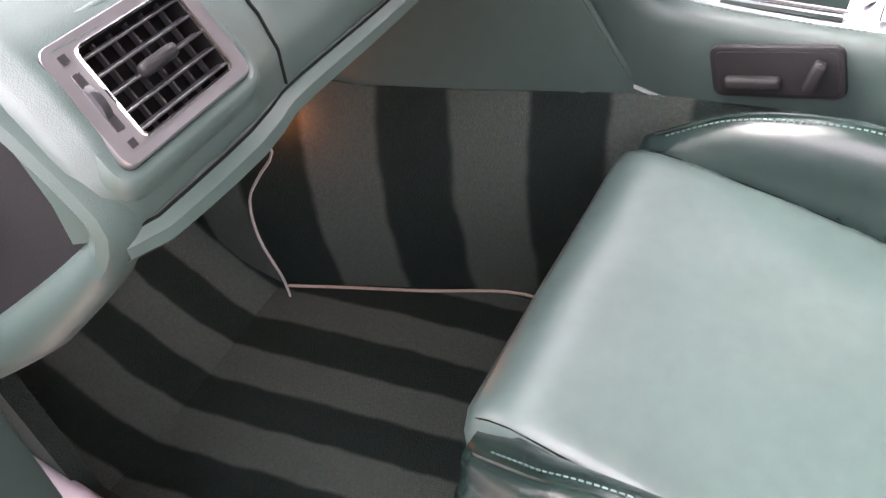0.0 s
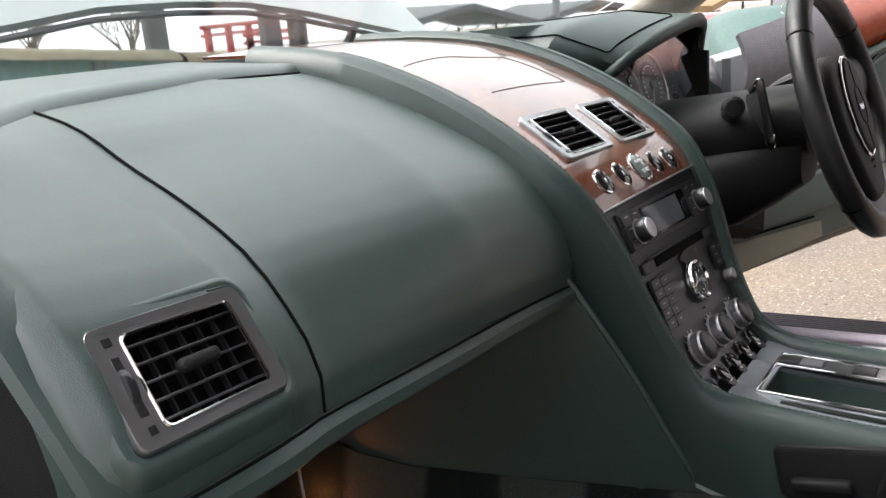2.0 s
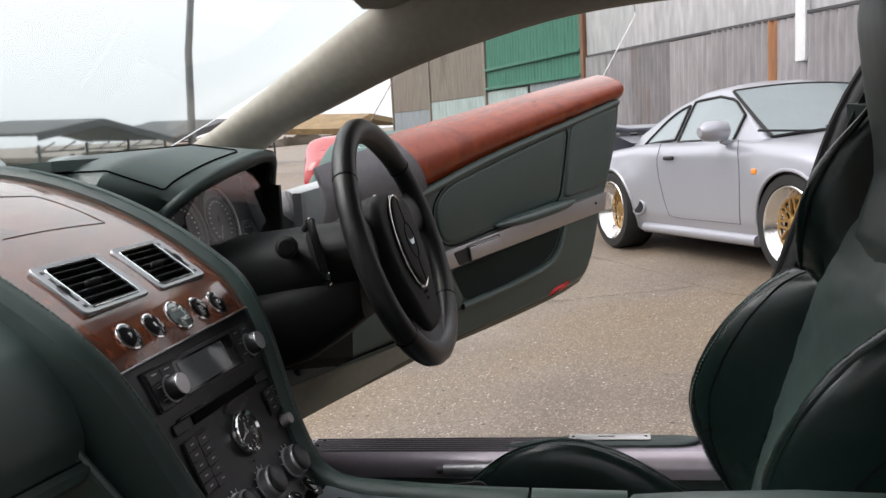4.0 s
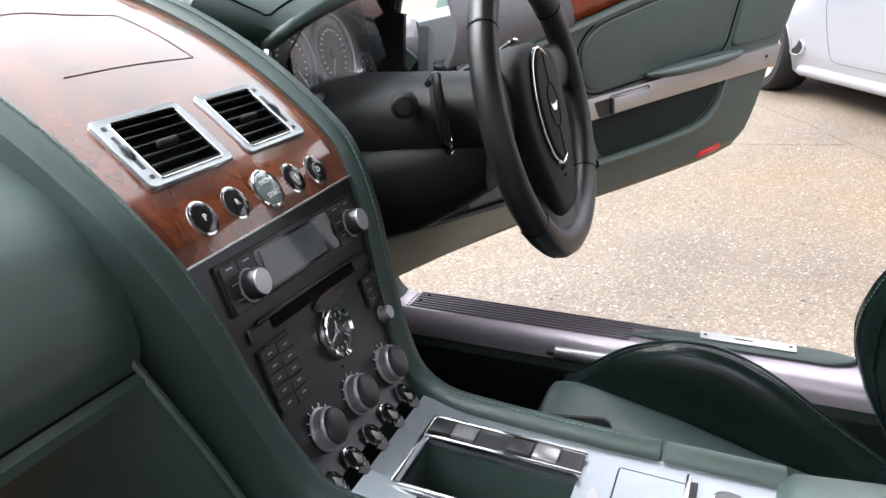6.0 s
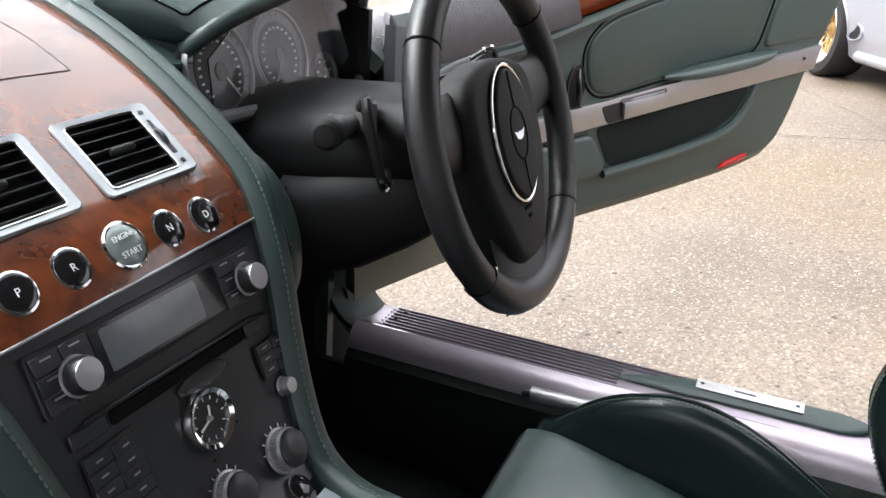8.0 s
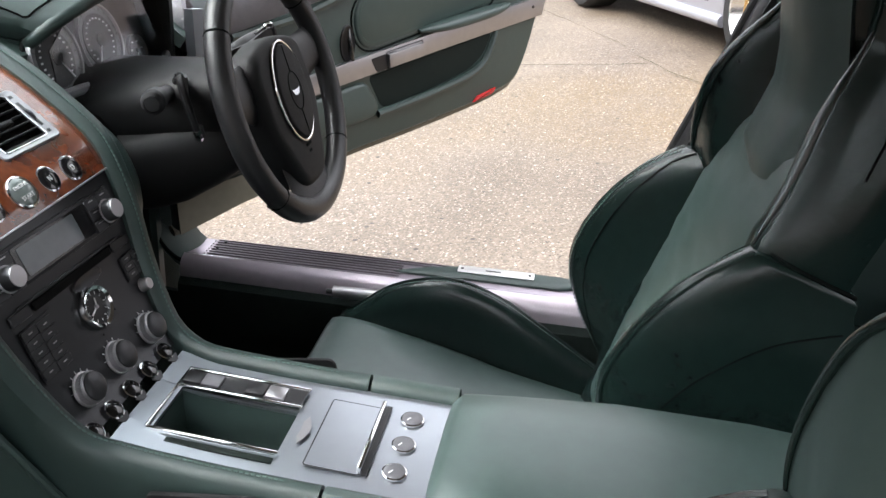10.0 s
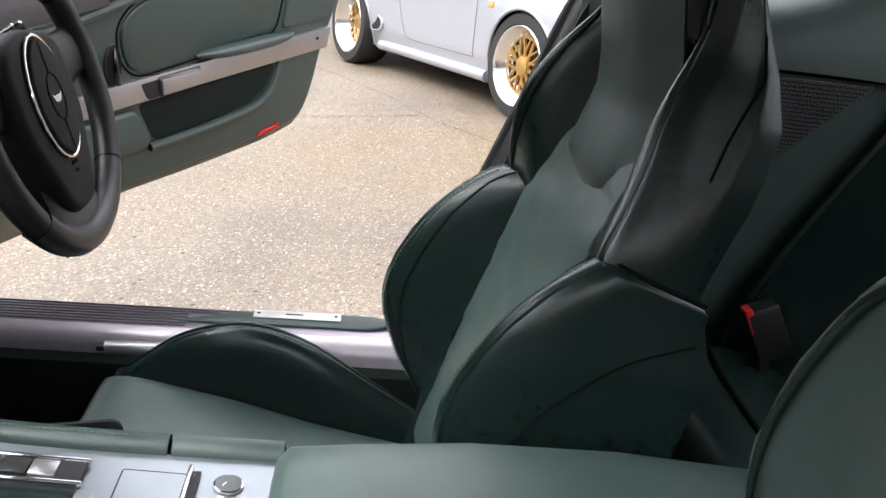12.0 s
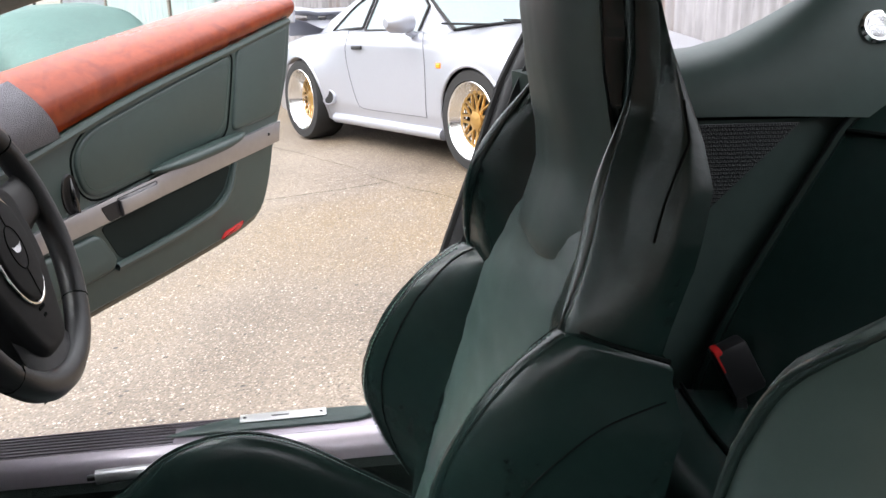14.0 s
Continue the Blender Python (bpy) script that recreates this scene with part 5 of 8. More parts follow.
part("hood_lip", tube([p + np.array((0, 0.006, -0.010)) for p in hood_front], [0.0080 + 0.004 * math.sin(i / 25 * math.pi) for i in range(26)], 14), ARCH, BIN, space=car)
# leather between the hood and the console's arch
part("dash_top_fill", sheet([[(x, y, z - 0.010 - 0.012 * (x - 0.165) / 0.1) for x in np.linspace(0.165, 0.30, 5)] for y, z in curve([(0.76, 0.952), (0.82, 0.978), (0.92, 1.004), (1.05, 1.018), (1.20, 1.022)], 12)], -0.006), LEATHER, BIN, space=car)
# inside of the hood
part("hood_lining", sheet([[tuple(p) for p in hood_front * np.array((0.97, 1, 0.992)) + np.array((0.011, 0.002, 0))], [tuple(p) for p in hood_front * np.array((0.93, 1, 0.985)) + np.array((0.025, 0.085, -0.002))]], 0.003), DARK, BIN, space=car)
DIALP = mat("dark_gauge_panel", (0.035, 0.034, 0.034), 0.3, metal=0.5)
mf = axes((0.352, 0.758, 0.942), (1, 0, 0), (0, 0.30, 1))
part("gauge_panel", prism(soft_outline([(-0.135, -0.085), (0.205, -0.105), (0.21, 0.06), (-0.02, 0.075), (-0.095, 0.015), (-0.130, -0.03)], 0.02), 0.006, mf @ pose(0, 0, -0.012)), DIALP, BIN, "dark satin gauge panel", space=car)
FACE = mat("pale_gauge_band", (0.16, 0.165, 0.17), 0.4, metal=0.4, vary=0.06)
DIAL = mat("dark_dial", (0.02, 0.021, 0.023), 0.5)
for cx, cy, r, name in ((-0.050, -0.022, 0.054, "speedometer"), (0.065, -0.022, 0.054, "rev_counter"), (0.152, -0.057, 0.025, "fuel_gauge"), (-0.119, -0.052, 0.027, "temperature_gauge")):
    g = mf @ pose(cx, cy, -0.004)
    ga = part(name, lathe([(r, 0), (r, 0.002)], g, 44), FACE, BIN, "dark gauge with pale outer band in a thin silver ring", space=car)
    part("gauge_ring", lathe([(r * 0.96, 0.002), (r * 0.97, 0.006), (r * 1.01, 0.007), (r * 1.03, 0.004), (r * 1.03, 0)], g, 48, caps=False), SILVER, ga, space=car)
    part("dial", lathe([(r * 0.74, 0.002), (r * 0.735, 0.0032), (r * 0.3, 0.0032)], g, 40), DIAL, ga, "dark inner dial", space=car)
    for i in range(19 if r > 0.04 else 5):
        a = radians(225 - i * (15 if r > 0.04 else 55))
        part("tick", rbox(0.005, 0.0012, 0.0005, g @ pose(0.89 * r * math.cos(a), 0.89 * r * math.sin(a), 0.0024, 0, 0, math.degrees(a)), 0), DARK, ga, space=car)
        part("number_bar", rbox(0.0045, 0.0026, 0.0005, g @ pose(0.60 * r * math.cos(a), 0.60 * r * math.sin(a), 0.0035), 0), WHITE, ga, space=car)
    a = -55 if name == "speedometer" else 235
    part("needle", rbox(r * 0.75, 0.0018, 0.001, g @ pose(0.34 * r * math.cos(radians(a)), 0.34 * r * math.sin(radians(a)), 0.006, 0, 0, a), 0), WHITE, ga, space=car)
    part("needle_boss", lathe([(0.010 * r / 0.054, 0.002), (0.010 * r / 0.054, 0.006), (0.006 * r / 0.054, 0.008)], g, 20), DARK, ga, space=car)
gl = part("lens", sheet([[tuple(mf @ V((x, y, 0.030 + 0.10 * (y + 0.075)))) for x in np.linspace(-0.105 - 0.2 * max(0, -0.02 - y), 0.20, 8) + max(0, y) * np.linspace(2.4, 0, 8)] for y in np.linspace(-0.088, 0.048, 6)], 0.002), LENS, BIN, "clear gauge lens", space=car)
gl.visible_shadow = False
part("binnacle_sill", tube(curve([(0.205, 0.745, 0.892), (0.225, 0.728, 0.884), (0.30, 0.722, 0.880), (0.42, 0.715, 0.873), (0.52, 0.708, 0.867), (0.548, 0.712, 0.875)], 20), 0.0075, 8), SILVER, BIN, "satin edge under the gauges", space=car)
cheek = [hood_front[0], (hood_front[0] + hood_mid[0]) / 2, hood_mid[0], (hood_mid[0] + hood_back[0]) / 2, hood_back[0]]
part("hood_cheek", sheet([[(p[0] + 0.004 + 0.010 * t, p[1] + 0.012 * t, p[2] + (0.86 - p[2]) * t) for t in np.linspace(0, 1, 6)] for p in cheek], 0.008), ARCH, BIN, "green leather cheek under the hood", space=car)
for s, x in ((1, 0.545),):
    part("hood_cheek", sheet([[(x + 0.006 * s * t, 0.70 + 0.13 * u, 0.84 + (0.125 + 0.02 * u) * t) for t in np.linspace(0, 1, 5)] for u in np.linspace(0, 1, 5)], 0.01 * s), DARK if s > 0 else LEATHER, BIN, space=car)

LOW = thing("driver_dash", "charcoal lower dash under the steering column", "dashboard", car((0.45, 0.75, 0.6)))
rows = [[(x, y - 0.02 * math.sin((x - 0.2) * 6), z) for x in np.linspace(0.20, 0.80, 16)] for y, z in curve([(0.80, 0.862), (0.74, 0.860), (0.705, 0.85), (0.665, 0.80), (0.655, 0.76), (0.660, 0.722), (0.69, 0.705), (0.80, 0.70), (1.2, 0.72)], 24)]
rows = [[(x, y, z - 0.277 * max(0, x - 0.33) * min(1, max(0, (0.82 - z) / 0.09))) for x, y, z in r] for r in rows]
part("knee_panel", sheet(rows, -0.02), DUCT, LOW, "black lower dash panel", space=car)
part("panel_line", tube([(x, 0.667 - 0.02 * math.sin((x - 0.2) * 6), 0.812) for x in np.linspace(0.2, 0.7, 10)], 0.0022, 6), SEAM, LOW, space=car)
shroud = []
for y, x0, x1, z0, z1 in ((0.69, 0.27, 0.50, 0.695, 0.83), (0.63, 0.285, 0.485, 0.703, 0.835), (0.585, 0.305, 0.475, 0.717, 0.845), (0.535, 0.325, 0.462, 0.748, 0.855), (0.495, 0.340, 0.452, 0.778, 0.865)):
    shroud.append([((x0 + x1) / 2 + (x1 - x0) / 2 * math.copysign(abs(math.cos(a)) ** 0.6, math.cos(a)), y, (z0 + z1) / 2 + (z1 - z0) / 2 * math.copysign(abs(math.sin(a)) ** 0.6, math.sin(a))) for a in np.linspace(0, 2 * math.pi, 24, endpoint=False)])
part("column_shroud", grid(shroud, loop=True, caps=True), KNEE, LOW, "black lower column shroud", space=car)
rows = [[(0.56 + 0.24 * t, 0.68 + 0.10 * t + 0.35 * u, 0.90 + 0.09 * u ** 0.5 - 0.02 * t) for t in np.linspace(0, 1, 8)] for u in np.linspace(0, 1, 8)]
part("outer_top", sheet(rows, 0.02), LEATHER, LOW, space=car)
dv = axes((0.655, 0.715, 0.905), (1, 0.35, 0), (0, 0.35, 1))
part("outer_pod", lathe([(0.046, -0.03), (0.046, 0.0), (0.040, 0.006), (0.036, 0.004), (0.030, -0.01), (0.004, -0.012)], dv, 28), MESH, LOW, "round mesh-covered outer vent pod", space=car)
# leather wedge in silver PLATE: its pale reflection is put into the colour
part("side_wedge", sheet([[(0.55 + 0.10 * t, 0.675 + 0.03 * t, 0.86 + 0.09 * u - 0.02 * t) for t in np.linspace(0, 1, 4)] for u in np.linspace(0, 1, 4)], -0.015), PLATE, LOW, space=car)

# ---------------------------------------------------------------- steering wheel
WY, WT = radians(5.4), radians(17.8)  # the wheel's turn and rake
CW = V((0.400, 0.502, 0.885))
mw = axes(CW, (math.cos(WY), math.sin(WY), 0), (-math.sin(WY) * math.sin(WT), math.cos(WY) * math.sin(WT), math.cos(WT)))
SW = thing("steering_wheel", "black leather steering wheel with silver-ringed hub", "steering wheel", CW)
R = 0.1713
for a0, a1, name, rr in ((38, 142, "top_rim", 0.0165), (142, 222, "left_rim", 0.0165), (222, 318, "lower_rim", 0.0165), (-42, 38, "right_rim", 0.0165)):
    ang = [radians(a) for a in np.linspace(a0 + 0.35, a1 - 0.35, 24)]
    part(name, tube([tuple(mw @ V((R * math.cos(a), R * math.sin(a), 0.008))) for a in ang], rr, 12, squash=1.12), BLACK_LEATHER, SW, "black leather rim")
for a in (38, 142, 222, 318):
    q = radians(a)
    part("rim_joint", tube([tuple(mw @ V((R * math.cos(q + d), R * math.sin(q + d), 0.008))) for d in (-0.006, 0.006)], 0.0169, 12, squash=1.12), SEAM, SW)


def spoke(a, w0, w1):
    rows = []
    for t in np.linspace(0, 1, 8):
        r = 0.05 + (R - 0.05) * t
        w = w0 * (1 - t) + w1 * t + 0.012 * (2 * t - 1) ** 4
        c, s = math.cos(radians(a)), math.sin(radians(a))
        o = V((r * c, r * s, -0.012 + 0.018 * t))
        u = V((-s, c, 0))
        rows.append([tuple(mw @ (o + u * w * math.cos(q) + V((0, 0, 0.010 * math.sin(q))))) for q in np.linspace(0, 2 * math.pi, 12, endpoint=False)])
    return grid(rows, loop=True, caps=True)


part("left_spoke", spoke(168, 0.045, 0.028), BLACK_LEATHER, SW)
part("right_spoke", spoke(12, 0.045, 0.028), BLACK_LEATHER, SW)
part("lower_spoke", spoke(270, 0.052, 0.074), BLACK_LEATHER, SW, "black lower spoke")
hub = soft_outline([(-0.085, 0.062), (0, 0.078), (0.085, 0.062), (0.092, -0.03), (0.058, -0.100), (0.038, -0.140), (-0.038, -0.140), (-0.058, -0.100), (-0.092, -0.03)], 0.03)
part("airbag_cover", prism(hub, 0.040, mw @ pose(0, 0, -0.022), 0.014, 4), CHARCOAL, SW, "matt black airbag cover")
oval = [(0.050 * math.cos(a), 0.069 * math.sin(a)) for a in np.linspace(0, 2 * math.pi, 40, endpoint=False)]
mo = mw @ pose(0, -0.004, 0.018)
part("hub_ring", tube([tuple(mo @ V((x * 1.03, y * 1.03, 0.002))) for x, y in oval], 0.0022, 8, loop=True), CHROME, SW, "polished oval ring")
part("hub_pad", prism([(x * 0.97, y * 0.97) for x, y in oval], 0.007, mo, 0.004, 3), CHARCOAL, SW)
part("hub_line", tube([tuple(mo @ V((0.020 * math.cos(a), 0.027 * math.sin(a), 0.0073))) for a in np.linspace(0, 2 * math.pi, 30, endpoint=False)], 0.0008, 4, loop=True), SEAM, SW)
part("hub_split", tube([tuple(mo @ V((0, y, 0.0073))) for y in (0.028, 0.064)], 0.0008, 4), SEAM, SW)
part("hub_split", tube([tuple(mo @ V((0, y, 0.0073))) for y in (-0.028, -0.064)], 0.0008, 4), SEAM, SW)
part("wing_emblem", prism([(-0.014, 0.004), (-0.006, 0.001), (0, 0.002), (0.006, 0.001), (0.014, 0.004), (0.008, -0.005), (0, -0.007), (-0.008, -0.005)], 0.0012, mo @ pose(0, 0, 0.007)), CHROME, SW, "small silver wing-shaped badge")
part("cover_text_bar", rbox(0.018, 0.004, 0.001, mw @ pose(0, -0.082, 0.0185), 0), SEAM, SW)
part("cover_text_bar", rbox(0.008, 0.004, 0.001, mw @ pose(0, -0.092, 0.0182), 0), SEAM, SW)
COL = thing("steering_column", "charcoal steering column shroud with stalks and paddle", "steering column", car((0.4, 0.6, 0.85)))
C0 = V((0.400, 0.454, 0.885))
rows = []
for t in np.linspace(0, 1, 10):
    o = C0 + V((0, 0.035 + 0.27 * t, -0.012 - 0.050 * t))
    w, h = 0.066 + 0.050 * t, 0.050 + 0.020 * t
    rows.append([tuple(o + V((w * math.copysign(abs(math.cos(q)) ** 0.75, math.cos(q)), 0, h * math.copysign(abs(math.sin(q)) ** 0.75, math.sin(q))))) for q in np.linspace(0, 2 * math.pi, 28, endpoint=False)])
part("shroud", grid(rows, loop=True, caps=True), KNEE, COL, space=car)
for s in (-1, 1):
    part("stalk", tube(curve([(0.400 + s * 0.055, 0.600, 0.880), (0.400 + s * 0.120, 0.580, 0.895), (0.400 + s * 0.178, 0.558, 0.908)], 10), [0.013, 0.012, 0.011, 0.011, 0.012, 0.013, 0.0145, 0.0155, 0.0155, 0.015], 14), DARK, COL, "black indicator stalk", space=car)
    cap_m = axes((0.400 + s * 0.178, 0.558, 0.908), (0.35, 0.93, 0), (0, 0, 1)) if s > 0 else axes((0.400 - 0.178, 0.558, 0.908), (-0.35, 0.93, 0), (0, 0, 1)) @ pose(0, 0, 0, 0, 180, 0)
    cap = part("stalk_cap", lathe([(0.0150, -0.002), (0.0160, 0.004), (0.0150, 0.010), (0.0105, 0.013), (0.0100, 0.0115)], cap_m, 22), CHARCOAL, COL, space=car)
    part("cap_face", lathe([(0.0100, 0.0115), (0.0095, 0.0135), (0.003, 0.0138)], cap_m, 18), CHARCOAL, cap, space=car)
    pts = curve([(0.400 + s * 0.140, 0.545, 0.925), (0.400 + s * 0.158, 0.528, 0.938), (0.400 + s * 0.164, 0.523, 0.928), (0.400 + s * 0.158, 0.519, 0.900), (0.400 + s * 0.148, 0.517, 0.872), (0.400 + s * 0.138, 0.517, 0.853), (0.400 + s * 0.122, 0.522, 0.848), (0.400 + s * 0.110, 0.530, 0.858)], 26)
    part("paddle", tube(pts, 0.0048, 8), DARK, COL, "gloss black shift paddle", space=car)
    part("paddle_web", sheet([[(pts[i][0], pts[i][1] + 0.003, pts[i][2]) for i in (5, 8, 11, 14, 17)], [(0.400 + s * 0.105, 0.545, 0.9 + 0.55 * (pts[i][2] - 0.9)) for i in (5, 8, 11, 14, 17)], [(0.400 + s * 0.060, 0.570, 0.9 + 0.3 * (pts[i][2] - 0.9)) for i in (5, 8, 11, 14, 17)]], 0.004), DARK, COL, space=car)
    part("paddle_tip", tube(pts[3:6], 0.0056, 8), CHROME, COL, space=car)
    part("paddle_foot", tube(pts[17:23], 0.0056, 8), CHROME, COL, space=car)

# ---------------------------------------------------------------- seats
def seat(cx, dy, dz, cush, name, label, lean=0.0):
    """A winged sports seat: flat panelled cushion between half-moon bolsters, bolstered back, shoulder wings, fixed headrest.
    cush: cushion's centre x, half width, front y and height of its top."""
    # passenger's back takes paler LEATHER: its brighter light put into the colour
    hide_by_light = LEATHER_SEAT if lean else LEATHER
    T = thing(name, label, "car seat", car((cx, 0.1 + dy, 0.2)), "front seats")
    qx, hw, fy, fz = cush

    def sp(p):
        # lean shears the back to fit the camera's view
        return car((cx + p[0], p[1] + dy + lean * p[0], p[2] + dz))

    def cu(p):
        return car((qx + p[0], p[1] + fy, p[2] + fz))

    def crease(x, z, k=1.0):
        """Small folds where the leather bends."""
        return 0.0016 * k * noise.noise(V((x * 30, z * 120, cx * 9))) + 0.0022 * k * noise.noise(V((x * 14, z * 26, 2)))

    # centre panel of the cushion, y from its front edge backwards
    rows = []
    for y, z in curve([(-0.030, -0.14), (-0.012, -0.06), (-0.004, -0.022), (-0.010, -0.006), (-0.026, 0.001), (-0.06, 0.004), (-0.2, -0.014), (-0.36, -0.045), (-0.50, -0.065), (-0.56, -0.09)], 40):
        row = []
        for u in np.linspace(-1, 1, 25):
            edge = max(0, (abs(u) - 0.90) / 0.10)
            row.append(((hw + 0.004) * u, y - 0.004 * edge ** 2 * (y > -0.03), z - 0.008 * edge ** 2 + 0.5 * crease(u * 0.2, y)))
        rows.append([(row[0][0], row[0][1], row[0][2] - 0.07)] + row + [(row[-1][0], row[-1][1], row[-1][2] - 0.07)])
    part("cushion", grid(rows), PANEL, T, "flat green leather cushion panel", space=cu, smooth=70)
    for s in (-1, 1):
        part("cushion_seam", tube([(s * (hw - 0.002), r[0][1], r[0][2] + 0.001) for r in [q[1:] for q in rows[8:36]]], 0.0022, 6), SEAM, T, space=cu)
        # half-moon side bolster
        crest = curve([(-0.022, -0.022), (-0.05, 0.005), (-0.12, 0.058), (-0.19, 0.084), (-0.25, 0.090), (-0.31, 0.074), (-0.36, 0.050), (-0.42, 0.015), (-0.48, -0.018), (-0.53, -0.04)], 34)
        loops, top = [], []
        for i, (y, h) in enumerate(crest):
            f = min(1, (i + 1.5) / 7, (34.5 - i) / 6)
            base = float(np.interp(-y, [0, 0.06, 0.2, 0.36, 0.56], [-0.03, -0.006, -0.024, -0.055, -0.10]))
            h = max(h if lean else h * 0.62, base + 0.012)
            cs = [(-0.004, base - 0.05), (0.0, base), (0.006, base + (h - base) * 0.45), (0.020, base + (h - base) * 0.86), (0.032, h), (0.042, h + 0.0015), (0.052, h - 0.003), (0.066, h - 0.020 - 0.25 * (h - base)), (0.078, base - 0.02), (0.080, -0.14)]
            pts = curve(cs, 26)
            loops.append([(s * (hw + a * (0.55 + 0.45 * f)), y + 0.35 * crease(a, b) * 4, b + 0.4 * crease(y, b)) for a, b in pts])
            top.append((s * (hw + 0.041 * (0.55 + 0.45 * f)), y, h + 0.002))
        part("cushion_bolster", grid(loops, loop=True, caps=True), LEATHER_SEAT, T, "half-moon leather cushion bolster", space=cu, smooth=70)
        part("bolster_piping", tube(top[1:-1], 0.0022, 6), LEATHER_SEAT, T, space=cu)
        part("cushion_stitching", stitches([(x - s * 0.007, y, z - 0.001) for x, y, z in curve(top[2:-2], 40)], 0.006, 0.0008), STITCH, T, space=cu)
    part("seat_base", rbox(0.34, 0.42, 0.14, pose(0, -0.28, -0.19), 0.02), DARK, T, space=cu)
    for s in (-1, 1):
        part("seat_runner", rbox(0.03, 0.5, 0.04, pose(s * 0.17, 0.1, 0.225 - dz), 0.006), STEEL_DARK, T, space=sp)
        part("seat_leg", rbox(0.03, 0.40, fz - 0.42 + 0.07, pose(s * 0.14 + qx - cx, 0.12, 0.235 - dz + (fz - 0.42 + 0.07) / 2), 0.006), STEEL_DARK, T, space=sp)

    def prof_z(z, pairs):
        return float(np.interp(z, [q[0] for q in pairs], [q[1] for q in pairs]))

    centre = [(0.34, -0.045), (0.44, -0.08), (0.56, -0.118), (0.69, -0.162), (0.80, -0.198), (0.87, -0.226), (0.95, -0.252), (1.0, -0.250), (1.08, -0.236), (1.16, -0.228), (1.21, -0.234), (1.235, -0.245)]
    # lower back with its two tall bolsters
    reach = [tuple(q) for q in curve([(0.34, -0.12), (0.40, -0.085), (0.46, -0.048), (0.52, -0.018), (0.575, -0.006), (0.62, -0.014), (0.67, -0.036), (0.72, -0.068), (0.76, -0.104), (0.79, -0.142), (0.806, -0.170)], 40)]
    width = [(0.34, 0.175), (0.42, 0.19), (0.52, 0.203), (0.62, 0.208), (0.72, 0.207), (0.806, 0.200)]
    rows = []
    zz = np.r_[np.linspace(0.34, 0.795, 34), 0.802, 0.806]
    for n_, z in enumerate(zz):
        c, b, w = prof_z(z, centre), prof_z(z, reach), prof_z(z, width) - (0.004 if n_ == len(zz) - 1 else 0)
        rim = 0.010 if n_ == len(zz) - 1 else 0
        sec = [(0.0, c), (0.30, c), (0.56, c + 0.002), (0.62, c + 0.010), (0.72, c + (b - c) * 0.55), (0.80, c + (b - c) * 0.90), (0.865, b - rim), (0.91, b - 0.002 - rim), (0.955, b - 0.014 - rim), (0.99, b - 0.045), (1.0, max(b - 0.11, min(-0.245, b - 0.06)))]
        us = [q[0] for q in sec]
        sm = curve(sec, 30)
        front = [(w * u, y + crease(u, z) * (0.6 < u), z - 0.32 * max(0, -0.17 - y) * max(0, (z - 0.6) / 0.2)) for u, y in sm]
        yb = min(-0.255, sm[-1][1] - 0.015) - 0.034 * min(1, max(0, (z - 0.5) / 0.22)) * (1 - 0.55 * max(0, (z - 0.72) / 0.086))
        side = [(w * 1.0, sm[-1][1] * (1 - t) + yb * t, z - 0.32 * max(0, -0.17 - (sm[-1][1] * (1 - t) + yb * t)) * max(0, (z - 0.6) / 0.2)) for t in np.linspace(0.2, 1, 6)]
        back = [(w * q, yb - 0.02 * (1 - q * q), z - 0.035) for q in (0.85, 0.6, 0.3, 0.0)]
        halfrow = front + side + back
        rows.append(halfrow[::1] + [(-x, y, zv) for x, y, zv in halfrow[-2:0:-1]])
    part("lower_back", grid(rows, loop=True, caps=True), hide_by_light, T, "bolstered green leather lower back", space=sp, smooth=60)
    m_ = len(rows[0])
    for s in (-1, 1):
        edge = [r[25] if s > 0 else r[m_ - 25] for r in rows[4:35]]
        strip_ = [r[21] if s > 0 else r[m_ - 21] for r in rows[8:35]]
        part("bolster_welt", tube(edge, 0.0028, 6), LEATHER_SEAT, T, space=sp)
        part("bolster_stitching", stitches([(x, y + 0.0015, z) for x, y, z in curve([r[23] if s > 0 else r[m_ - 23] for r in rows[6:35]], 50)], 0.007, 0.0009), STITCH, T, space=sp)
        part("bolster_seam", tube(strip_, 0.0014, 5), SEAM, T, space=sp)
        ledge = [r for r in rows[-1][20:36]] if s > 0 else [rows[-1][m_ - k] for k in range(20, 36)]
        part("side_seam", tube([(s * prof_z(z, width) * 1.001, y, z) for y, z in curve([(-0.268, 0.728), (-0.25, 0.722), (-0.20, 0.700), (-0.155, 0.665), (-0.115, 0.625), (-0.085, 0.58)], 24)], 0.0011, 6), SEAM, T, space=sp)
        part("ledge_seam", tube([(x * 1.002, y, z + 0.001) for x, y, z in ledge], 0.0028, 6), SEAM, T, space=sp)
    # upper back: shoulder wings either side of the headrest
    if lean:
        edge_y = [tuple(q) for q in curve([(0.775, -0.162), (0.805, -0.166), (0.835, -0.180), (0.865, -0.193), (0.895, -0.205), (0.955, -0.224), (0.985, -0.234), (1.015, -0.247), (1.045, -0.257), (1.09, -0.262), (1.13, -0.262), (1.18, -0.260), (1.235, -0.260)], 40)]
        wide_pts = [(0.775, 0.188), (0.82, 0.178), (0.87, 0.163), (0.915, 0.150), (0.955, 0.140), (0.99, 0.132), (1.02, 0.126), (1.06, 0.121), (1.13, 0.118), (1.18, 0.111), (1.215, 0.098), (1.235, 0.08)]
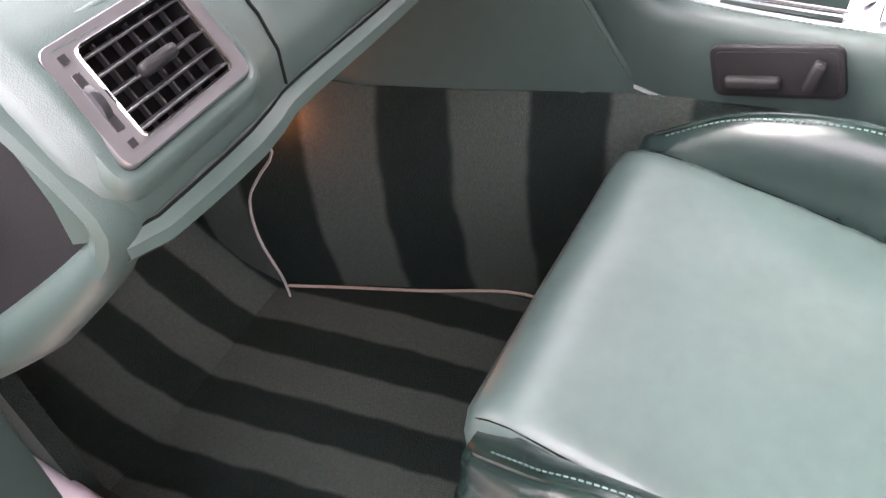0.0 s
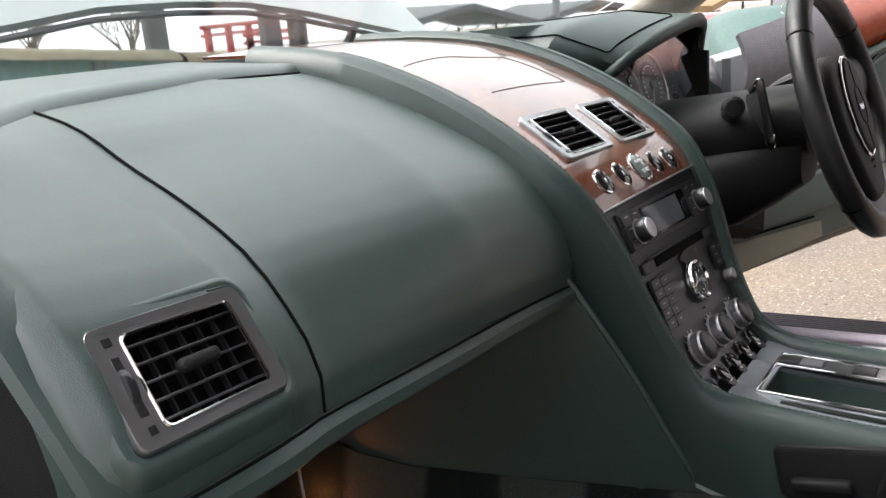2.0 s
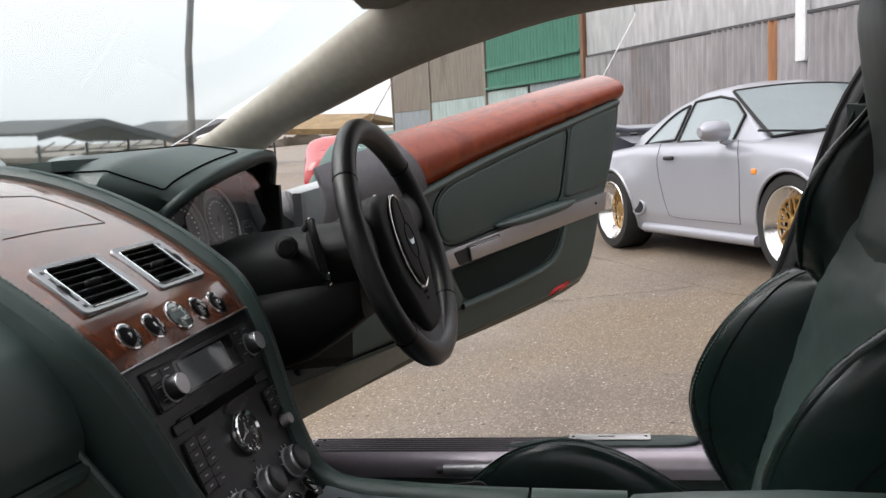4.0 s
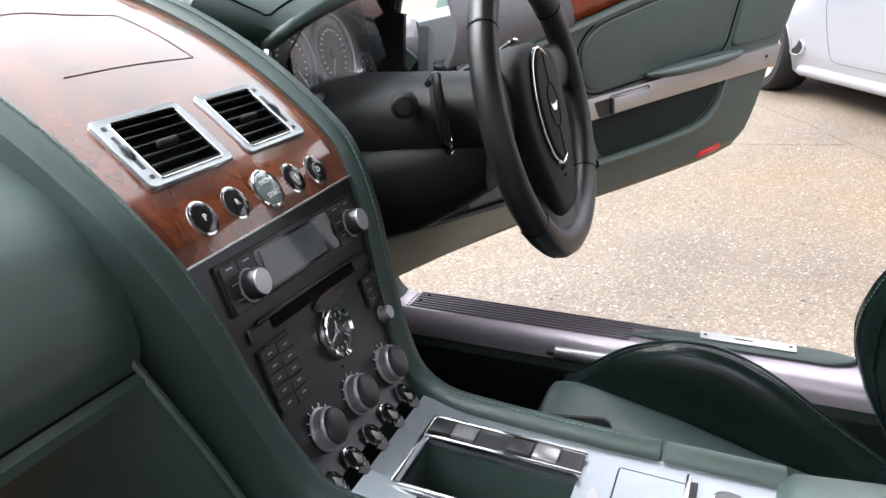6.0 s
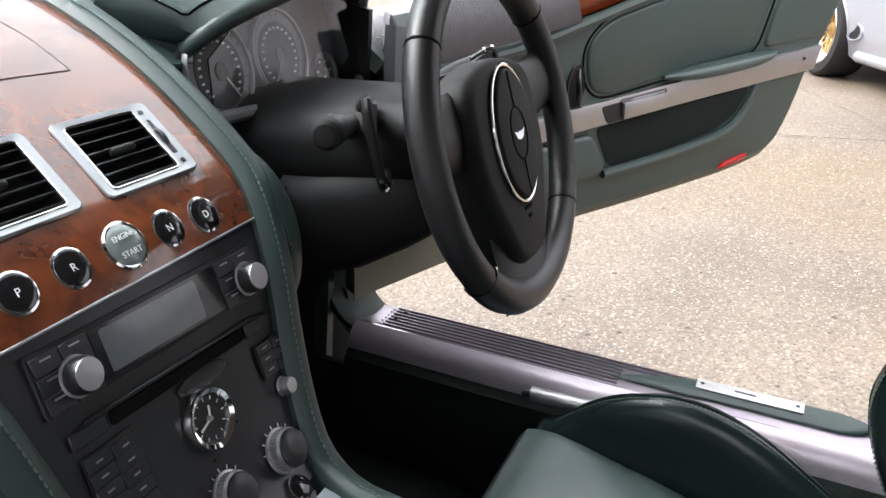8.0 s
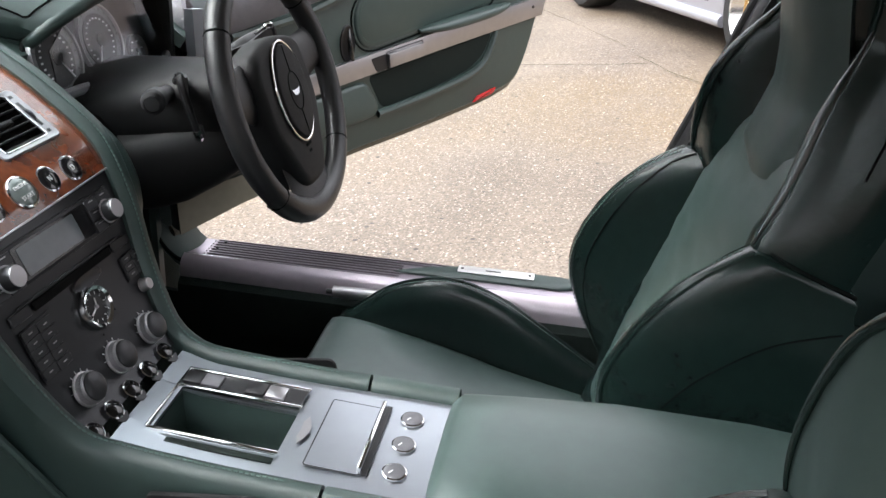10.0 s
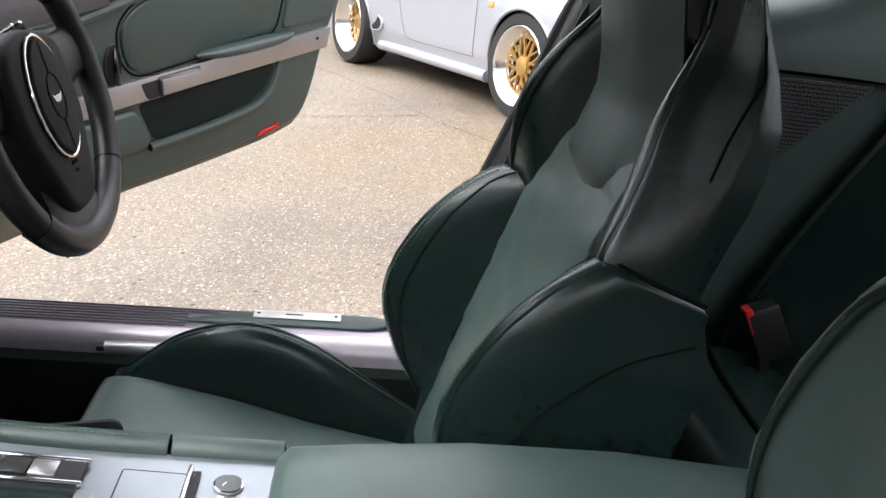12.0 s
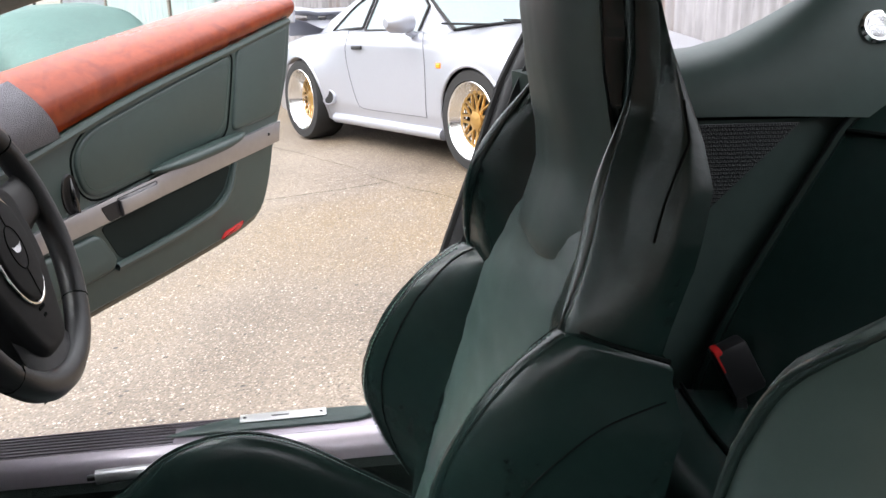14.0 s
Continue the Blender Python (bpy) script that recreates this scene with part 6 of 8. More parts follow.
        stern = [(0.775, 0.188), (0.83, 0.186), (0.90, 0.181), (0.96, 0.171), (1.00, 0.160), (1.05, 0.146), (1.10, 0.134), (1.16, 0.122), (1.21, 0.104), (1.235, 0.08)]
    else:
        edge_y = [tuple(q) for q in curve([(0.775, -0.185), (0.805, -0.176), (0.86, -0.176), (0.94, -0.180), (0.98, -0.186), (1.01, -0.212), (1.05, -0.243), (1.09, -0.252), (1.13, -0.250), (1.18, -0.248), (1.235, -0.252)], 40)]
        wide_pts = [(0.775, 0.207), (0.82, 0.214), (0.86, 0.211), (0.90, 0.194), (0.94, 0.168), (0.96, 0.149), (0.98, 0.124), (1.0, 0.108), (1.03, 0.103), (1.13, 0.103), (1.18, 0.101), (1.215, 0.095), (1.235, 0.08)]
        stern = [(0.775, 0.205), (0.92, 0.198), (0.94, 0.188), (0.96, 0.165), (0.98, 0.132), (1.00, 0.110), (1.05, 0.105), (1.16, 0.104), (1.21, 0.096), (1.235, 0.08)]
    wide = [tuple(q) for q in curve(wide_pts, 40)]
    rear = [(0.775, -0.264), (0.82, -0.280), (0.87, -0.303), (0.96, -0.326), (1.02, -0.318), (1.10, -0.296), (1.16, -0.280), (1.235, -0.265)]
    rows = []
    zz = np.linspace(0.775, 1.235, 44)
    full_y = [tuple(q) for q in curve([(0.775, -0.185), (0.805, -0.170), (0.86, -0.164), (0.91, -0.168), (0.95, -0.180), (0.99, -0.200), (1.02, -0.222), (1.05, -0.243), (1.09, -0.252), (1.13, -0.250), (1.18, -0.248), (1.235, -0.252)], 40)]

    def wing_half(z, edge):
        c, e, w, yb = prof_z(z, centre), prof_z(z, edge), prof_z(z, wide), prof_z(z, rear)
        hp = 0.085 / w if w > 0.1 else 0.8
        hp = min(hp, 0.82)
        gap = 0.013 * min(1, max(0, (z - 0.86) / 0.08))
        sec = [(0.0, c), (hp * 0.8, c), (hp, c - 0.3 * gap), (hp + 0.05 * (1 - hp), min(c, e) - gap), (hp + 0.35 * (1 - hp), (c + 2 * e) / 3 - gap * 0.6), (hp + 0.70 * (1 - hp), e - 0.004), (hp + 0.86 * (1 - hp), e), (hp + 0.95 * (1 - hp), e - 0.006), (1.0, e - 0.024)]
        sm = curve(sec, 30)
        front = [(w * u, y + crease(u, z, 0.8), z) for u, y in sm]
        y0 = sm[-1][1]
        wr = prof_z(z, stern)
        side = [(w + (wr - w) * min(1, t * 1.6) + 0.004 * math.sin(t * math.pi) + 0.5 * crease(t * 0.8, z * 0.4 + t * 0.2) * math.sin(t * math.pi), y0 * (1 - t) + yb * t, z - 0.22 * t * max(0, (0.86 - z) / 0.085) * 0.12) for t in np.linspace(0.12, 1, 12)]
        back = [(wr * q, yb - 0.022 * (1 - q * q), z) for q in (0.92, 0.6, 0.3, 0.0)]
        return front + side + back

    for z in zz:
        near_row = wing_half(z, edge_y)
        far_row = wing_half(z, full_y) if lean else near_row  # the outer wing keeps a fuller edge to fit the camera's view
        rows.append(far_row + [(-x, y, zv) for x, y, zv in near_row[-2:0:-1]])
    part("upper_back", grid(rows, loop=True, caps=True), hide_by_light, T, "winged green leather shoulders", space=sp, smooth=70)
    m_ = len(rows[0])
    for s in (-1, 1):
        welt = np.array([tuple(r[26] if s > 0 else r[m_ - 26]) for r in rows[0:29]])
        for _ in range(4):
            welt[1:-1] = (welt[:-2] + 2 * welt[1:-1] + welt[2:]) / 4
        welt = welt[2:27]
        part("wing_welt", tube([(x, y + 0.002, z) for x, y, z in welt], [0.0015 + (0.0065 if lean else 0.002) * math.sin(q / 24 * math.pi) for q in range(25)], 10), POLISHED if lean else LEATHER_SEAT, T, "polished wing edge", space=sp)
        fold = []
        for r in rows:
            z = r[0][2]
            r = r if s > 0 else [(-x, y, zv) for x, y, zv in [r[0]] + r[:0:-1]]
            if 0.90 < z < 1.06:
                want = float(np.interp(z, [0.90, 0.945, 0.985, 1.012, 1.06], [-0.262, -0.276, -0.292, -0.303, -0.300]))
                fold.append((s * (float(np.interp(-want, [-p[1] for p in r[30:42]], [p[0] for p in r[30:42]])) - 0.0004), want, z))
        part("shoulder_seam", tube(curve(fold, 24), 0.0016, 6), SEAM, T, space=sp)
    # raised headrest pad; lighter LEATHER puts its reflected light into the colour
    rows = []
    for z in np.r_[0.868, 0.874, 0.884, np.linspace(0.90, 1.20, 18), 1.215, 1.224]:
        c = prof_z(z, centre) + 0.004
        w = 0.083 - 0.006 * max(0, (0.90 - z) / 0.032) ** 2 - 0.02 * max(0, (z - 1.16) / 0.07) ** 2
        lift = 0.008 * min(1, max(0.05, (z - 0.862) / 0.012), max(0.05, (1.228 - z) / 0.03))
        rows.append([(w * u, c + lift * (1 - abs(u) ** 6) - 0.012 * abs(u) ** 8 + 0.3 * crease(u, z) - 0.8 * lean * w * u - (0.014 * u * u if lean and u < 0 else 0.0), z - 0.012 * (1 - u) * max(0, (0.95 - z) / 0.08)) for u in np.linspace(-1, 1, 21)])
    part("headrest_pad", sheet(rows, 0.02), LEATHER, T, "smooth raised headrest pad", space=sp, smooth=70)
    # centre panel of the back
    rows = []
    for z in np.linspace(0.40, 0.905, 46):
        c, w = prof_z(z, centre) + 0.004, prof_z(z, [(0.4, 0.088), (0.62, 0.112), (0.76, 0.126), (0.82, 0.122), (0.87, 0.098), (0.905, 0.072)])
        rows.append([(w * u, c + 0.005 * (1 - u * u) - 0.004 * abs(u) ** 8 + crease(u * 0.15, z, 1.6), z) for u in np.linspace(-1, 1, 17)])
    part("back_panel", sheet(rows, 0.012), PANEL, T, "creased centre panel", space=sp, smooth=70)
    for s in (-1, 1):
        part("panel_seam", tube([(r[0][0] * -s, r[0][1] + 0.002, r[0][2]) for r in rows[2:38]], 0.0022, 6), SEAM, T, space=sp)
    return T


seat(0.474, 0.0, 0.0, (0.444, 0.150, 0.450, 0.416), "bucket_seat", "dark green leather winged sports seat beside the open door", 0.15)
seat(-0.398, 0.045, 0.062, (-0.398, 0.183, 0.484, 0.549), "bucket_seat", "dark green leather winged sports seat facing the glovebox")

HB = thing("handbrake", "polished handbrake lever between seat and sill", "handbrake", car((0.65, 0.4, 0.40)))
part("lever", tube([(0.645, 0.452, 0.431), (0.648, 0.40, 0.435), (0.651, 0.345, 0.438), (0.656, 0.22, 0.436)], 0.0115, 14), SILVER, HB, "satin silver lever", space=car)
part("release_button", tube([(0.644, 0.466, 0.430), (0.645, 0.450, 0.431)], 0.0050, 12), DARK, HB, space=car)
part("lever_root", rbox(0.03, 0.14, 0.05, pose(0.655, 0.18, 0.40), 0.01), DARK, HB, space=car)
part("collar", tube([(0.6506, 0.352, 0.4378), (0.6515, 0.342, 0.438)], 0.0128, 14), CHROME, HB, space=car)

# ---------------------------------------------------------------- rear seats
for s in (1, -1):
    RS = thing("rear_bucket_chair", "small green leather rear bucket seat", "car seat", car((s * 0.34, -0.6, 0.45)), "rear seats")
    rows = []
    for y, z, w in ((-0.345, 0.46, 0.235), (-0.355, 0.545, 0.24), (-0.375, 0.575, 0.245), (-0.43, 0.582, 0.25), (-0.55, 0.57, 0.25), (-0.70, 0.55, 0.25), (-0.74, 0.53, 0.24)):
        rows.append([(s * 0.34 + w * u, y, z + 0.03 * abs(u) ** 3 - 0.10 * (abs(u) > 0.99)) for u in np.linspace(-1, 1, 15)])
    part("cushion", sheet(rows, -0.06), LEATHER_SEAT, RS, space=car, smooth=60)
    part("cushion_seam", tube([(s * 0.34 + 0.24 * u, -0.44, 0.585 + 0.03 * abs(u) ** 3) for u in np.linspace(-0.9, 0.9, 12)], 0.003, 6), SEAM, RS, space=car)
    zs = np.r_[np.linspace(0.50, 0.97, 14), 0.985, 1.01, 1.04, 1.07]
    rows = []
    for z in zs:
        yo = float(np.interp(z, [0.50, 0.62, 0.744, 0.86, 0.979, 1.043, 1.08], [-0.46, -0.485, -0.535, -0.595, -0.660, -0.730, -0.79]))
        yi = float(np.interp(z, [0.50, 0.75, 0.95, 1.0, 1.08], [-0.70, -0.76, -0.80, -0.83, -0.90]))
        rows.append([(s * (0.583 - 0.50 * u), yo + (yi - yo) * (1 - (1 - u) ** 2.2), z - 0.02 * u * max(0, z - 0.9) * 4) for u in np.linspace(0, 1, 18)])
    part("backrest", sheet(rows, 0.05 * s), LEATHER_SEAT, RS, "wrap-round leather rear backrest", space=car, smooth=60)
    part("edge_welt", tube([(x, y + 0.003, z) for x, y, z in (r[0] for r in rows)], 0.008, 8), LEATHER_SEAT, RS, space=car)
    part("edge_seam", tube([(x - s * 0.004, y + 0.012, z) for x, y, z in (r[0] for r in rows)], 0.003, 6), SEAM, RS, space=car)
    part("headroll_seam", tube([(x, y + 0.004, z) for x, y, z in rows[13]], 0.004, 6), SEAM, RS, space=car)
    part("back_seam", tube([(r[7][0], r[7][1] + 0.003, r[7][2]) for r in rows[:14]], 0.003, 6), SEAM, RS, space=car)
    part("cushion_front", rbox(0.46, 0.02, 0.30, pose(s * 0.34, -0.37, 0.40), 0.008), LEATHER_SEAT, RS, space=car)
GR = thing("speaker_grille", "fine black speaker mesh in the rear side trim", "speaker", car((0.58, -0.5, 0.9)))
GRM = mat("black_speaker_mesh", (0.035, 0.038, 0.04), 0.55, grain=1.0, grain_scale=500)
part("mesh_panel", prism([(-0.44, 0.982), (-0.592, 0.982), (-0.486, 0.875), (-0.44, 0.83)], 0.004, axes((0.582, 0, 0), (0, 1, 0), (0, 0, 1)) @ pose(0, 0, -0.002)), GRM, GR, space=car)
for k in range(24):
    zl = 0.978 - k * 0.0055
    yl = float(np.interp(zl, [0.83, 0.875, 0.982], [-0.445, -0.484, -0.588]))
    part("mesh_rib", rbox(0.0016, abs(yl) - 0.442, 0.0014, pose(0.5795, (yl - 0.442) / 2, zl), 0), CHARCOAL, GR, space=car)
BK = thing("seat_belt_buckle", "black seat belt buckle with red release", "seat belt", car((0.52, -0.5, 0.58)))
part("buckle_body", rbox(0.030, 0.050, 0.085, pose(0.525, -0.505, 0.645, -28), 0.008, 2), DARK, BK, space=car)
part("release", rbox(0.022, 0.012, 0.040, pose(0.522, -0.478, 0.660, -28), 0.003, 2), RED, BK, "red release", space=car)
part("stalk", tube([(0.525, -0.52, 0.56), (0.525, -0.507, 0.62)], 0.010, 8), DARK, BK, space=car)
BELT = thing("seat_belt", "black seat belt webbing on the door pillar", "seat belt", car((0.70, -0.2, 0.9)))
post = curve([(0.735, -0.045, 0.45), (0.735, -0.085, 0.56), (0.73, -0.165, 0.79), (0.725, -0.21, 0.92), (0.715, -0.245, 1.03), (0.70, -0.29, 1.12), (0.68, -0.34, 1.21)], 20)
part("pillar_cover", tube(post, 0.028, 12), DARK, BELT, "black door pillar cover", space=car)
part("pillar_seal", tube([(x + 0.01, y + 0.030, z) for x, y, z in post], 0.008, 8), RUBBER, BELT, "rubber door seal", space=car)
part("webbing", sheet([[(x - 0.036, y + a, z) for a in (-0.022, 0.022)] for x, y, z in post[4:]], 0.002), DARK, BELT, space=car)

# ---------------------------------------------------------------- open driver's door
DOOR = thing("driver_door", "wide open car door, green leather with walnut rail", "car door", (0.80, 0.81, 0.5))
DM = axes((0.80, 0.812, 0), (0.88, -0.475, 0), (0, 0, 1))  # local x along the door, y up, z into the cabin


def dsp(p):
    return DM @ Vector(p)


edge_pts = curve([(-0.14, 0.478), (-0.02, 0.50), (0.15, 0.527), (0.32, 0.55), (0.50, 0.567), (0.70, 0.590), (0.80, 0.608), (0.862, 0.632), (0.902, 0.705), (0.930, 0.79), (0.975, 0.88), (1.01, 0.97), (1.032, 1.060), (1.040, 1.100)], 44)
top_pts = curve([(1.040, 1.105), (0.85, 1.076), (0.6, 1.036), (0.4, 1.003), (0.2, 0.968), (-0.02, 0.935), (-0.14, 0.918)], 20)
outline = [tuple(p) for p in edge_pts] + [tuple(p) for p in top_pts]
part("door_skin", prism(outline, 0.07, pose(0, 0, -0.09), 0.006, 2), BONNET, DOOR, space=dsp)
# trim card, set back as a dished sheet between the walnut rail and the lower edge
low = edge_pts[:34]
part("trim_card", prism([(x * 0.992, z + 0.006) for x, z in edge_pts[:41]] + [(1.025, 1.085), (0.85, 1.05), (0.6, 0.995), (0.29, 0.915), (0.15, 0.88), (-0.14, 0.845)], 0.03, pose(0, 0, -0.02), 0.008, 3), LEATHER, DOOR, "green leather door trim", space=dsp)
part("lower_edge", tube([(x, z - 0.004, -0.02) for x, z in edge_pts[:36]], 0.012, 8), OLIVE, DOOR, "olive lower door edge", space=dsp)
wood_top = curve([(0.190, 1.012), (0.44, 1.055), (0.75, 1.106), (1.042, 1.150)], 24)
wood_bot = curve([(0.277, 0.921), (0.44, 0.966), (0.61, 1.007), (0.80, 1.048), (1.026, 1.098)], 24)
RAIL = curve([(0.0, -0.075), (0.09, -0.052), (0.20, -0.030), (0.34, -0.011), (0.48, 0.002), (0.62, 0.007), (0.80, 0.004), (1.0, -0.006)], 18)  # share of its height, depth
rows = [[(a[0] * (1 - t) + b[0] * t, a[1] * (1 - t) + b[1] * t, d) for t, d in RAIL] for a, b in zip(wood_top, wood_bot)]
rail_rows = rows
part("walnut_rail", sheet(rows, -0.012), DOORWOOD, DOOR, "polished walnut door rail", space=dsp)
part("window_seal", tube([(p[0], p[1] + 0.002, -0.079) for p in wood_top], 0.004, 8), CHROME, DOOR, space=dsp)
# mesh covered front pod of the door
rows = [[(-0.02 + (0.207 + 0.088 * t) * u, 0.975 + 0.044 * u - (0.115 - 0.014 * u) * t, 0.0 + 0.035 * math.sin(math.pi * (0.1 + 0.8 * t))) for t in np.linspace(0, 1, 10)] for u in np.linspace(0, 1, 12)]
part("mesh_pod", sheet(rows, -0.012), MESH, DOOR, "grey mesh-covered speaker pod", space=dsp)
part("trim_roll", tube(curve([(0.0, 0.850, 0.016), (0.15, 0.872, 0.018), (0.28, 0.906, 0.016), (0.44, 0.952, 0.014), (0.61, 0.993, 0.013), (0.80, 1.034, 0.012), (1.01, 1.082, 0.010)], 30), 0.0095, 8), LEATHER, DOOR, space=dsp)
win = part("door_window", prism(soft_outline([(0.16, 1.005), (1.066, 1.145), (1.255, 1.345), (1.22, 1.40), (0.95, 1.43), (0.60, 1.38), (0.34, 1.22)], 0.03), 0.004, pose(0, 0, -0.084)), GLASS, DOOR, "raised frameless door glass", space=dsp)
win.visible_shadow = False
part("glass_edge", tube([(1.062, 1.142, -0.082), (1.245, 1.335, -0.082)], 0.0022, 6), WHITE, DOOR, "bright ground glass edge", space=dsp)
# upper inset pad
pad = soft_outline([(0.300, 0.868), (0.345, 0.912), (0.56, 0.968), (0.785, 1.022), (0.766, 0.940), (0.738, 0.842), (0.50, 0.803), (0.345, 0.778), (0.312, 0.802)], 0.034)
part("inset_pad", prism(pad, 0.007, pose(0, 0, 0.008), 0.006, 3), LEATHER, DOOR, "padded green leather inset", space=dsp)
part("inset_stitching", stitches([(x, y, 0.0155) for x, y in soft_outline([(0.312, 0.866), (0.352, 0.902), (0.56, 0.956), (0.772, 1.008), (0.754, 0.938), (0.728, 0.854), (0.50, 0.815), (0.352, 0.792), (0.322, 0.808)], 0.032)], 0.006, 0.0007), STITCH, DOOR, space=dsp)
part("inset_seam", tube([(x, y, 0.0105) for x, y in soft_outline([(0.293, 0.869), (0.342, 0.919), (0.56, 0.975), (0.793, 1.030), (0.773, 0.940), (0.745, 0.835), (0.50, 0.796), (0.341, 0.771), (0.305, 0.80)], 0.034)], 0.0022, 5, loop=True), SEAM, DOOR, space=dsp)
part("corner_pad", prism(soft_outline([(0.805, 1.030), (1.005, 1.074), (0.975, 0.955), (0.945, 0.862), (0.762, 0.842)], 0.02), 0.006, pose(0, 0, 0.010), 0.007, 3), LEATHER, DOOR, space=dsp)
# silver strip, pull, armrest, pocket
ms_ = [(0.10, 0.690), (0.265, 0.714), (0.50, 0.744), (0.928, 0.793), (0.940, 0.843), (0.50, 0.789), (0.25, 0.757), (0.10, 0.733)]
part("silver_strip", prism(ms_, 0.010, pose(0, 0, 0.010), 0.002, 2), SILVER, DOOR, "brushed silver strip", space=dsp)
part("pull_plate", prism(soft_outline([(0.362, 0.728), (0.42, 0.736), (0.42, 0.770), (0.345, 0.760)], 0.006), 0.003, pose(0, 0, 0.0185)), DARK, DOOR, "flat dark plate beside the door pull", space=dsp)
part("door_pull", rbox(0.106, 0.031, 0.010, pose(0.4455, 0.7565, 0.0245, 0, 0, 7.0), 0.002, 2), SILVER, DOOR, "silver door pull", space=dsp)
part("pull_gap", tube([(x, y, 0.0205) for x, y in soft_outline([(0.391, 0.732), (0.5015, 0.7455), (0.500, 0.7825), (0.389, 0.769)], 0.003)], 0.0013, 4, loop=True), DARK, DOOR, space=dsp)
part("strip_screw", lathe([(0.004, 0), (0.003, 0.002)], pose(0.888, 0.817, 0.020), 12), DARK, DOOR, space=dsp)
rows = []
for t in np.linspace(0, 1, 22):
    f = max(0.06, (1 - abs(2 * t - 1) ** 2.6)) ** 0.5
    x, y = 0.492 + 0.305 * t, 0.803 + 0.032 * t
    rows.append([(x, y + 0.013 * f * math.sin(a), 0.012 + 0.020 * f + 0.022 * f * math.copysign(abs(math.cos(a)) ** 0.7, math.cos(a))) for a in np.linspace(0, 2 * math.pi, 18, endpoint=False)])
part("elbow_rest", grid(rows, loop=True, caps=True), LEATHER, DOOR, "small leather elbow rest", space=dsp)
part("rest_stitching", stitches([tuple(V(r[3]) + V((0, 0.0012, 0.0006))) for r in rows[2:-2]], 0.006, 0.0007), STITCH, DOOR, space=dsp)
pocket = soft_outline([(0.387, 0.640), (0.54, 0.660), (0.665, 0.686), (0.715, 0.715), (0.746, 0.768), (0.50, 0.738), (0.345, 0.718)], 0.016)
# flat sheet; the pocket's inner shade is put into its dark colour
part("map_pocket", prism(pocket, 0.002, pose(0, 0, 0.0095)), DARK_GREEN, DOOR, "flat dark green sheet for the shaded door pocket", space=dsp)
lipc = curve([(0.37, 0.630, 0.016), (0.45, 0.640, 0.018), (0.56, 0.655, 0.018), (0.675, 0.677, 0.017), (0.730, 0.710, 0.014), (0.762, 0.770, 0.010)], 24)
part("pocket_lip", tube(lipc, 0.009, 8), LEATHER, DOOR, space=dsp)
part("pocket_front", prism(soft_outline([(-0.10, 0.572), (0.10, 0.592), (0.36, 0.626), (0.375, 0.645), (0.335, 0.712), (0.10, 0.682), (-0.10, 0.66)], 0.02), 0.014, pose(0, 0, 0.008), 0.010, 3), LEATHER, DOOR, space=dsp)
part("olive_return", sheet([[(u, 0.503 + 0.085 * (u + 0.02) / 0.42 + 0.06 * t * max(0, 1 - u / 0.45), 0.012 - 0.004 * t) for t in (0, 0.5, 1)] for u in np.linspace(-0.14, 0.20, 8)], 0.004), OLIVE, DOOR, "olive lower door return", space=dsp)
part("lower_line", tube(curve([(0.0, 0.575, 0.012), (0.1, 0.585, 0.012), (0.18, 0.592, 0.012)], 8), 0.0022, 5), SEAM, DOOR, space=dsp)
part("lock_lever", tube(curve([(0.296, 0.765, 0.018), (0.284, 0.785, 0.026), (0.279, 0.808, 0.028), (0.286, 0.832, 0.018)], 10), [0.004, 0.005, 0.006, 0.006, 0.006, 0.005, 0.005, 0.004, 0.003, 0.002], 10), BLACK_GLASS, DOOR, "gloss black door release", space=dsp)
part("lever_cup", lathe([(0.030, 0), (0.028, 0.003), (0.02, 0.0)], pose(0.287, 0.800, 0.010) @ Matrix.Diagonal((0.7, 1.35, 1, 1)), 24), DARK, DOOR, space=dsp)
part("safety_reflector", prism(soft_outline([(0.690, 0.599), (0.760, 0.610), (0.774, 0.625), (0.706, 0.613)], 0.004), 0.006, pose(0, 0, 0.010), 0.002, 2), RED, DOOR, "red safety reflector", space=dsp)

# ---------------------------------------------------------------- footwell odds and ends
CAB = thing("loose_cable", "thin pale grey cable hanging in the passenger footwell", "cable", car((-0.3, 0.97, 0.22)))
part("wire", tube(curve([(-0.335, 0.93, 0.80), (-0.355, 0.89, 0.64), (-0.36, 0.877, 0.544), (-0.36, 0.87, 0.51), (-0.36, 0.909, 0.461), (-0.36, 0.942, 0.411), (-0.36, 0.948, 0.344), (-0.352, 0.935, 0.27), (-0.345, 0.94, 0.225)], 36), 0.0020, 6), mat("grey_cable", (0.35, 0.33, 0.31), 0.5), CAB, space=car)
EDG = thing("carpet_binding", "pale piped edge where carpet meets tunnel", "carpet trim", car((-0.2, 0.8, 0.2)))
part("piping", tube(curve([(-0.328, 0.958, 0.222), (-0.291, 0.876, 0.222), (-0.242, 0.763, 0.222), (-0.181, 0.633, 0.220), (-0.172, 0.5, 0.212)], 20), 0.0022, 6), mat("pale_piping", (0.27, 0.22, 0.18), 0.6), EDG, space=car)
FL = thing("footwell_lamp", "small amber footwell lamp under the dash", "lamp", car((-0.33, 0.86, 0.66)))
part("lamp_body", rbox(0.03, 0.014, 0.008, pose(-0.36, 0.98, 0.66), 0.003), AMBER, FL, space=car)
foot = new("footwell_light", bpy.data.lights.new("footwell_light", "POINT"))
foot.data.energy, foot.data.color, foot.data.shadow_soft_size = 0.06, (1.0, 0.28, 0.08), 0.02
foot.location = car((-0.315, 0.90, 0.515))

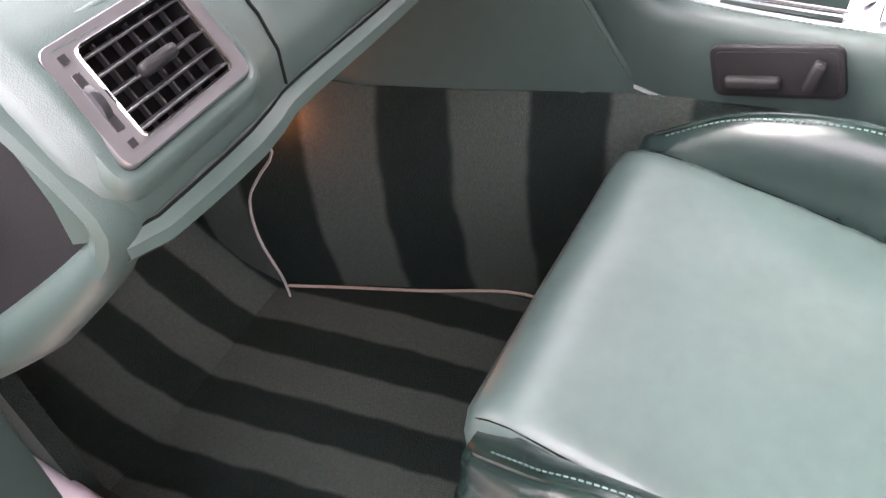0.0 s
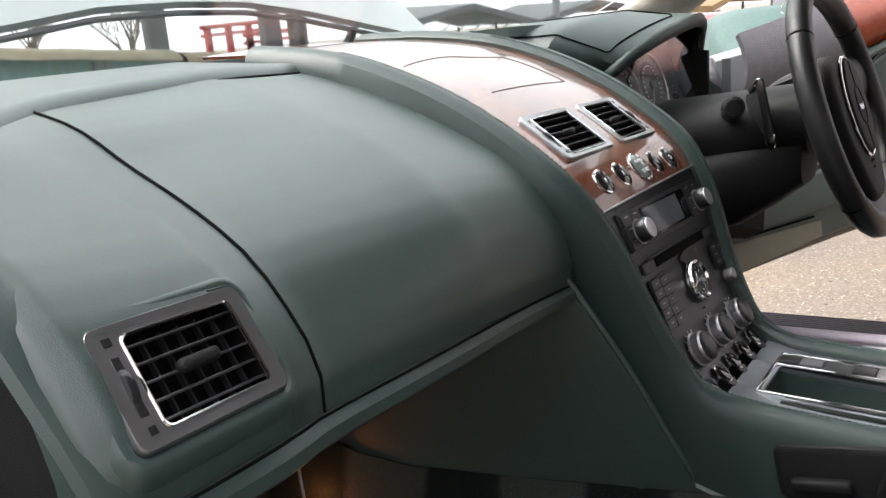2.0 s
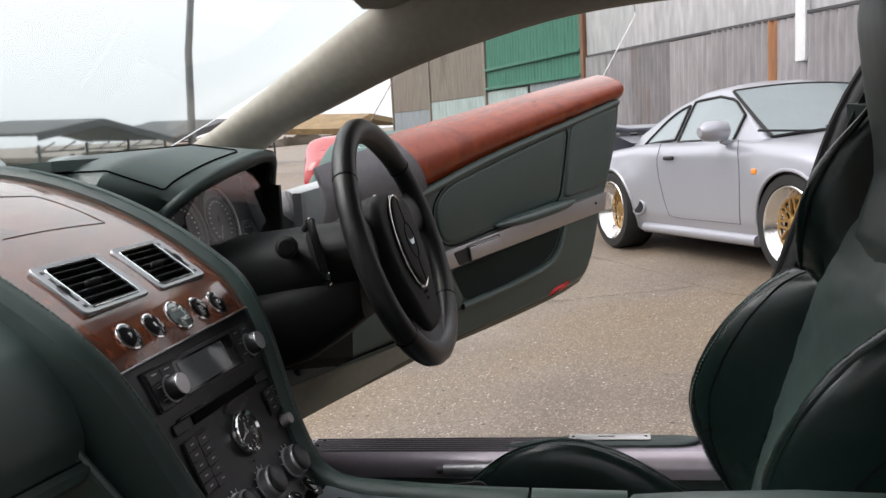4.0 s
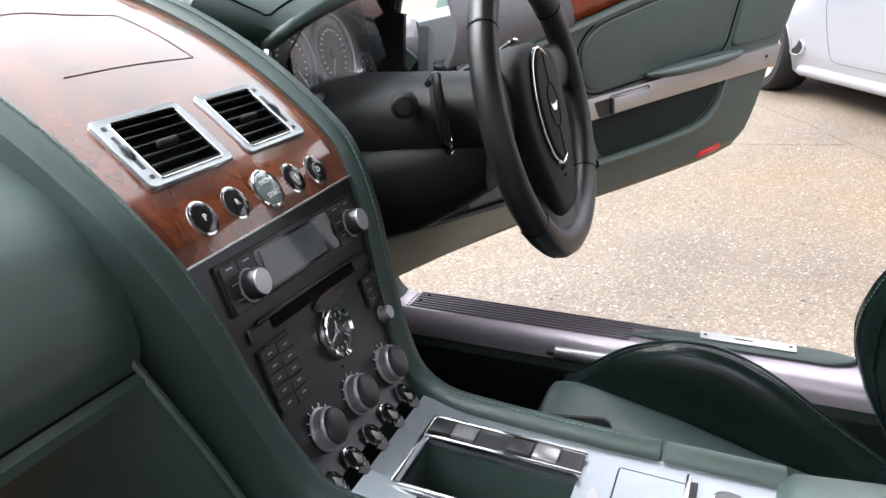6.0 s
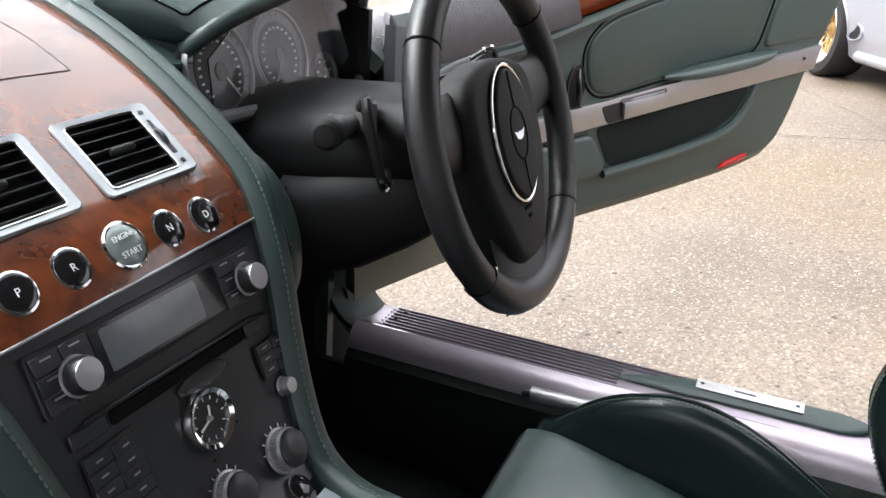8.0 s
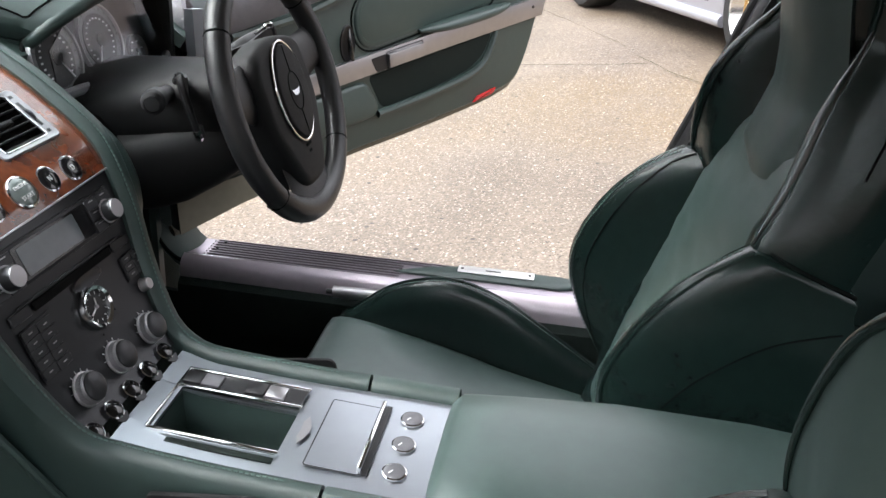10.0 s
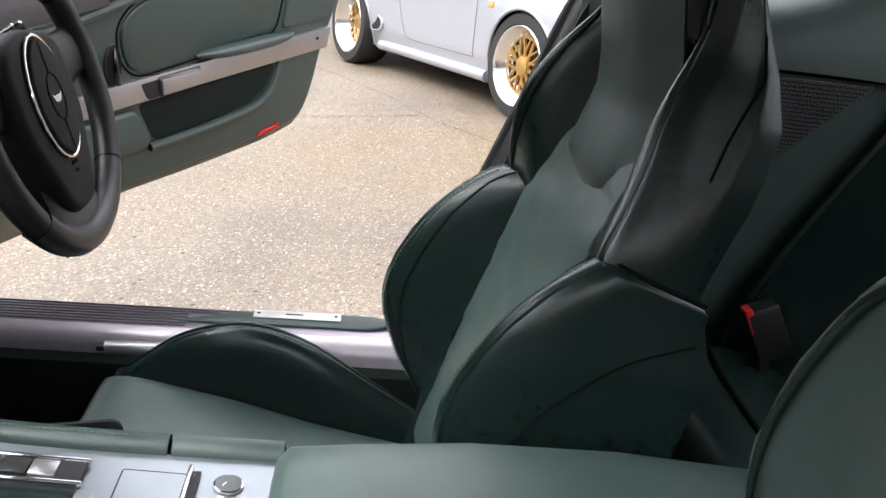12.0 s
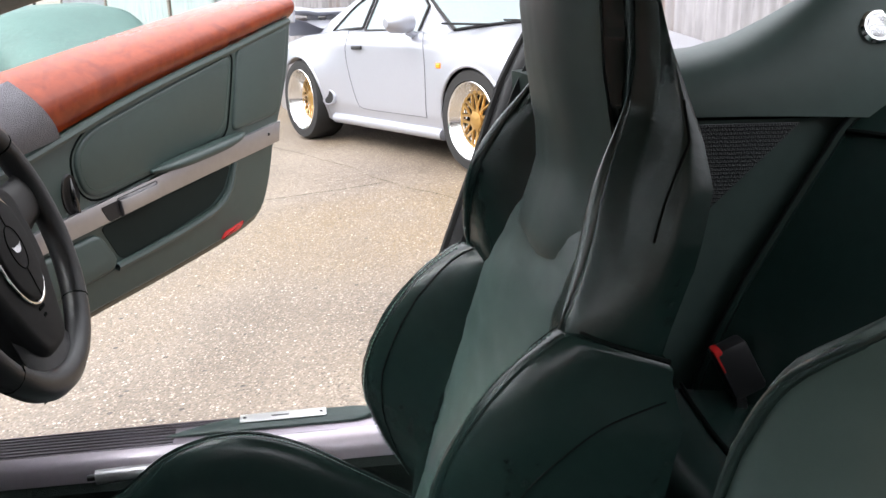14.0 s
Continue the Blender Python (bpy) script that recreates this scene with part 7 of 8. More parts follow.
# ---------------------------------------------------------------- raised bonnet and wipers
BO = thing("car_bonnet", "raised pale silver bonnet seen from the cabin", "car bonnet", car((0, 1.5, 1.1)))
RISE = 0.90  # slope of the opened bonnet


def bonnet_z(x, y):
    arch = float(np.interp(abs(x), [0, 0.15, 0.31, 0.45, 0.60, 0.70, 0.78], [1.112, 1.108, 1.086, 1.060, 1.032, 1.008, 0.984]))
    return arch + RISE * (y - 1.48)


part("bonnet_panel", sheet([[((0.815 - 0.17 * (y - 1.48)) * u, y, bonnet_z(0.78 * u, y)) for u in np.linspace(-1, 1, 41)] for y in np.linspace(1.48, 2.35, 16)], -0.014), BONNET, BO, "pale painted bonnet panel", space=car)
part("bonnet_rim", tube([(0.815 * u, 1.480, bonnet_z(0.78 * u, 1.48) - 0.008) for u in np.linspace(-1, 1, 41)], 0.006, 6), STEEL_DARK, BO, "dark folded rear edge", space=car)
for s in (-1, 1):
    part("bonnet_vent", sheet([[(s * (0.54 - 0.565 * (y - 1.62) + d * min(1, (y - 1.612) * 14)), y, bonnet_z(0.50 - 0.565 * (y - 1.62) + d, y) + 0.010) for d in (-0.014, 0, 0.012)] for y in np.linspace(1.62, 1.90, 10)], 0.004), STEEL_DARK, BO, "dark bonnet vent", space=car)
    part("vent_lip", tube([(s * (0.515 - 0.565 * (y - 1.62)), y, bonnet_z(0.48 - 0.565 * (y - 1.62), y) + 0.006) for y in np.linspace(1.64, 1.90, 8)], 0.008, 6), BONNET, BO, space=car)
    part("bonnet_strut", tube([(s * 0.40, 1.49, 0.96), (s * 0.52, 1.52, 1.060)], 0.011, 8), STEEL_DARK, BO, "black bonnet strut", space=car)
    part("bonnet_hinge", tube([(s * 0.66, 1.44, 0.90), (s * 0.68, 1.52, 1.03)], 0.012, 8), STEEL_DARK, BO, space=car)
part("scuttle", rbox(1.5, 0.16, 0.05, pose(0, 1.32, 0.945), 0.015), DARK, BO, space=car)
part("engine_bay", rbox(1.2, 0.9, 0.3, pose(0, 1.85, 0.62), 0.05), DARK, BO, space=car)
WP = thing("windscreen_wiper", "black wiper arm resting at the screen's foot", "wiper", car((0, 1.2, 1.03)))
part("arm", tube(curve([(-0.42, 1.20, 0.990), (-0.292, 1.22, 1.008), (-0.20, 1.225, 1.016), (-0.02, 1.23, 1.014)], 14), 0.006, 6), DARK, WP, space=car)
part("blade", tube(curve([(-0.32, 1.235, 1.000), (-0.18, 1.245, 1.010), (0.0, 1.25, 1.012), (0.10, 1.25, 1.004)], 12), 0.006, 6), DARK, WP, space=car)
part("pivot", tube(curve([(-0.02, 1.24, 1.010), (0.02, 1.24, 1.022), (0.05, 1.24, 1.016)], 6), 0.008, 6), DARK, WP, space=car)
for s in (-1, 1):
    fen = thing("front_wing", "pale silver front wing", "car panel", car((s * 0.8, 1.8, 0.7)), "front wings")
    part("wing_skin", sheet([[(s * (0.66 + 0.22 * t), y, 0.93 - 0.12 * t * t - 0.10 * (y - 1.3)) for t in np.linspace(0, 1, 6)] for y in np.linspace(1.15, 2.3, 8)], 0.01), BONNET, fen, space=car)

# the passenger's door, unseen, added open like the driver's to block low light
PD = thing("passenger_door", "unseen open car door with green leather trim, blocks low light", "car door", (-0.80, 0.62, 0.5))
PM = axes((-0.91, 0.557, 0), (-0.80, -0.60, 0), (0, 0, 1))


def psp(p):
    return PM @ Vector((p[0], p[1], -p[2]))


part("door_skin", prism(outline, 0.07, pose(0, 0, -0.09), 0.006, 2), BONNET, PD, space=psp)
part("trim_card", prism([(x * 0.992, z + 0.006) for x, z in edge_pts[:41]] + [(1.025, 1.05), (0.85, 1.01), (0.6, 0.965), (0.33, 0.905), (0.15, 0.88), (-0.14, 0.845)], 0.03, pose(0, 0, -0.02), 0.008, 3), LEATHER, PD, "green leather door trim", space=psp)
part("walnut_rail", sheet(rail_rows, 0.012), DOORWOOD, PD, "polished walnut door rail", space=psp)
part("silver_strip", prism(ms_, 0.010, pose(0, 0, 0.010), 0.002, 2), SILVER, PD, "brushed silver strip", space=psp)

# road wheels that carry the coupe
for wx, wy in ((-0.74, 1.62), (0.74, 1.62), (-0.74, -1.12), (0.74, -1.12)):
    at = car((wx, wy, 0))
    rw = 0.335
    at.z = ground_z(at.y) + rw - 0.004
    RWH = thing("road_wheel", "black road wheel under the coupe", "wheel", at, "road wheels")
    mw_ = Matrix.Translation(at) @ pose(0, 0, 0, 0, 90 if wx > 0 else -90, 0)
    part("tyre", lathe([(0.23, -0.22), (0.31, -0.22), (rw, -0.19), (rw, -0.03), (0.31, 0.0), (0.235, 0.0)], mw_, 40, caps=False), RUBBER, RWH)
    part("rim", lathe([(0.235, -0.01), (0.22, -0.02), (0.20, -0.05), (0.06, -0.04), (0.02, -0.035)], mw_, 32), SILVER, RWH)

# ---------------------------------------------------------------- the yard
gx = np.r_[-400, -150, -60, -25, np.linspace(-12, 16, 40), 25, 60, 150, 400]
gy = np.r_[-400, -150, -60, -25, np.linspace(-12, 14, 38), 25, 60, 150, 400]
solid("ground", grid([[(x, y, ground_z(y) + 0.006 * noise.noise(V((x * 0.7, y * 0.7, 0)))) for x in gx] for y in gy]), CONCRETE, "worn pebbly concrete yard with cracks", "ground", "structure")


def crack(pts, w):
    p = curve(pts, 60)
    q = [(x + 0.03 * noise.noise(V((x * 3, y * 3, 1))), y + 0.03 * noise.noise(V((x * 3, y * 3, 5)))) for x, y in p]
    return grid([[(x - w * (0.6 + 0.5 * noise.noise(V((x * 9, y * 9, 2)))), y, ground_z(y) + 0.008) for x, y in q], [(x + w, y + w * 0.5, ground_z(y + w * 0.5) + 0.008) for x, y in q]])


CRACK = mat("mossy_crack", (0.05, 0.045, 0.022), 0.9, vary=0.4, scale=8)
for pts, w in (([(9.0, 2.95), (6.15, 1.05), (5.35, 0.56), (4.71, 0.225), (4.15, -0.14), (2.4, -1.3)], 0.011), ([(4.66, 0.25), (4.575, 0.506), (4.5, 0.95), (4.35, 2.2), (4.1, 4.5)], 0.006)):
    solid("ground_crack", crack(pts, w), CRACK, "mossy crack across the concrete", "crack", "structure")

WU = V((0.843, 0.538, 0))  # along the wall, towards the yard's far end
W0 = V((11.38, 1.72, 0))
WN = V((-0.538, 0.843, 0))


def wall_sp(p):
    """Along the wall, up, out of it."""
    return W0 + WU * p[0] + V((0, 0, p[1])) + WN * p[2]


def corrugated(a0, a1, z0, z1, pitch=0.095, depth=0.016):
    """A corrugated sheet on the wall from a0 to a1 along it."""
    us = np.linspace(a0, a1, max(4, int((a1 - a0) / pitch * 6)))
    return grid([[(u, z, depth * (1 + math.sin(2 * math.pi * u / pitch))) for u in us] for z in (z0, (z0 + z1) / 2, z1)])


WALL = thing("wall_shed", "long rusting corrugated steel shed wall", "wall", (11.4, 1.7, 0), kind="structure")
edges = [-16, -12.6, -9.8, -8.4, -7.2, -6.1, -5.2, -4.35, -4.02, -3.80, -2.9, -2.0, -1.1, -0.35, 0.27]
for k, (a, b) in enumerate(zip(edges, edges[1:])):
    tone = 0.255 + 0.065 * math.sin(k * 2.1)
    sheet_mat = rusty("corrugated_sheet_tone", (tone * 1.03, tone * 0.98, tone), (0.20, 0.125, 0.09), 0.04 + 0.05 * (k % 3)) if b - a > 0.3 else rusty("rust_strip", (0.32, 0.15, 0.07), (0.16, 0.07, 0.03), 0.2)
    part("corrugated_sheet", corrugated(a - 0.03, b + 0.03, -0.35 - 0.07 * (a > -4), 1.80 + 0.015 * math.sin(k * 1.7)), sheet_mat, WALL, space=lambda p, q=0.003 * (k % 2): wall_sp((p[0], p[1], p[2] + q)), smooth=60)
for a, b in ((-16, -8), (-8, -4.3), (-4.3, 0.27)):
    part("upper_cladding", rbox(b - a - 0.01, 3.0, 0.06, pose((a + b) / 2, 3.32, -0.04), 0.004), CLADDING, WALL, "pale grey upper cladding", space=wall_sp)
part("drip_rail", rbox(16.2, 0.03, 0.06, pose(-7.9, 1.81, 0.0), 0.004), STEEL_DARK, WALL, space=wall_sp)
part("rust_post", rbox(0.10, 5.0, 0.10, pose(0.32, 2.0, -0.0), 0.01), rusty("rusty_post", (0.26, 0.14, 0.08), (0.15, 0.06, 0.03), 0.2), WALL, space=wall_sp)
part("white_post", rbox(0.14, 3.0, 0.06, pose(-4.35, 2.9, 0.02), 0.01), WHITE, WALL, space=wall_sp)

# unseen wall behind the camera, added to darken light from the passenger's side
SIDE_BLOCK = thing("unseen_light_block", "unseen dark brown wall added to block low side light", "shed", (-9, 0, -0.2), kind="structure")
part("wall", rbox(0.3, 34, 4.8, pose(-9, -2, 1.7), 0.02), CLAD_BROWN, SIDE_BLOCK)

SHED = thing("green_shed", "low shed of green, brown and grey sheet panels", "shed", wall_sp((5, 0, 0)))
for a, b, z0, z1, mt_, nm in ((0.38, 4.75, 1.56, 3.6, CLAD_GREEN, "green_panel"), (4.8, 9.0, 1.48, 3.6, CLAD_BROWN, "brown_panel"), (9.05, 13.3, 1.33, 3.6, CLAD_BROWN, "brown_panel"), (0.38, 2.5, -0.6, 1.55, CLAD_GREY, "grey_panel"), (2.55, 4.7, -0.6, 1.53, CLAD_BLUE, "pale_panel"), (4.8, 9.0, -0.8, 1.47, CLAD_BLUE, "pale_panel"), (9.05, 13.3, -1.0, 1.32, CLAD_GREY, "grey_panel")):
    part(nm, corrugated(a, b, z0, z1, 0.14, 0.010), mt_, SHED, space=wall_sp, smooth=60)
for z in (1.58, 1.92):
    part("rail", rbox(4.3, 0.05, 0.06, pose(2.54, z, 0.03), 0.005), CLAD_GREEN, SHED, space=wall_sp)
for a in (4.75, 9.02, 13.3):
    part("frame_post", rbox(0.10, 4.6, 0.10, pose(a, 1.3, 0.0), 0.005), CLAD_BROWN, SHED, space=wall_sp)
part("shed_body", rbox(13.2, 4.2, 3.0, pose(7.0, 1.3, -1.56), 0.02), CLAD_BROWN, SHED, space=wall_sp)
part("shed_roof", rbox(13.8, 0.12, 3.6, pose(7.0, 3.65, -1.3), 0.02), CLAD_GREY, SHED, space=wall_sp)

# ---------------------------------------------------------------- silver sports car
HF, HR = V((4.72, -0.33, 0)), V((6.62, 0.88, 0))
fw = (HF - HR).normalized()
right_ = V((fw.y, -fw.x, 0))
mid = (HF + HR) / 2
off_side = 0.785  # hub faces sit this far from the middle line
cmid = mid - right_ * off_side
pitch_ = (ground_z(HF.y) - ground_z(HR.y)) / 2.27
CM = Matrix.Translation((cmid.x, cmid.y, ground_z(mid.y))) @ Matrix((fw + V((0, 0, pitch_)), -right_, V((0, 0, 1)))).transposed().to_4x4()


def csp(p):
    return CM @ Vector(p)


SC = thing("silver_sports_car", "parked silver wide-arched rear-engined coupe with gold wheels", "car", csp((0, 0, 0)))
XS = np.linspace(-2.02, 2.12, 120)


def prof(x, xs, ys):
    return float(np.interp(x, xs, ys))


def wid(x, z):
    """Half the body's width: wide arches over both axles."""
    base = prof(x, [-2.05, -1.9, -1.5, -1.0, 0, 1.0, 1.6, 1.95, 2.12], [0.60, 0.74, 0.80, 0.80, 0.80, 0.80, 0.78, 0.68, 0.45])
    flare = 0.11 * math.exp(-((x + 1.135) / 0.42) ** 2) + 0.055 * math.exp(-((x - 1.135) / 0.40) ** 2)
    hgt = math.exp(-((z - 0.52) / 0.26) ** 2)
    tuck = 0.05 * max(0, (0.32 - z) / 0.2)
    return base + flare * hgt - tuck


def deck(x):
    return prof(x, [-2.05, -1.95, -1.6, -1.2, -0.8, 0.3, 0.75, 1.2, 1.7, 2.0, 2.12], [0.55, 0.65, 0.78, 0.84, 0.865, 0.86, 0.84, 0.78, 0.69, 0.57, 0.45])


def wing_top(x):
    return deck(x) + 0.03 * math.exp(-((x - 1.25) / 0.5) ** 2) - 0.02


rows = []
for x in XS:
    zb = 0.17 + 0.05 * max(0, abs(x) - 1.7) / 0.4
    zt = wing_top(x)
    pts = [(x, -wid(x, z), z) for z in np.linspace(zb, zt - 0.10, 22)]
    w1 = wid(x, zt - 0.10)
    for q in np.linspace(0.12, 1, 8):
        a = q * math.pi / 2
        pts.append((x, -(w1 - 0.14 + 0.14 * math.cos(a)), zt - 0.10 + 0.10 * math.sin(a)))
    for v in np.linspace(0.15, 1, 6):
        y = (w1 - 0.14) * (1 - v)
        pts.append((x, -y, zt * (1 - min(1, v * 1.4)) + (deck(x) + 0.02) * min(1, v * 1.4)))
    rows.append(pts)
body = grid(rows + [])
m2 = bmesh.new()
for side in (1, -1):
    vs = [[m2.verts.new((p[0], side * p[1], p[2])) for p in r] for r in rows]
    for a, b in zip(vs, vs[1:]):
        for i in range(len(rows[0]) - 1):
            m2.faces.new((a[i], a[i + 1], b[i + 1], b[i]))
body.free()
RW = {1.135: 0.335, -1.135: 0.345}
kill = []
for v in m2.verts:
    for ax, r in RW.items():
        d = math.hypot(v.co.x - ax, v.co.z - 0.32)
        if abs(v.co.y) > 0.62 and v.co.z < 0.72 and d < r:
            kill.append(v)
bmesh.ops.delete(m2, geom=list(set(kill)), context="VERTS")
for v in m2.verts:
    for ax, r in RW.items():
        d = math.hypot(v.co.x - ax, v.co.z - 0.32)
        if abs(v.co.y) > 0.62 and d < r + 0.045 and v.is_boundary:
            v.co.x, v.co.z = ax + (v.co.x - ax) * r / d, 0.32 + (v.co.z - 0.32) * r / d
bmesh.ops.remove_doubles(m2, verts=m2.verts, dist=0.0005)
part("body", fixed(m2), CAR_SILVER, SC, "silver bodywork with flared arches", space=csp, smooth=55)
for ax in (1.135, -1.135):
    r = RW[ax]
    for s in (-1, 1):
        arc = [(ax + (r - 0.004) * math.cos(a), s * (wid(ax + r * math.cos(a), 0.32 + r * math.sin(a)) - 0.006), 0.32 + (r - 0.004) * math.sin(a)) for a in np.linspace(radians(-22), radians(202), 30)]
        part("arch_lip", tube(arc, 0.012, 8), CAR_SILVER, SC, space=csp)
    part("wheel_well", rbox(0.75, 1.2, 0.5, pose(ax, 0, 0.45), 0.05), DARK, SC, space=csp)
part("underside", rbox(3.7, 1.3, 0.1, pose(0, 0, 0.24), 0.02), DARK, SC, space=csp)
# greenhouse
gh = [(-1.55, 0.78, 0.56, 0.78), (-1.2, 0.83, 0.60, 0.99), (-0.8, 0.84, 0.63, 1.15), (-0.40, 0.84, 0.65, 1.24), (-0.10, 0.84, 0.655, 1.25), (0.10, 0.835, 0.65, 1.21), (0.48, 0.83, 0.66, 0.97), (0.70, 0.83, 0.66, 0.845)]
gxs = np.linspace(-1.55, 0.70, 40)
rows = []
for x in gxs:
    zb, wb, zt = (prof(x, [q[0] for q in gh], [q[k] for q in gh]) for k in (1, 2, 3))
    hgt = max(zt - zb, 0.01)
    wt = wb - 0.20 * hgt / 0.4
    row = []
    for u in np.linspace(0, 1, 8):
        row.append((x, -(wb + (wt - wb) * u), zb - 0.03 + (hgt - 0.03) * u))
    for a in np.linspace(0.2, 1, 5):
        row.append((x, -wt * (1 - a ** 1.6), zb + hgt - 0.06 + 0.06 * math.sin(a * math.pi / 2)))
    rows.append(row + [(p[0], -p[1], p[2]) for p in row[-2::-1]])
part("roof_shell", grid(rows, caps=False), CAR_SILVER, SC, "silver roof", space=csp, smooth=50)


def roof_pt(x, u, side, lift=0.008):
    zb, wb, zt = (prof(x, [q[0] for q in gh], [q[k] for q in gh]) for k in (1, 2, 3))
    hgt = max(zt - zb, 0.01)
    wt = wb - 0.20 * hgt / 0.4
    return (x, side * (wb + (wt - wb) * u + lift), zb - 0.03 + (hgt - 0.03) * u)


for s in (-1, 1):
    for name, x0, x1, u0, u1 in (("quarter_window", -1.02, -0.50, 0.16, 0.86), ("door_window", -0.44, 0.30, 0.10, 0.90)):
        rows = []
        for x in np.linspace(x0, x1, 14):
            top_u = u1
            lo = u0
            if name == "quarter_window":
                f = (x - x0) / (x1 - x0)
                top_u = 0.2 + 0.68 * math.sin(min(1, f * 1.15) * math.pi / 2) ** 0.8
            rows.append([roof_pt(x, lo + (top_u - lo) * v, s, 0.006) for v in np.linspace(0, 1, 6)])
        part(name, sheet(rows, 0.004 * s), CAR_GLASS, SC, "dark side glass", space=csp)
        rim = [r[0] for r in rows] + [p for p in rows[-1]] + [r[-1] for r in rows[::-1]] + [p for p in rows[0][::-1]]
        part("window_trim", tube([(p[0], p[1] + s * 0.004, p[2]) for p in rim], 0.010, 6), RUBBER, SC, space=csp)
    # rear side air scoop, door lines, handle, mirror, indicator
    scoop = part("side_scoop", lathe([(0.080, -0.03), (0.078, 0.001), (0.072, 0.004), (0.064, 0.002), (0.058, -0.012)], axes((-0.735, s * (wid(-0.735, 0.36) + 0.0), 0.36), (1, 0, 0.0), (0, 0, 1)) @ pose(0, 0, 0, 0, 0 if s < 0 else 180, 0) @ Matrix.Diagonal((1.45, 0.80, 1, 1)), 28, caps=False), CAR_SILVER, SC, "oval air scoop", space=csp)
    part("scoop_mouth", lathe([(0.064, 0.0), (0.05, -0.002), (0.01, -0.003)], axes((-0.735, s * (wid(-0.735, 0.36) + 0.001), 0.36), (1, 0, 0.0), (0, 0, 1)) @ pose(0, 0, 0, 0, 0 if s < 0 else 180, 0) @ Matrix.Diagonal((1.45, 0.80, 1, 1)), 28), DARK, scoop, "dark scoop mouth", space=csp)
    door = [(0.62, 0.30), (0.62, 0.60), (0.58, 0.84), None, (-0.42, 0.86), (-0.46, 0.70), (-0.38, 0.46), (-0.30, 0.33), (-0.20, 0.30), (0.62, 0.30)]
    seg = []
    for q in door + [None]:
        if q is None:
            part("door_gap", tube([(x, s * (wid(x, z) + 0.001 - 0.02 * max(0, z - 0.76) / 0.1), z) for x, z in curve(seg, 24)], 0.0028, 5), GREYRING, SC, space=csp)
            seg = []
        else:
            seg.append(q)
    part("door_handle", rbox(0.13, 0.03, 0.028, pose(-0.28, s * (wid(-0.28, 0.72) + 0.008), 0.735), 0.010, 2), DARK, SC, "black door handle", space=csp)
    part("indicator_lamp", rbox(0.05, 0.012, 0.035, pose(0.80, s * (wid(0.80, 0.64) + 0.004), 0.64), 0.006, 2), AMBER, SC, "amber side indicator", space=csp)
    part("mirror_foot", tube([(0.40, s * 0.68, 0.80), (0.40, s * 0.80, 0.845)], 0.024, 8), CAR_SILVER, SC, space=csp)
    part("door_mirror", grid([[(0.40 + 0.075 * q * math.cos(a), s * (0.86 + o), 0.905 + 0.070 * q * math.sin(a)) for a in np.linspace(0, 2 * math.pi, 16, endpoint=False)] for q, o in ((0.5, -0.11), (0.9, -0.09), (1.0, -0.02), (0.9, 0.06), (0.45, 0.10))], loop=True, caps=True), CAR_SILVER, SC, "silver door mirror", space=csp)
    part("side_skirt", tube([(x, s * (wid(x, 0.20) + 0.0), 0.20) for x in np.linspace(-0.70, 0.78, 16)], 0.04, 10), CAR_SILVER, SC, space=csp)
ws_rows = []
for t in np.linspace(0.06, 0.92, 8):
    x = 0.70 - 0.62 * t
    z = prof(x, [q[0] for q in gh], [q[3] for q in gh])
    w = 0.60 - 0.08 * t
    ws_rows.append([(x + 0.02 * (1 - u * u), w * u, z + 0.008 - 0.03 * u * u) for u in np.linspace(-1, 1, 12)])
part("windscreen", sheet(ws_rows, -0.006), CAR_GLASS, SC, "dark windscreen", space=csp)
part("screen_seal", tube([p for p in ws_rows[0]] + [r[-1] for r in ws_rows] + [p for p in ws_rows[-1][::-1]] + [r[0] for r in ws_rows[::-1]], 0.012, 6), RUBBER, SC, space=csp)
for s in (-1, 1):
    part("wiper_arm", tube([(0.72, s * 0.25 - 0.1, 0.868), (0.66, s * 0.25 - 0.45, 0.890)], 0.008, 6), DARK, SC, space=csp)
    part("headlamp", lathe([(0.11, -0.02), (0.11, 0.01), (0.08, 0.035), (0.02, 0.045)], axes((1.86, s * 0.56, 0.62), (0, 1, 0), (-0.45, 0, 1)), 24), CAR_GLASS, SC, "round headlamp", space=csp)
part("rear_wing", grid([[(-1.78 + 0.16 * math.cos(a) - 0.02, y, 0.99 + 0.035 * math.sin(a) + 0.02 * (abs(y) > 0.5)) for a in np.linspace(0, 2 * math.pi, 14, endpoint=False)] for y in np.linspace(-0.66, 0.66, 12)], loop=True, caps=True), CAR_SILVER, SC, "silver rear wing", space=csp)
part("wing_base", grid([[(x, y * w, z) for y in np.linspace(-1, 1, 8)] for x, w, z in ((-1.45, 0.50, 0.86), (-1.62, 0.56, 0.92), (-1.85, 0.60, 0.95), (-1.88, 0.6, 0.80))]), CAR_SILVER, SC, space=csp)
for s in (-1, 1):
    part("wing_end", rbox(0.34, 0.03, 0.13, pose(-1.78, s * 0.66, 0.98), 0.02, 2), CAR_SILVER, SC, space=csp)
for i in range(6):
    part("grille_bar", rbox(0.012, 0.10, 0.05, pose(-1.70, -0.45 + i * 0.18, 0.95), 0.004), GREYRING, SC, space=csp)


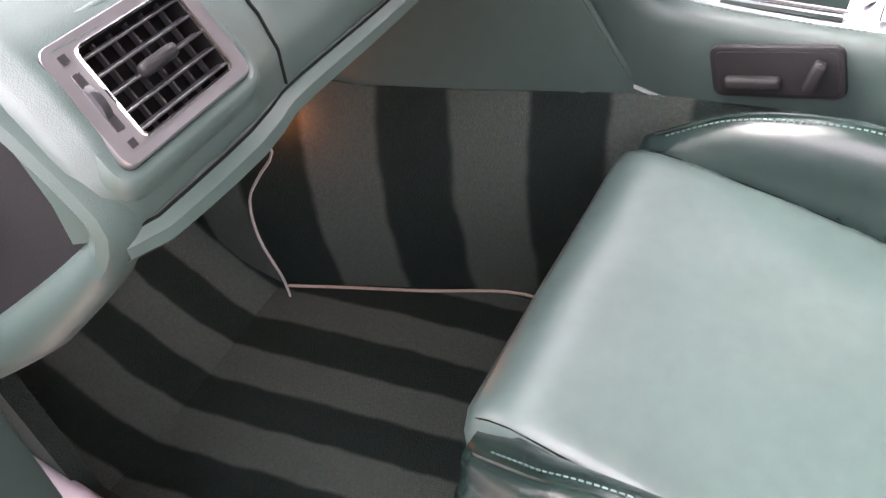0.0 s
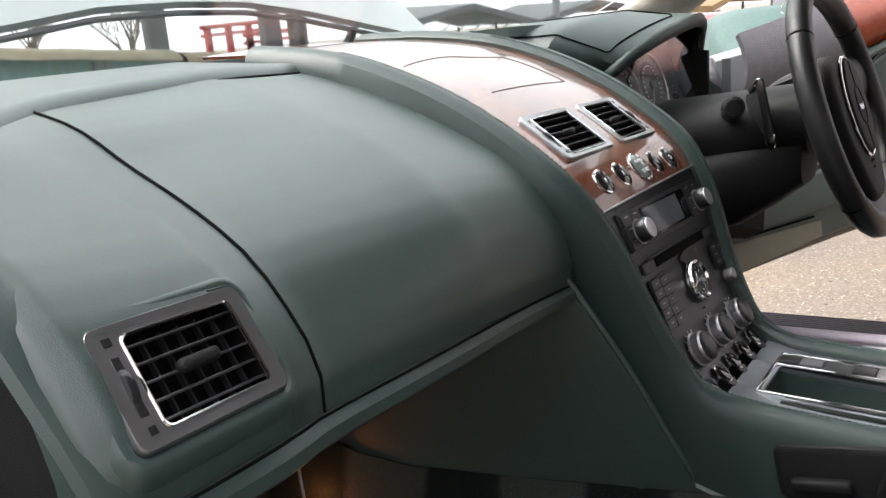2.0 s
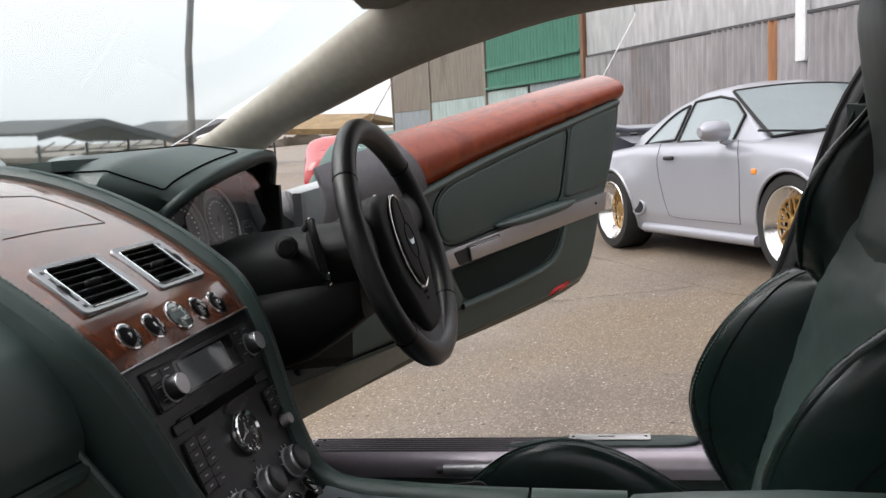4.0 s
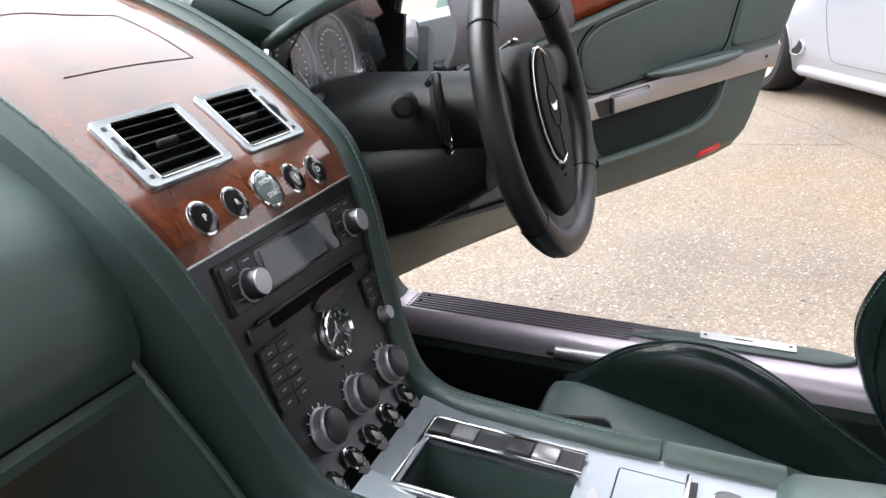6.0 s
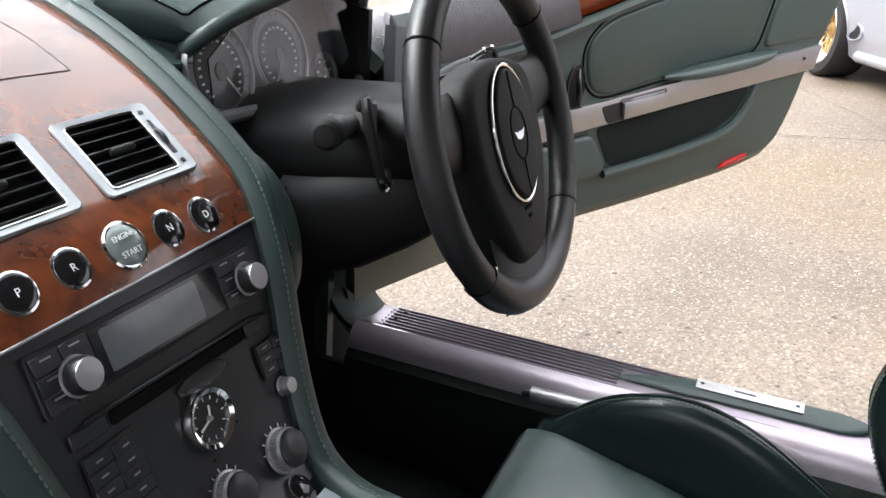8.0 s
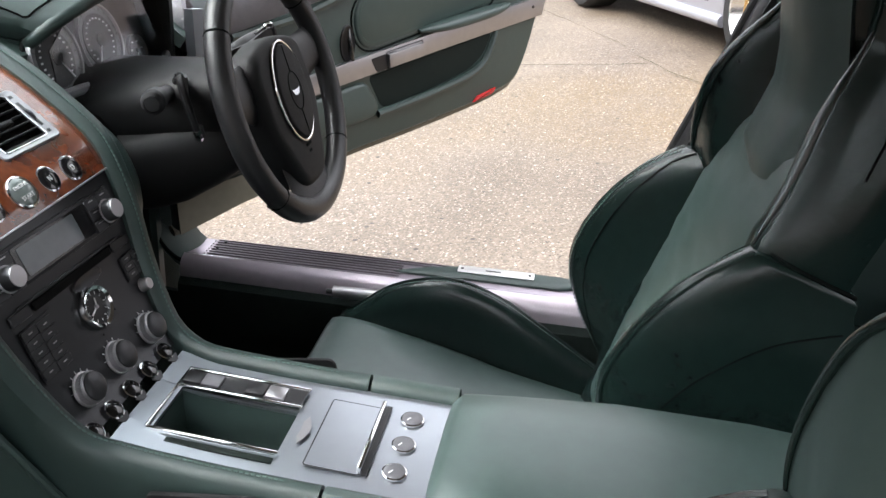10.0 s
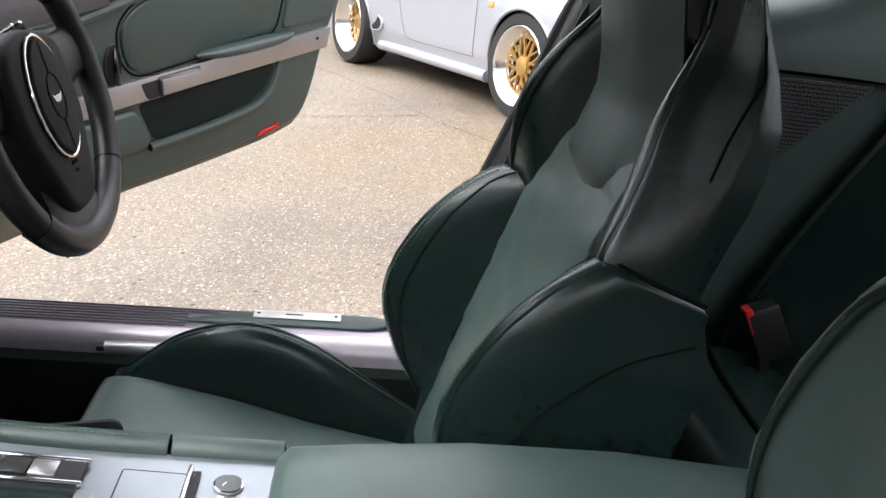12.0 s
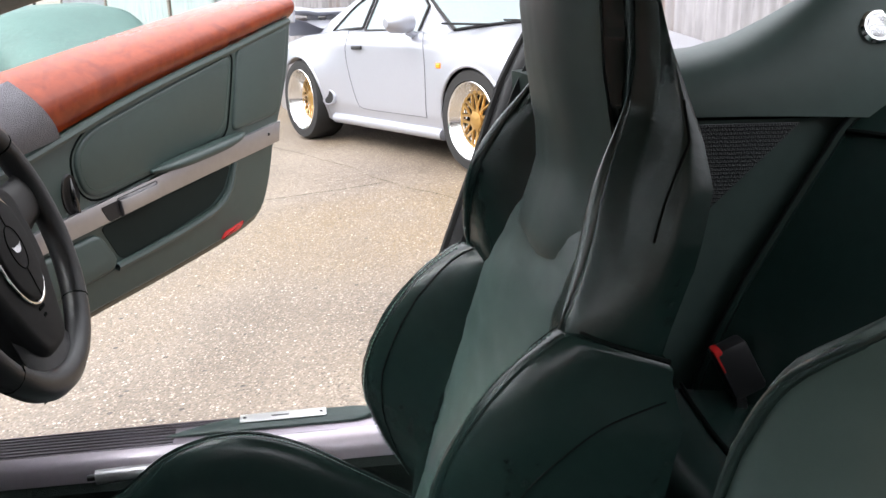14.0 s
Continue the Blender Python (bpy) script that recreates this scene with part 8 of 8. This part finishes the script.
def wheel(ax, side, wide, deep):
    """Split rim with crossed gold spokes in a polished dish."""
    y0 = side * (wid(ax, 0.40) - 0.015)
    M = pose(ax, y0, 0.32, 90 if side < 0 else -90, 0, 0)
    w = part("wheel", lathe([(0.235, -wide), (0.30, -wide), (0.318, -wide + 0.03), (0.320, -0.03), (0.300, 0.0), (0.245, 0.002), (0.238, -0.01)], M, 48, caps=False), RUBBER, SC, "low-profile tyre on split rim", space=csp)
    part("rim_dish", lathe([(0.240, 0.0), (0.236, 0.004), (0.228, 0.0), (0.220, -0.02), (0.178, -deep + 0.004), (0.170, -deep - 0.02), (0.15, -deep - 0.03)], M, 48, caps=False), LIP, w, "polished rim lip", space=csp)
    part("rim_back", lathe([(0.20, -deep - 0.10), (0.02, -deep - 0.11)], M, 32), DARK, w, space=csp)
    n = 10
    bm = bmesh.new()
    for i in range(n):
        for d in (-1, 1):
            a0, a1 = 2 * math.pi * i / n, 2 * math.pi * (i + d * 0.85) / n
            p, q = V((0.045 * math.cos(a0), 0.045 * math.sin(a0), -deep + 0.012)), V((0.172 * math.cos(a1), 0.172 * math.sin(a1), -deep - 0.002))
            u = (q - p).normalized()
            sd = V((-u.y, u.x, 0)).normalized() * 0.0085
            hh = V((0, 0, 0.012))
            vv = [bm.verts.new(c) for c in (p - sd - hh, p + sd - hh, q + sd - hh, q - sd - hh, p - sd * 0.6, p + sd * 0.6, q + sd * 0.6, q - sd * 0.6)]
            for f in ((4, 5, 6, 7), (0, 1, 5, 4), (1, 2, 6, 5), (2, 3, 7, 6), (3, 0, 4, 7)):
                bm.faces.new([vv[k] for k in f])
    fixed(bm)
    bmesh.ops.transform(bm, matrix=M, verts=bm.verts)
    part("gold_spokes", bm, GOLD, w, "gold crossed spokes", space=csp, smooth=0)
    part("spoke_ring", lathe([(0.162, -deep + 0.0), (0.177, -deep + 0.002), (0.178, -deep - 0.012)], M, 40, caps=False), GOLD, w, space=csp)
    part("hub_cap", lathe([(0.055, -deep), (0.055, -deep + 0.018), (0.03, -deep + 0.026), (0.008, -deep + 0.027)], M, 24), GOLD, w, space=csp)
    for i in range(20):
        a = 2 * math.pi * i / 20
        part("rim_bolt", lathe([(0.005, -deep), (0.004, -deep + 0.008)], M @ pose(0.1705 * math.cos(a), 0.1705 * math.sin(a), 0), 6), LIP, w, space=csp)


for ax, wide, deep in ((1.135, 0.21, 0.055), (-1.135, 0.26, 0.10)):
    for side in (-1, 1):
        wheel(ax, side, wide, deep)

# ---------------------------------------------------------------- covered car and far things
def covered_car(at, turn, name, label, material, size=1.0):
    M = Matrix.Translation(at) @ pose(0, 0, 0, 0, 0, turn)
    rows = []
    for x in np.linspace(-2.2, 2.2, 44):
        zt = size * prof(x, [-2.2, -2.05, -1.5, -0.7, 0.2, 0.9, 1.9, 2.12, 2.2], [0.3, 0.75, 0.95, 1.28, 1.30, 0.98, 0.80, 0.6, 0.3])
        w = prof(x, [-2.2, -2.0, -1, 1, 2.0, 2.2], [0.55, 0.8, 0.9, 0.9, 0.78, 0.5])
        r = []
        for a in np.linspace(0, math.pi, 25):
            c, s_ = math.cos(a), math.sin(a)
            p = V((x, w * math.copysign(abs(c) ** 0.45, c), zt * max(0, s_) ** 0.5))
            p += V((0, 0.05, 0.03)) * noise.noise(V((x * 1.7, c * 2.5, s_ * 2))) * (s_ > 0.05)
            r.append(tuple(M @ p))
        rows.append(r)
    return solid(name, grid(rows, caps=True), material, label, "covered car", smooth=60)


covered_car((9.7, 4.1, ground_z(4.1) - 0.03), 36, "covered_car", "car under a rumpled green fabric cover", COVER)
for at, turn, mt_, lab in (((21.9, 10.3, -0.62), 20, mat("red_car_paint", (0.4, 0.03, 0.03), 0.3, coat=0.6), "red saloon parked far across the yard"), ((26.0, 23.0, -0.88), 60, mat("pale_car_paint", (0.4, 0.42, 0.43), 0.3, coat=0.6), "pale estate car parked by the canopies"), ((25.5, 20.3, -0.88), 50, mat("grey_car_paint", (0.16, 0.18, 0.19), 0.3, coat=0.6), "grey hatchback parked by the canopies"), ((22.3, 18.6, -0.88), 50, mat("dark_van_paint", (0.08, 0.1, 0.1), 0.3, coat=0.6), "dark car parked by the canopies")):
    covered_car(at, turn, "far_car", lab, mt_, 1.1)

solid("lamp_post", tube([(36.9, 25, -1), (37.4, 25, 5), (38.6, 25, 10), (40, 25, 16)], [0.2, 0.18, 0.15, 0.12], 10), POST, "tall grey pole, tilted to fit the camera's view", "pole")
for x0, x1, xp, zp, zl, zr in ((26.7, 35.4, 30.5, 1.95, 1.45, 0.98), (35.5, 46.0, 40.9, 1.75, 0.98, 1.15)):
    cn = thing("canopy", "dark pitched canopy roof on thin posts", "canopy", ((x0 + x1) / 2, 25, -0.8), "canopies")
    for (a, b) in (((x0, zl), (xp, zp)), ((xp, zp), (x1, zr))):
        part("roof_slope", sheet([[(a[0] * (1 - t) + b[0] * t, y, a[1] * (1 - t) + b[1] * t + 0.03 * (y - 25)) for t in (0, 0.5, 1)] for y in (25, 27, 30)], 0.12), STEEL_DARK, cn)
        part("fascia", sheet([[(a[0] * (1 - t) + b[0] * t, 24.95, a[1] * (1 - t) + b[1] * t - d) for t in (0, 0.5, 1)] for d in (0.0, 0.30)], 0.08), STEEL_DARK, cn)
    for x in np.linspace(x0 + 0.3, x1 - 0.3, 4):
        part("post", tube([(x, 25.2, -0.9), (x, 25.2, min(zl, zr))], 0.06, 8), STEEL_DARK, cn)
    for x in np.linspace(x0 + 0.3, x1 - 1.4, 7):
        part("brace", tube([(x, 25.3, 0.70), (x + 1.0, 25.3, 1.05)], 0.03, 5), STEEL_DARK, cn)
    part("tie_beam", tube([(x0 + 0.2, 25.3, 0.72), (x1 - 0.2, 25.3, 0.68)], 0.035, 5), STEEL_DARK, cn)
OC = thing("low_canopy", "low ochre-edged shelter roof on posts", "canopy", (34, 14, -0.7))
part("roof_sheet", sheet([[(x, y, float(np.interp(x, [30.5, 33.4, 37.5], [0.95, 1.5, 1.15])) + 0.04 * (y - 14)) for x in (30.5, 32, 33.4, 35.4, 37.5)] for y in (14, 17)], 0.22), mat("ochre_roof_sheet", (0.22, 0.15, 0.07), 0.8, vary=0.4, scale=2), OC)
for x in (31, 34, 37):
    part("post", tube([(x, 14.3, -0.9), (x, 14.3, 1.0)], 0.06, 8), STEEL_DARK, OC)


def fall(x):
    """The boundary drops towards the far end of the yard."""
    return 1.44 - 0.086 * (x - 7.8)


FENCE = rusty("green_fence", (0.06, 0.15, 0.13), (0.1, 0.1, 0.07), 0.05)
YF = thing("yard_fence", "long low green fence beyond the yard", "fence", (2, 20.3, -0.8), kind="structure")
part("fence_sheet", sheet([[(x, 20.4, z) for z in (-0.95, fall(x) - 0.30)] for x in np.linspace(-28, 24, 14)], 0.12), FENCE, YF)
for x in np.linspace(-26, 22, 17):
    part("fence_post", rbox(0.10, 0.10, fall(x) + 0.62, pose(x, 20.25, (fall(x) - 0.30 - 0.92) / 2), 0.01), STEEL_DARK, YF)
for x0, x1, dz in ((-28, 12.2, 0.0), (12.35, 20.0, -0.05)):
    solid("fence_bank", grid([[(x, 20.4 + 0.5 * math.cos(a), fall(x) - 0.30 + dz + 0.28 * math.sin(a) + 0.03 * noise.noise(V((x * 1.3, a, 0)))) for a in np.linspace(0, math.pi, 8)] for x in np.linspace(x0, x1, 60)]), BANK, "dry straw-coloured roll along the fence", "bank", "structure")
RF = thing("red_frame", "red painted steel storage frames behind the fence", "steel frame", (17, 24, -0.8))
for x0, x1, z, dz in ((15.7, 18.5, 1.62, 0.10), (17.3, 19.5, 1.30, 0.08)):
    part("beam", tube([(x0, 24, z), (x1, 24, z + dz)], 0.08, 6), RED_STEEL, RF)
    part("beam", tube([(x0 + 0.2, 24.3, z - 0.25), (x1, 24.3, z + dz - 0.25)], 0.06, 6), RED_STEEL, RF)
    for x in np.linspace(x0 + 0.3, x1 - 0.1, 4):
        part("upright", rbox(0.20, 0.16, z + 0.9, pose(x, 24.1, (z - 0.9) / 2), 0.02), RED_STEEL, RF)
GT = thing("gantry", "old steel gantry with a ragged brown roof edge", "shed roof", (12, 20, -0.8))
GROOF = rusty("brown_gantry_roof", (0.15, 0.105, 0.09), (0.09, 0.06, 0.05), 0.1)
rnd = random.Random(4)
under = [(17.3 - 0.16 * k, 4.70 + 0.045 * k - 0.10 * (k % 2) - rnd.uniform(0, 0.16)) for k in range(70)]
part("roof_edge", prism([(under[-1][0], 9.0), (15.7, 6.15), (16.8, 5.60), (17.4, 5.15)] + under, 0.25, axes((0, 20.0, 0), (1, 0, 0), (0, 0, 1))), GROOF, GT, "ragged rusty roof edge")
part("roof_sheet", sheet([[(x, y, z) for y in (20.1, 22, 25)] for x, z in ((6.2, 9.0), (15.7, 6.2), (16.8, 5.65), (17.5, 5.1))], 0.06), GROOF, GT)
for x, w in ((12.15, 0.55), (16.75, 0.20), (17.1, 0.14)):
    part("column", rbox(w, 0.3, 6.4 if x < 13 else 5.7, pose(x, 20.9, 2.3 if x < 13 else 1.95), 0.02), STEEL_DARK, GT)
part("column", rbox(0.62, 0.3, 3.2, pose(16.45, 21.6, 0.70), 0.02), STEEL_DARK, GT)


def bare_tree(at, h, seed):
    """A leafless winter tree of tapering, forking twigs."""
    rnd = random.Random(seed)
    T = thing("bare_tree", "leafless winter tree behind the fence", "tree", at, "winter trees")
    trunk = part("trunk", tube([(at[0], at[1], at[2]), (at[0] + 0.1, at[1], at[2] + h * 0.4)], [0.18, 0.12], 8), HEDGE, T)
    bm = bmesh.new()

    def grow(p, d, ln, r, k):
        q = p + d * ln
        u = d.cross(V((0.3, 0.9, 0.1))).normalized() * r
        w = d.cross(u).normalized() * r
        lo = [bm.verts.new(p + e) for e in (u, w, -u, -w)]
        hi = [bm.verts.new(q + e * 0.6) for e in (u, w, -u, -w)]
        for i in range(4):
            bm.faces.new((lo[i], lo[(i + 1) % 4], hi[(i + 1) % 4], hi[i]))
        if k:
            for _ in range(3):
                e = (d + V((rnd.uniform(-0.8, 0.8), rnd.uniform(-0.8, 0.8), rnd.uniform(-0.15, 0.6)))).normalized()
                grow(p + d * ln * rnd.uniform(0.5, 1), e, ln * rnd.uniform(0.6, 0.8), r * 0.55, k - 1)

    for _ in range(5):
        grow(V(at) + V((0, 0, h * rnd.uniform(0.25, 0.4))), V((rnd.uniform(-0.7, 0.7), rnd.uniform(-0.7, 0.7), 1)).normalized(), h * 0.22, 0.06, 4)
    part("crown", bm, HEDGE, T, smooth=0)


for i, x in enumerate((-9, -5.5, -1, 5, 9.5, 13, 18)):
    bare_tree((x, 30 + (i * 7) % 5, -0.8), 5.0 + (i * 3) % 3, i)
solid("far_hedge", grid([[(x, 48 + 1.5 * noise.noise(V((x * 0.2, z, 3))), -1.0 + z * (1.0 + 0.6 * noise.noise(V((x * 0.12, 0, 0))) + 0.3 * noise.noise(V((x * 0.9, 0, 0))))) for x in np.linspace(-70, 110, 260)] for z in (0.0, 0.4, 0.8, 1.1)]), HEDGE, "far winter hedgerow", "hedge", "structure")
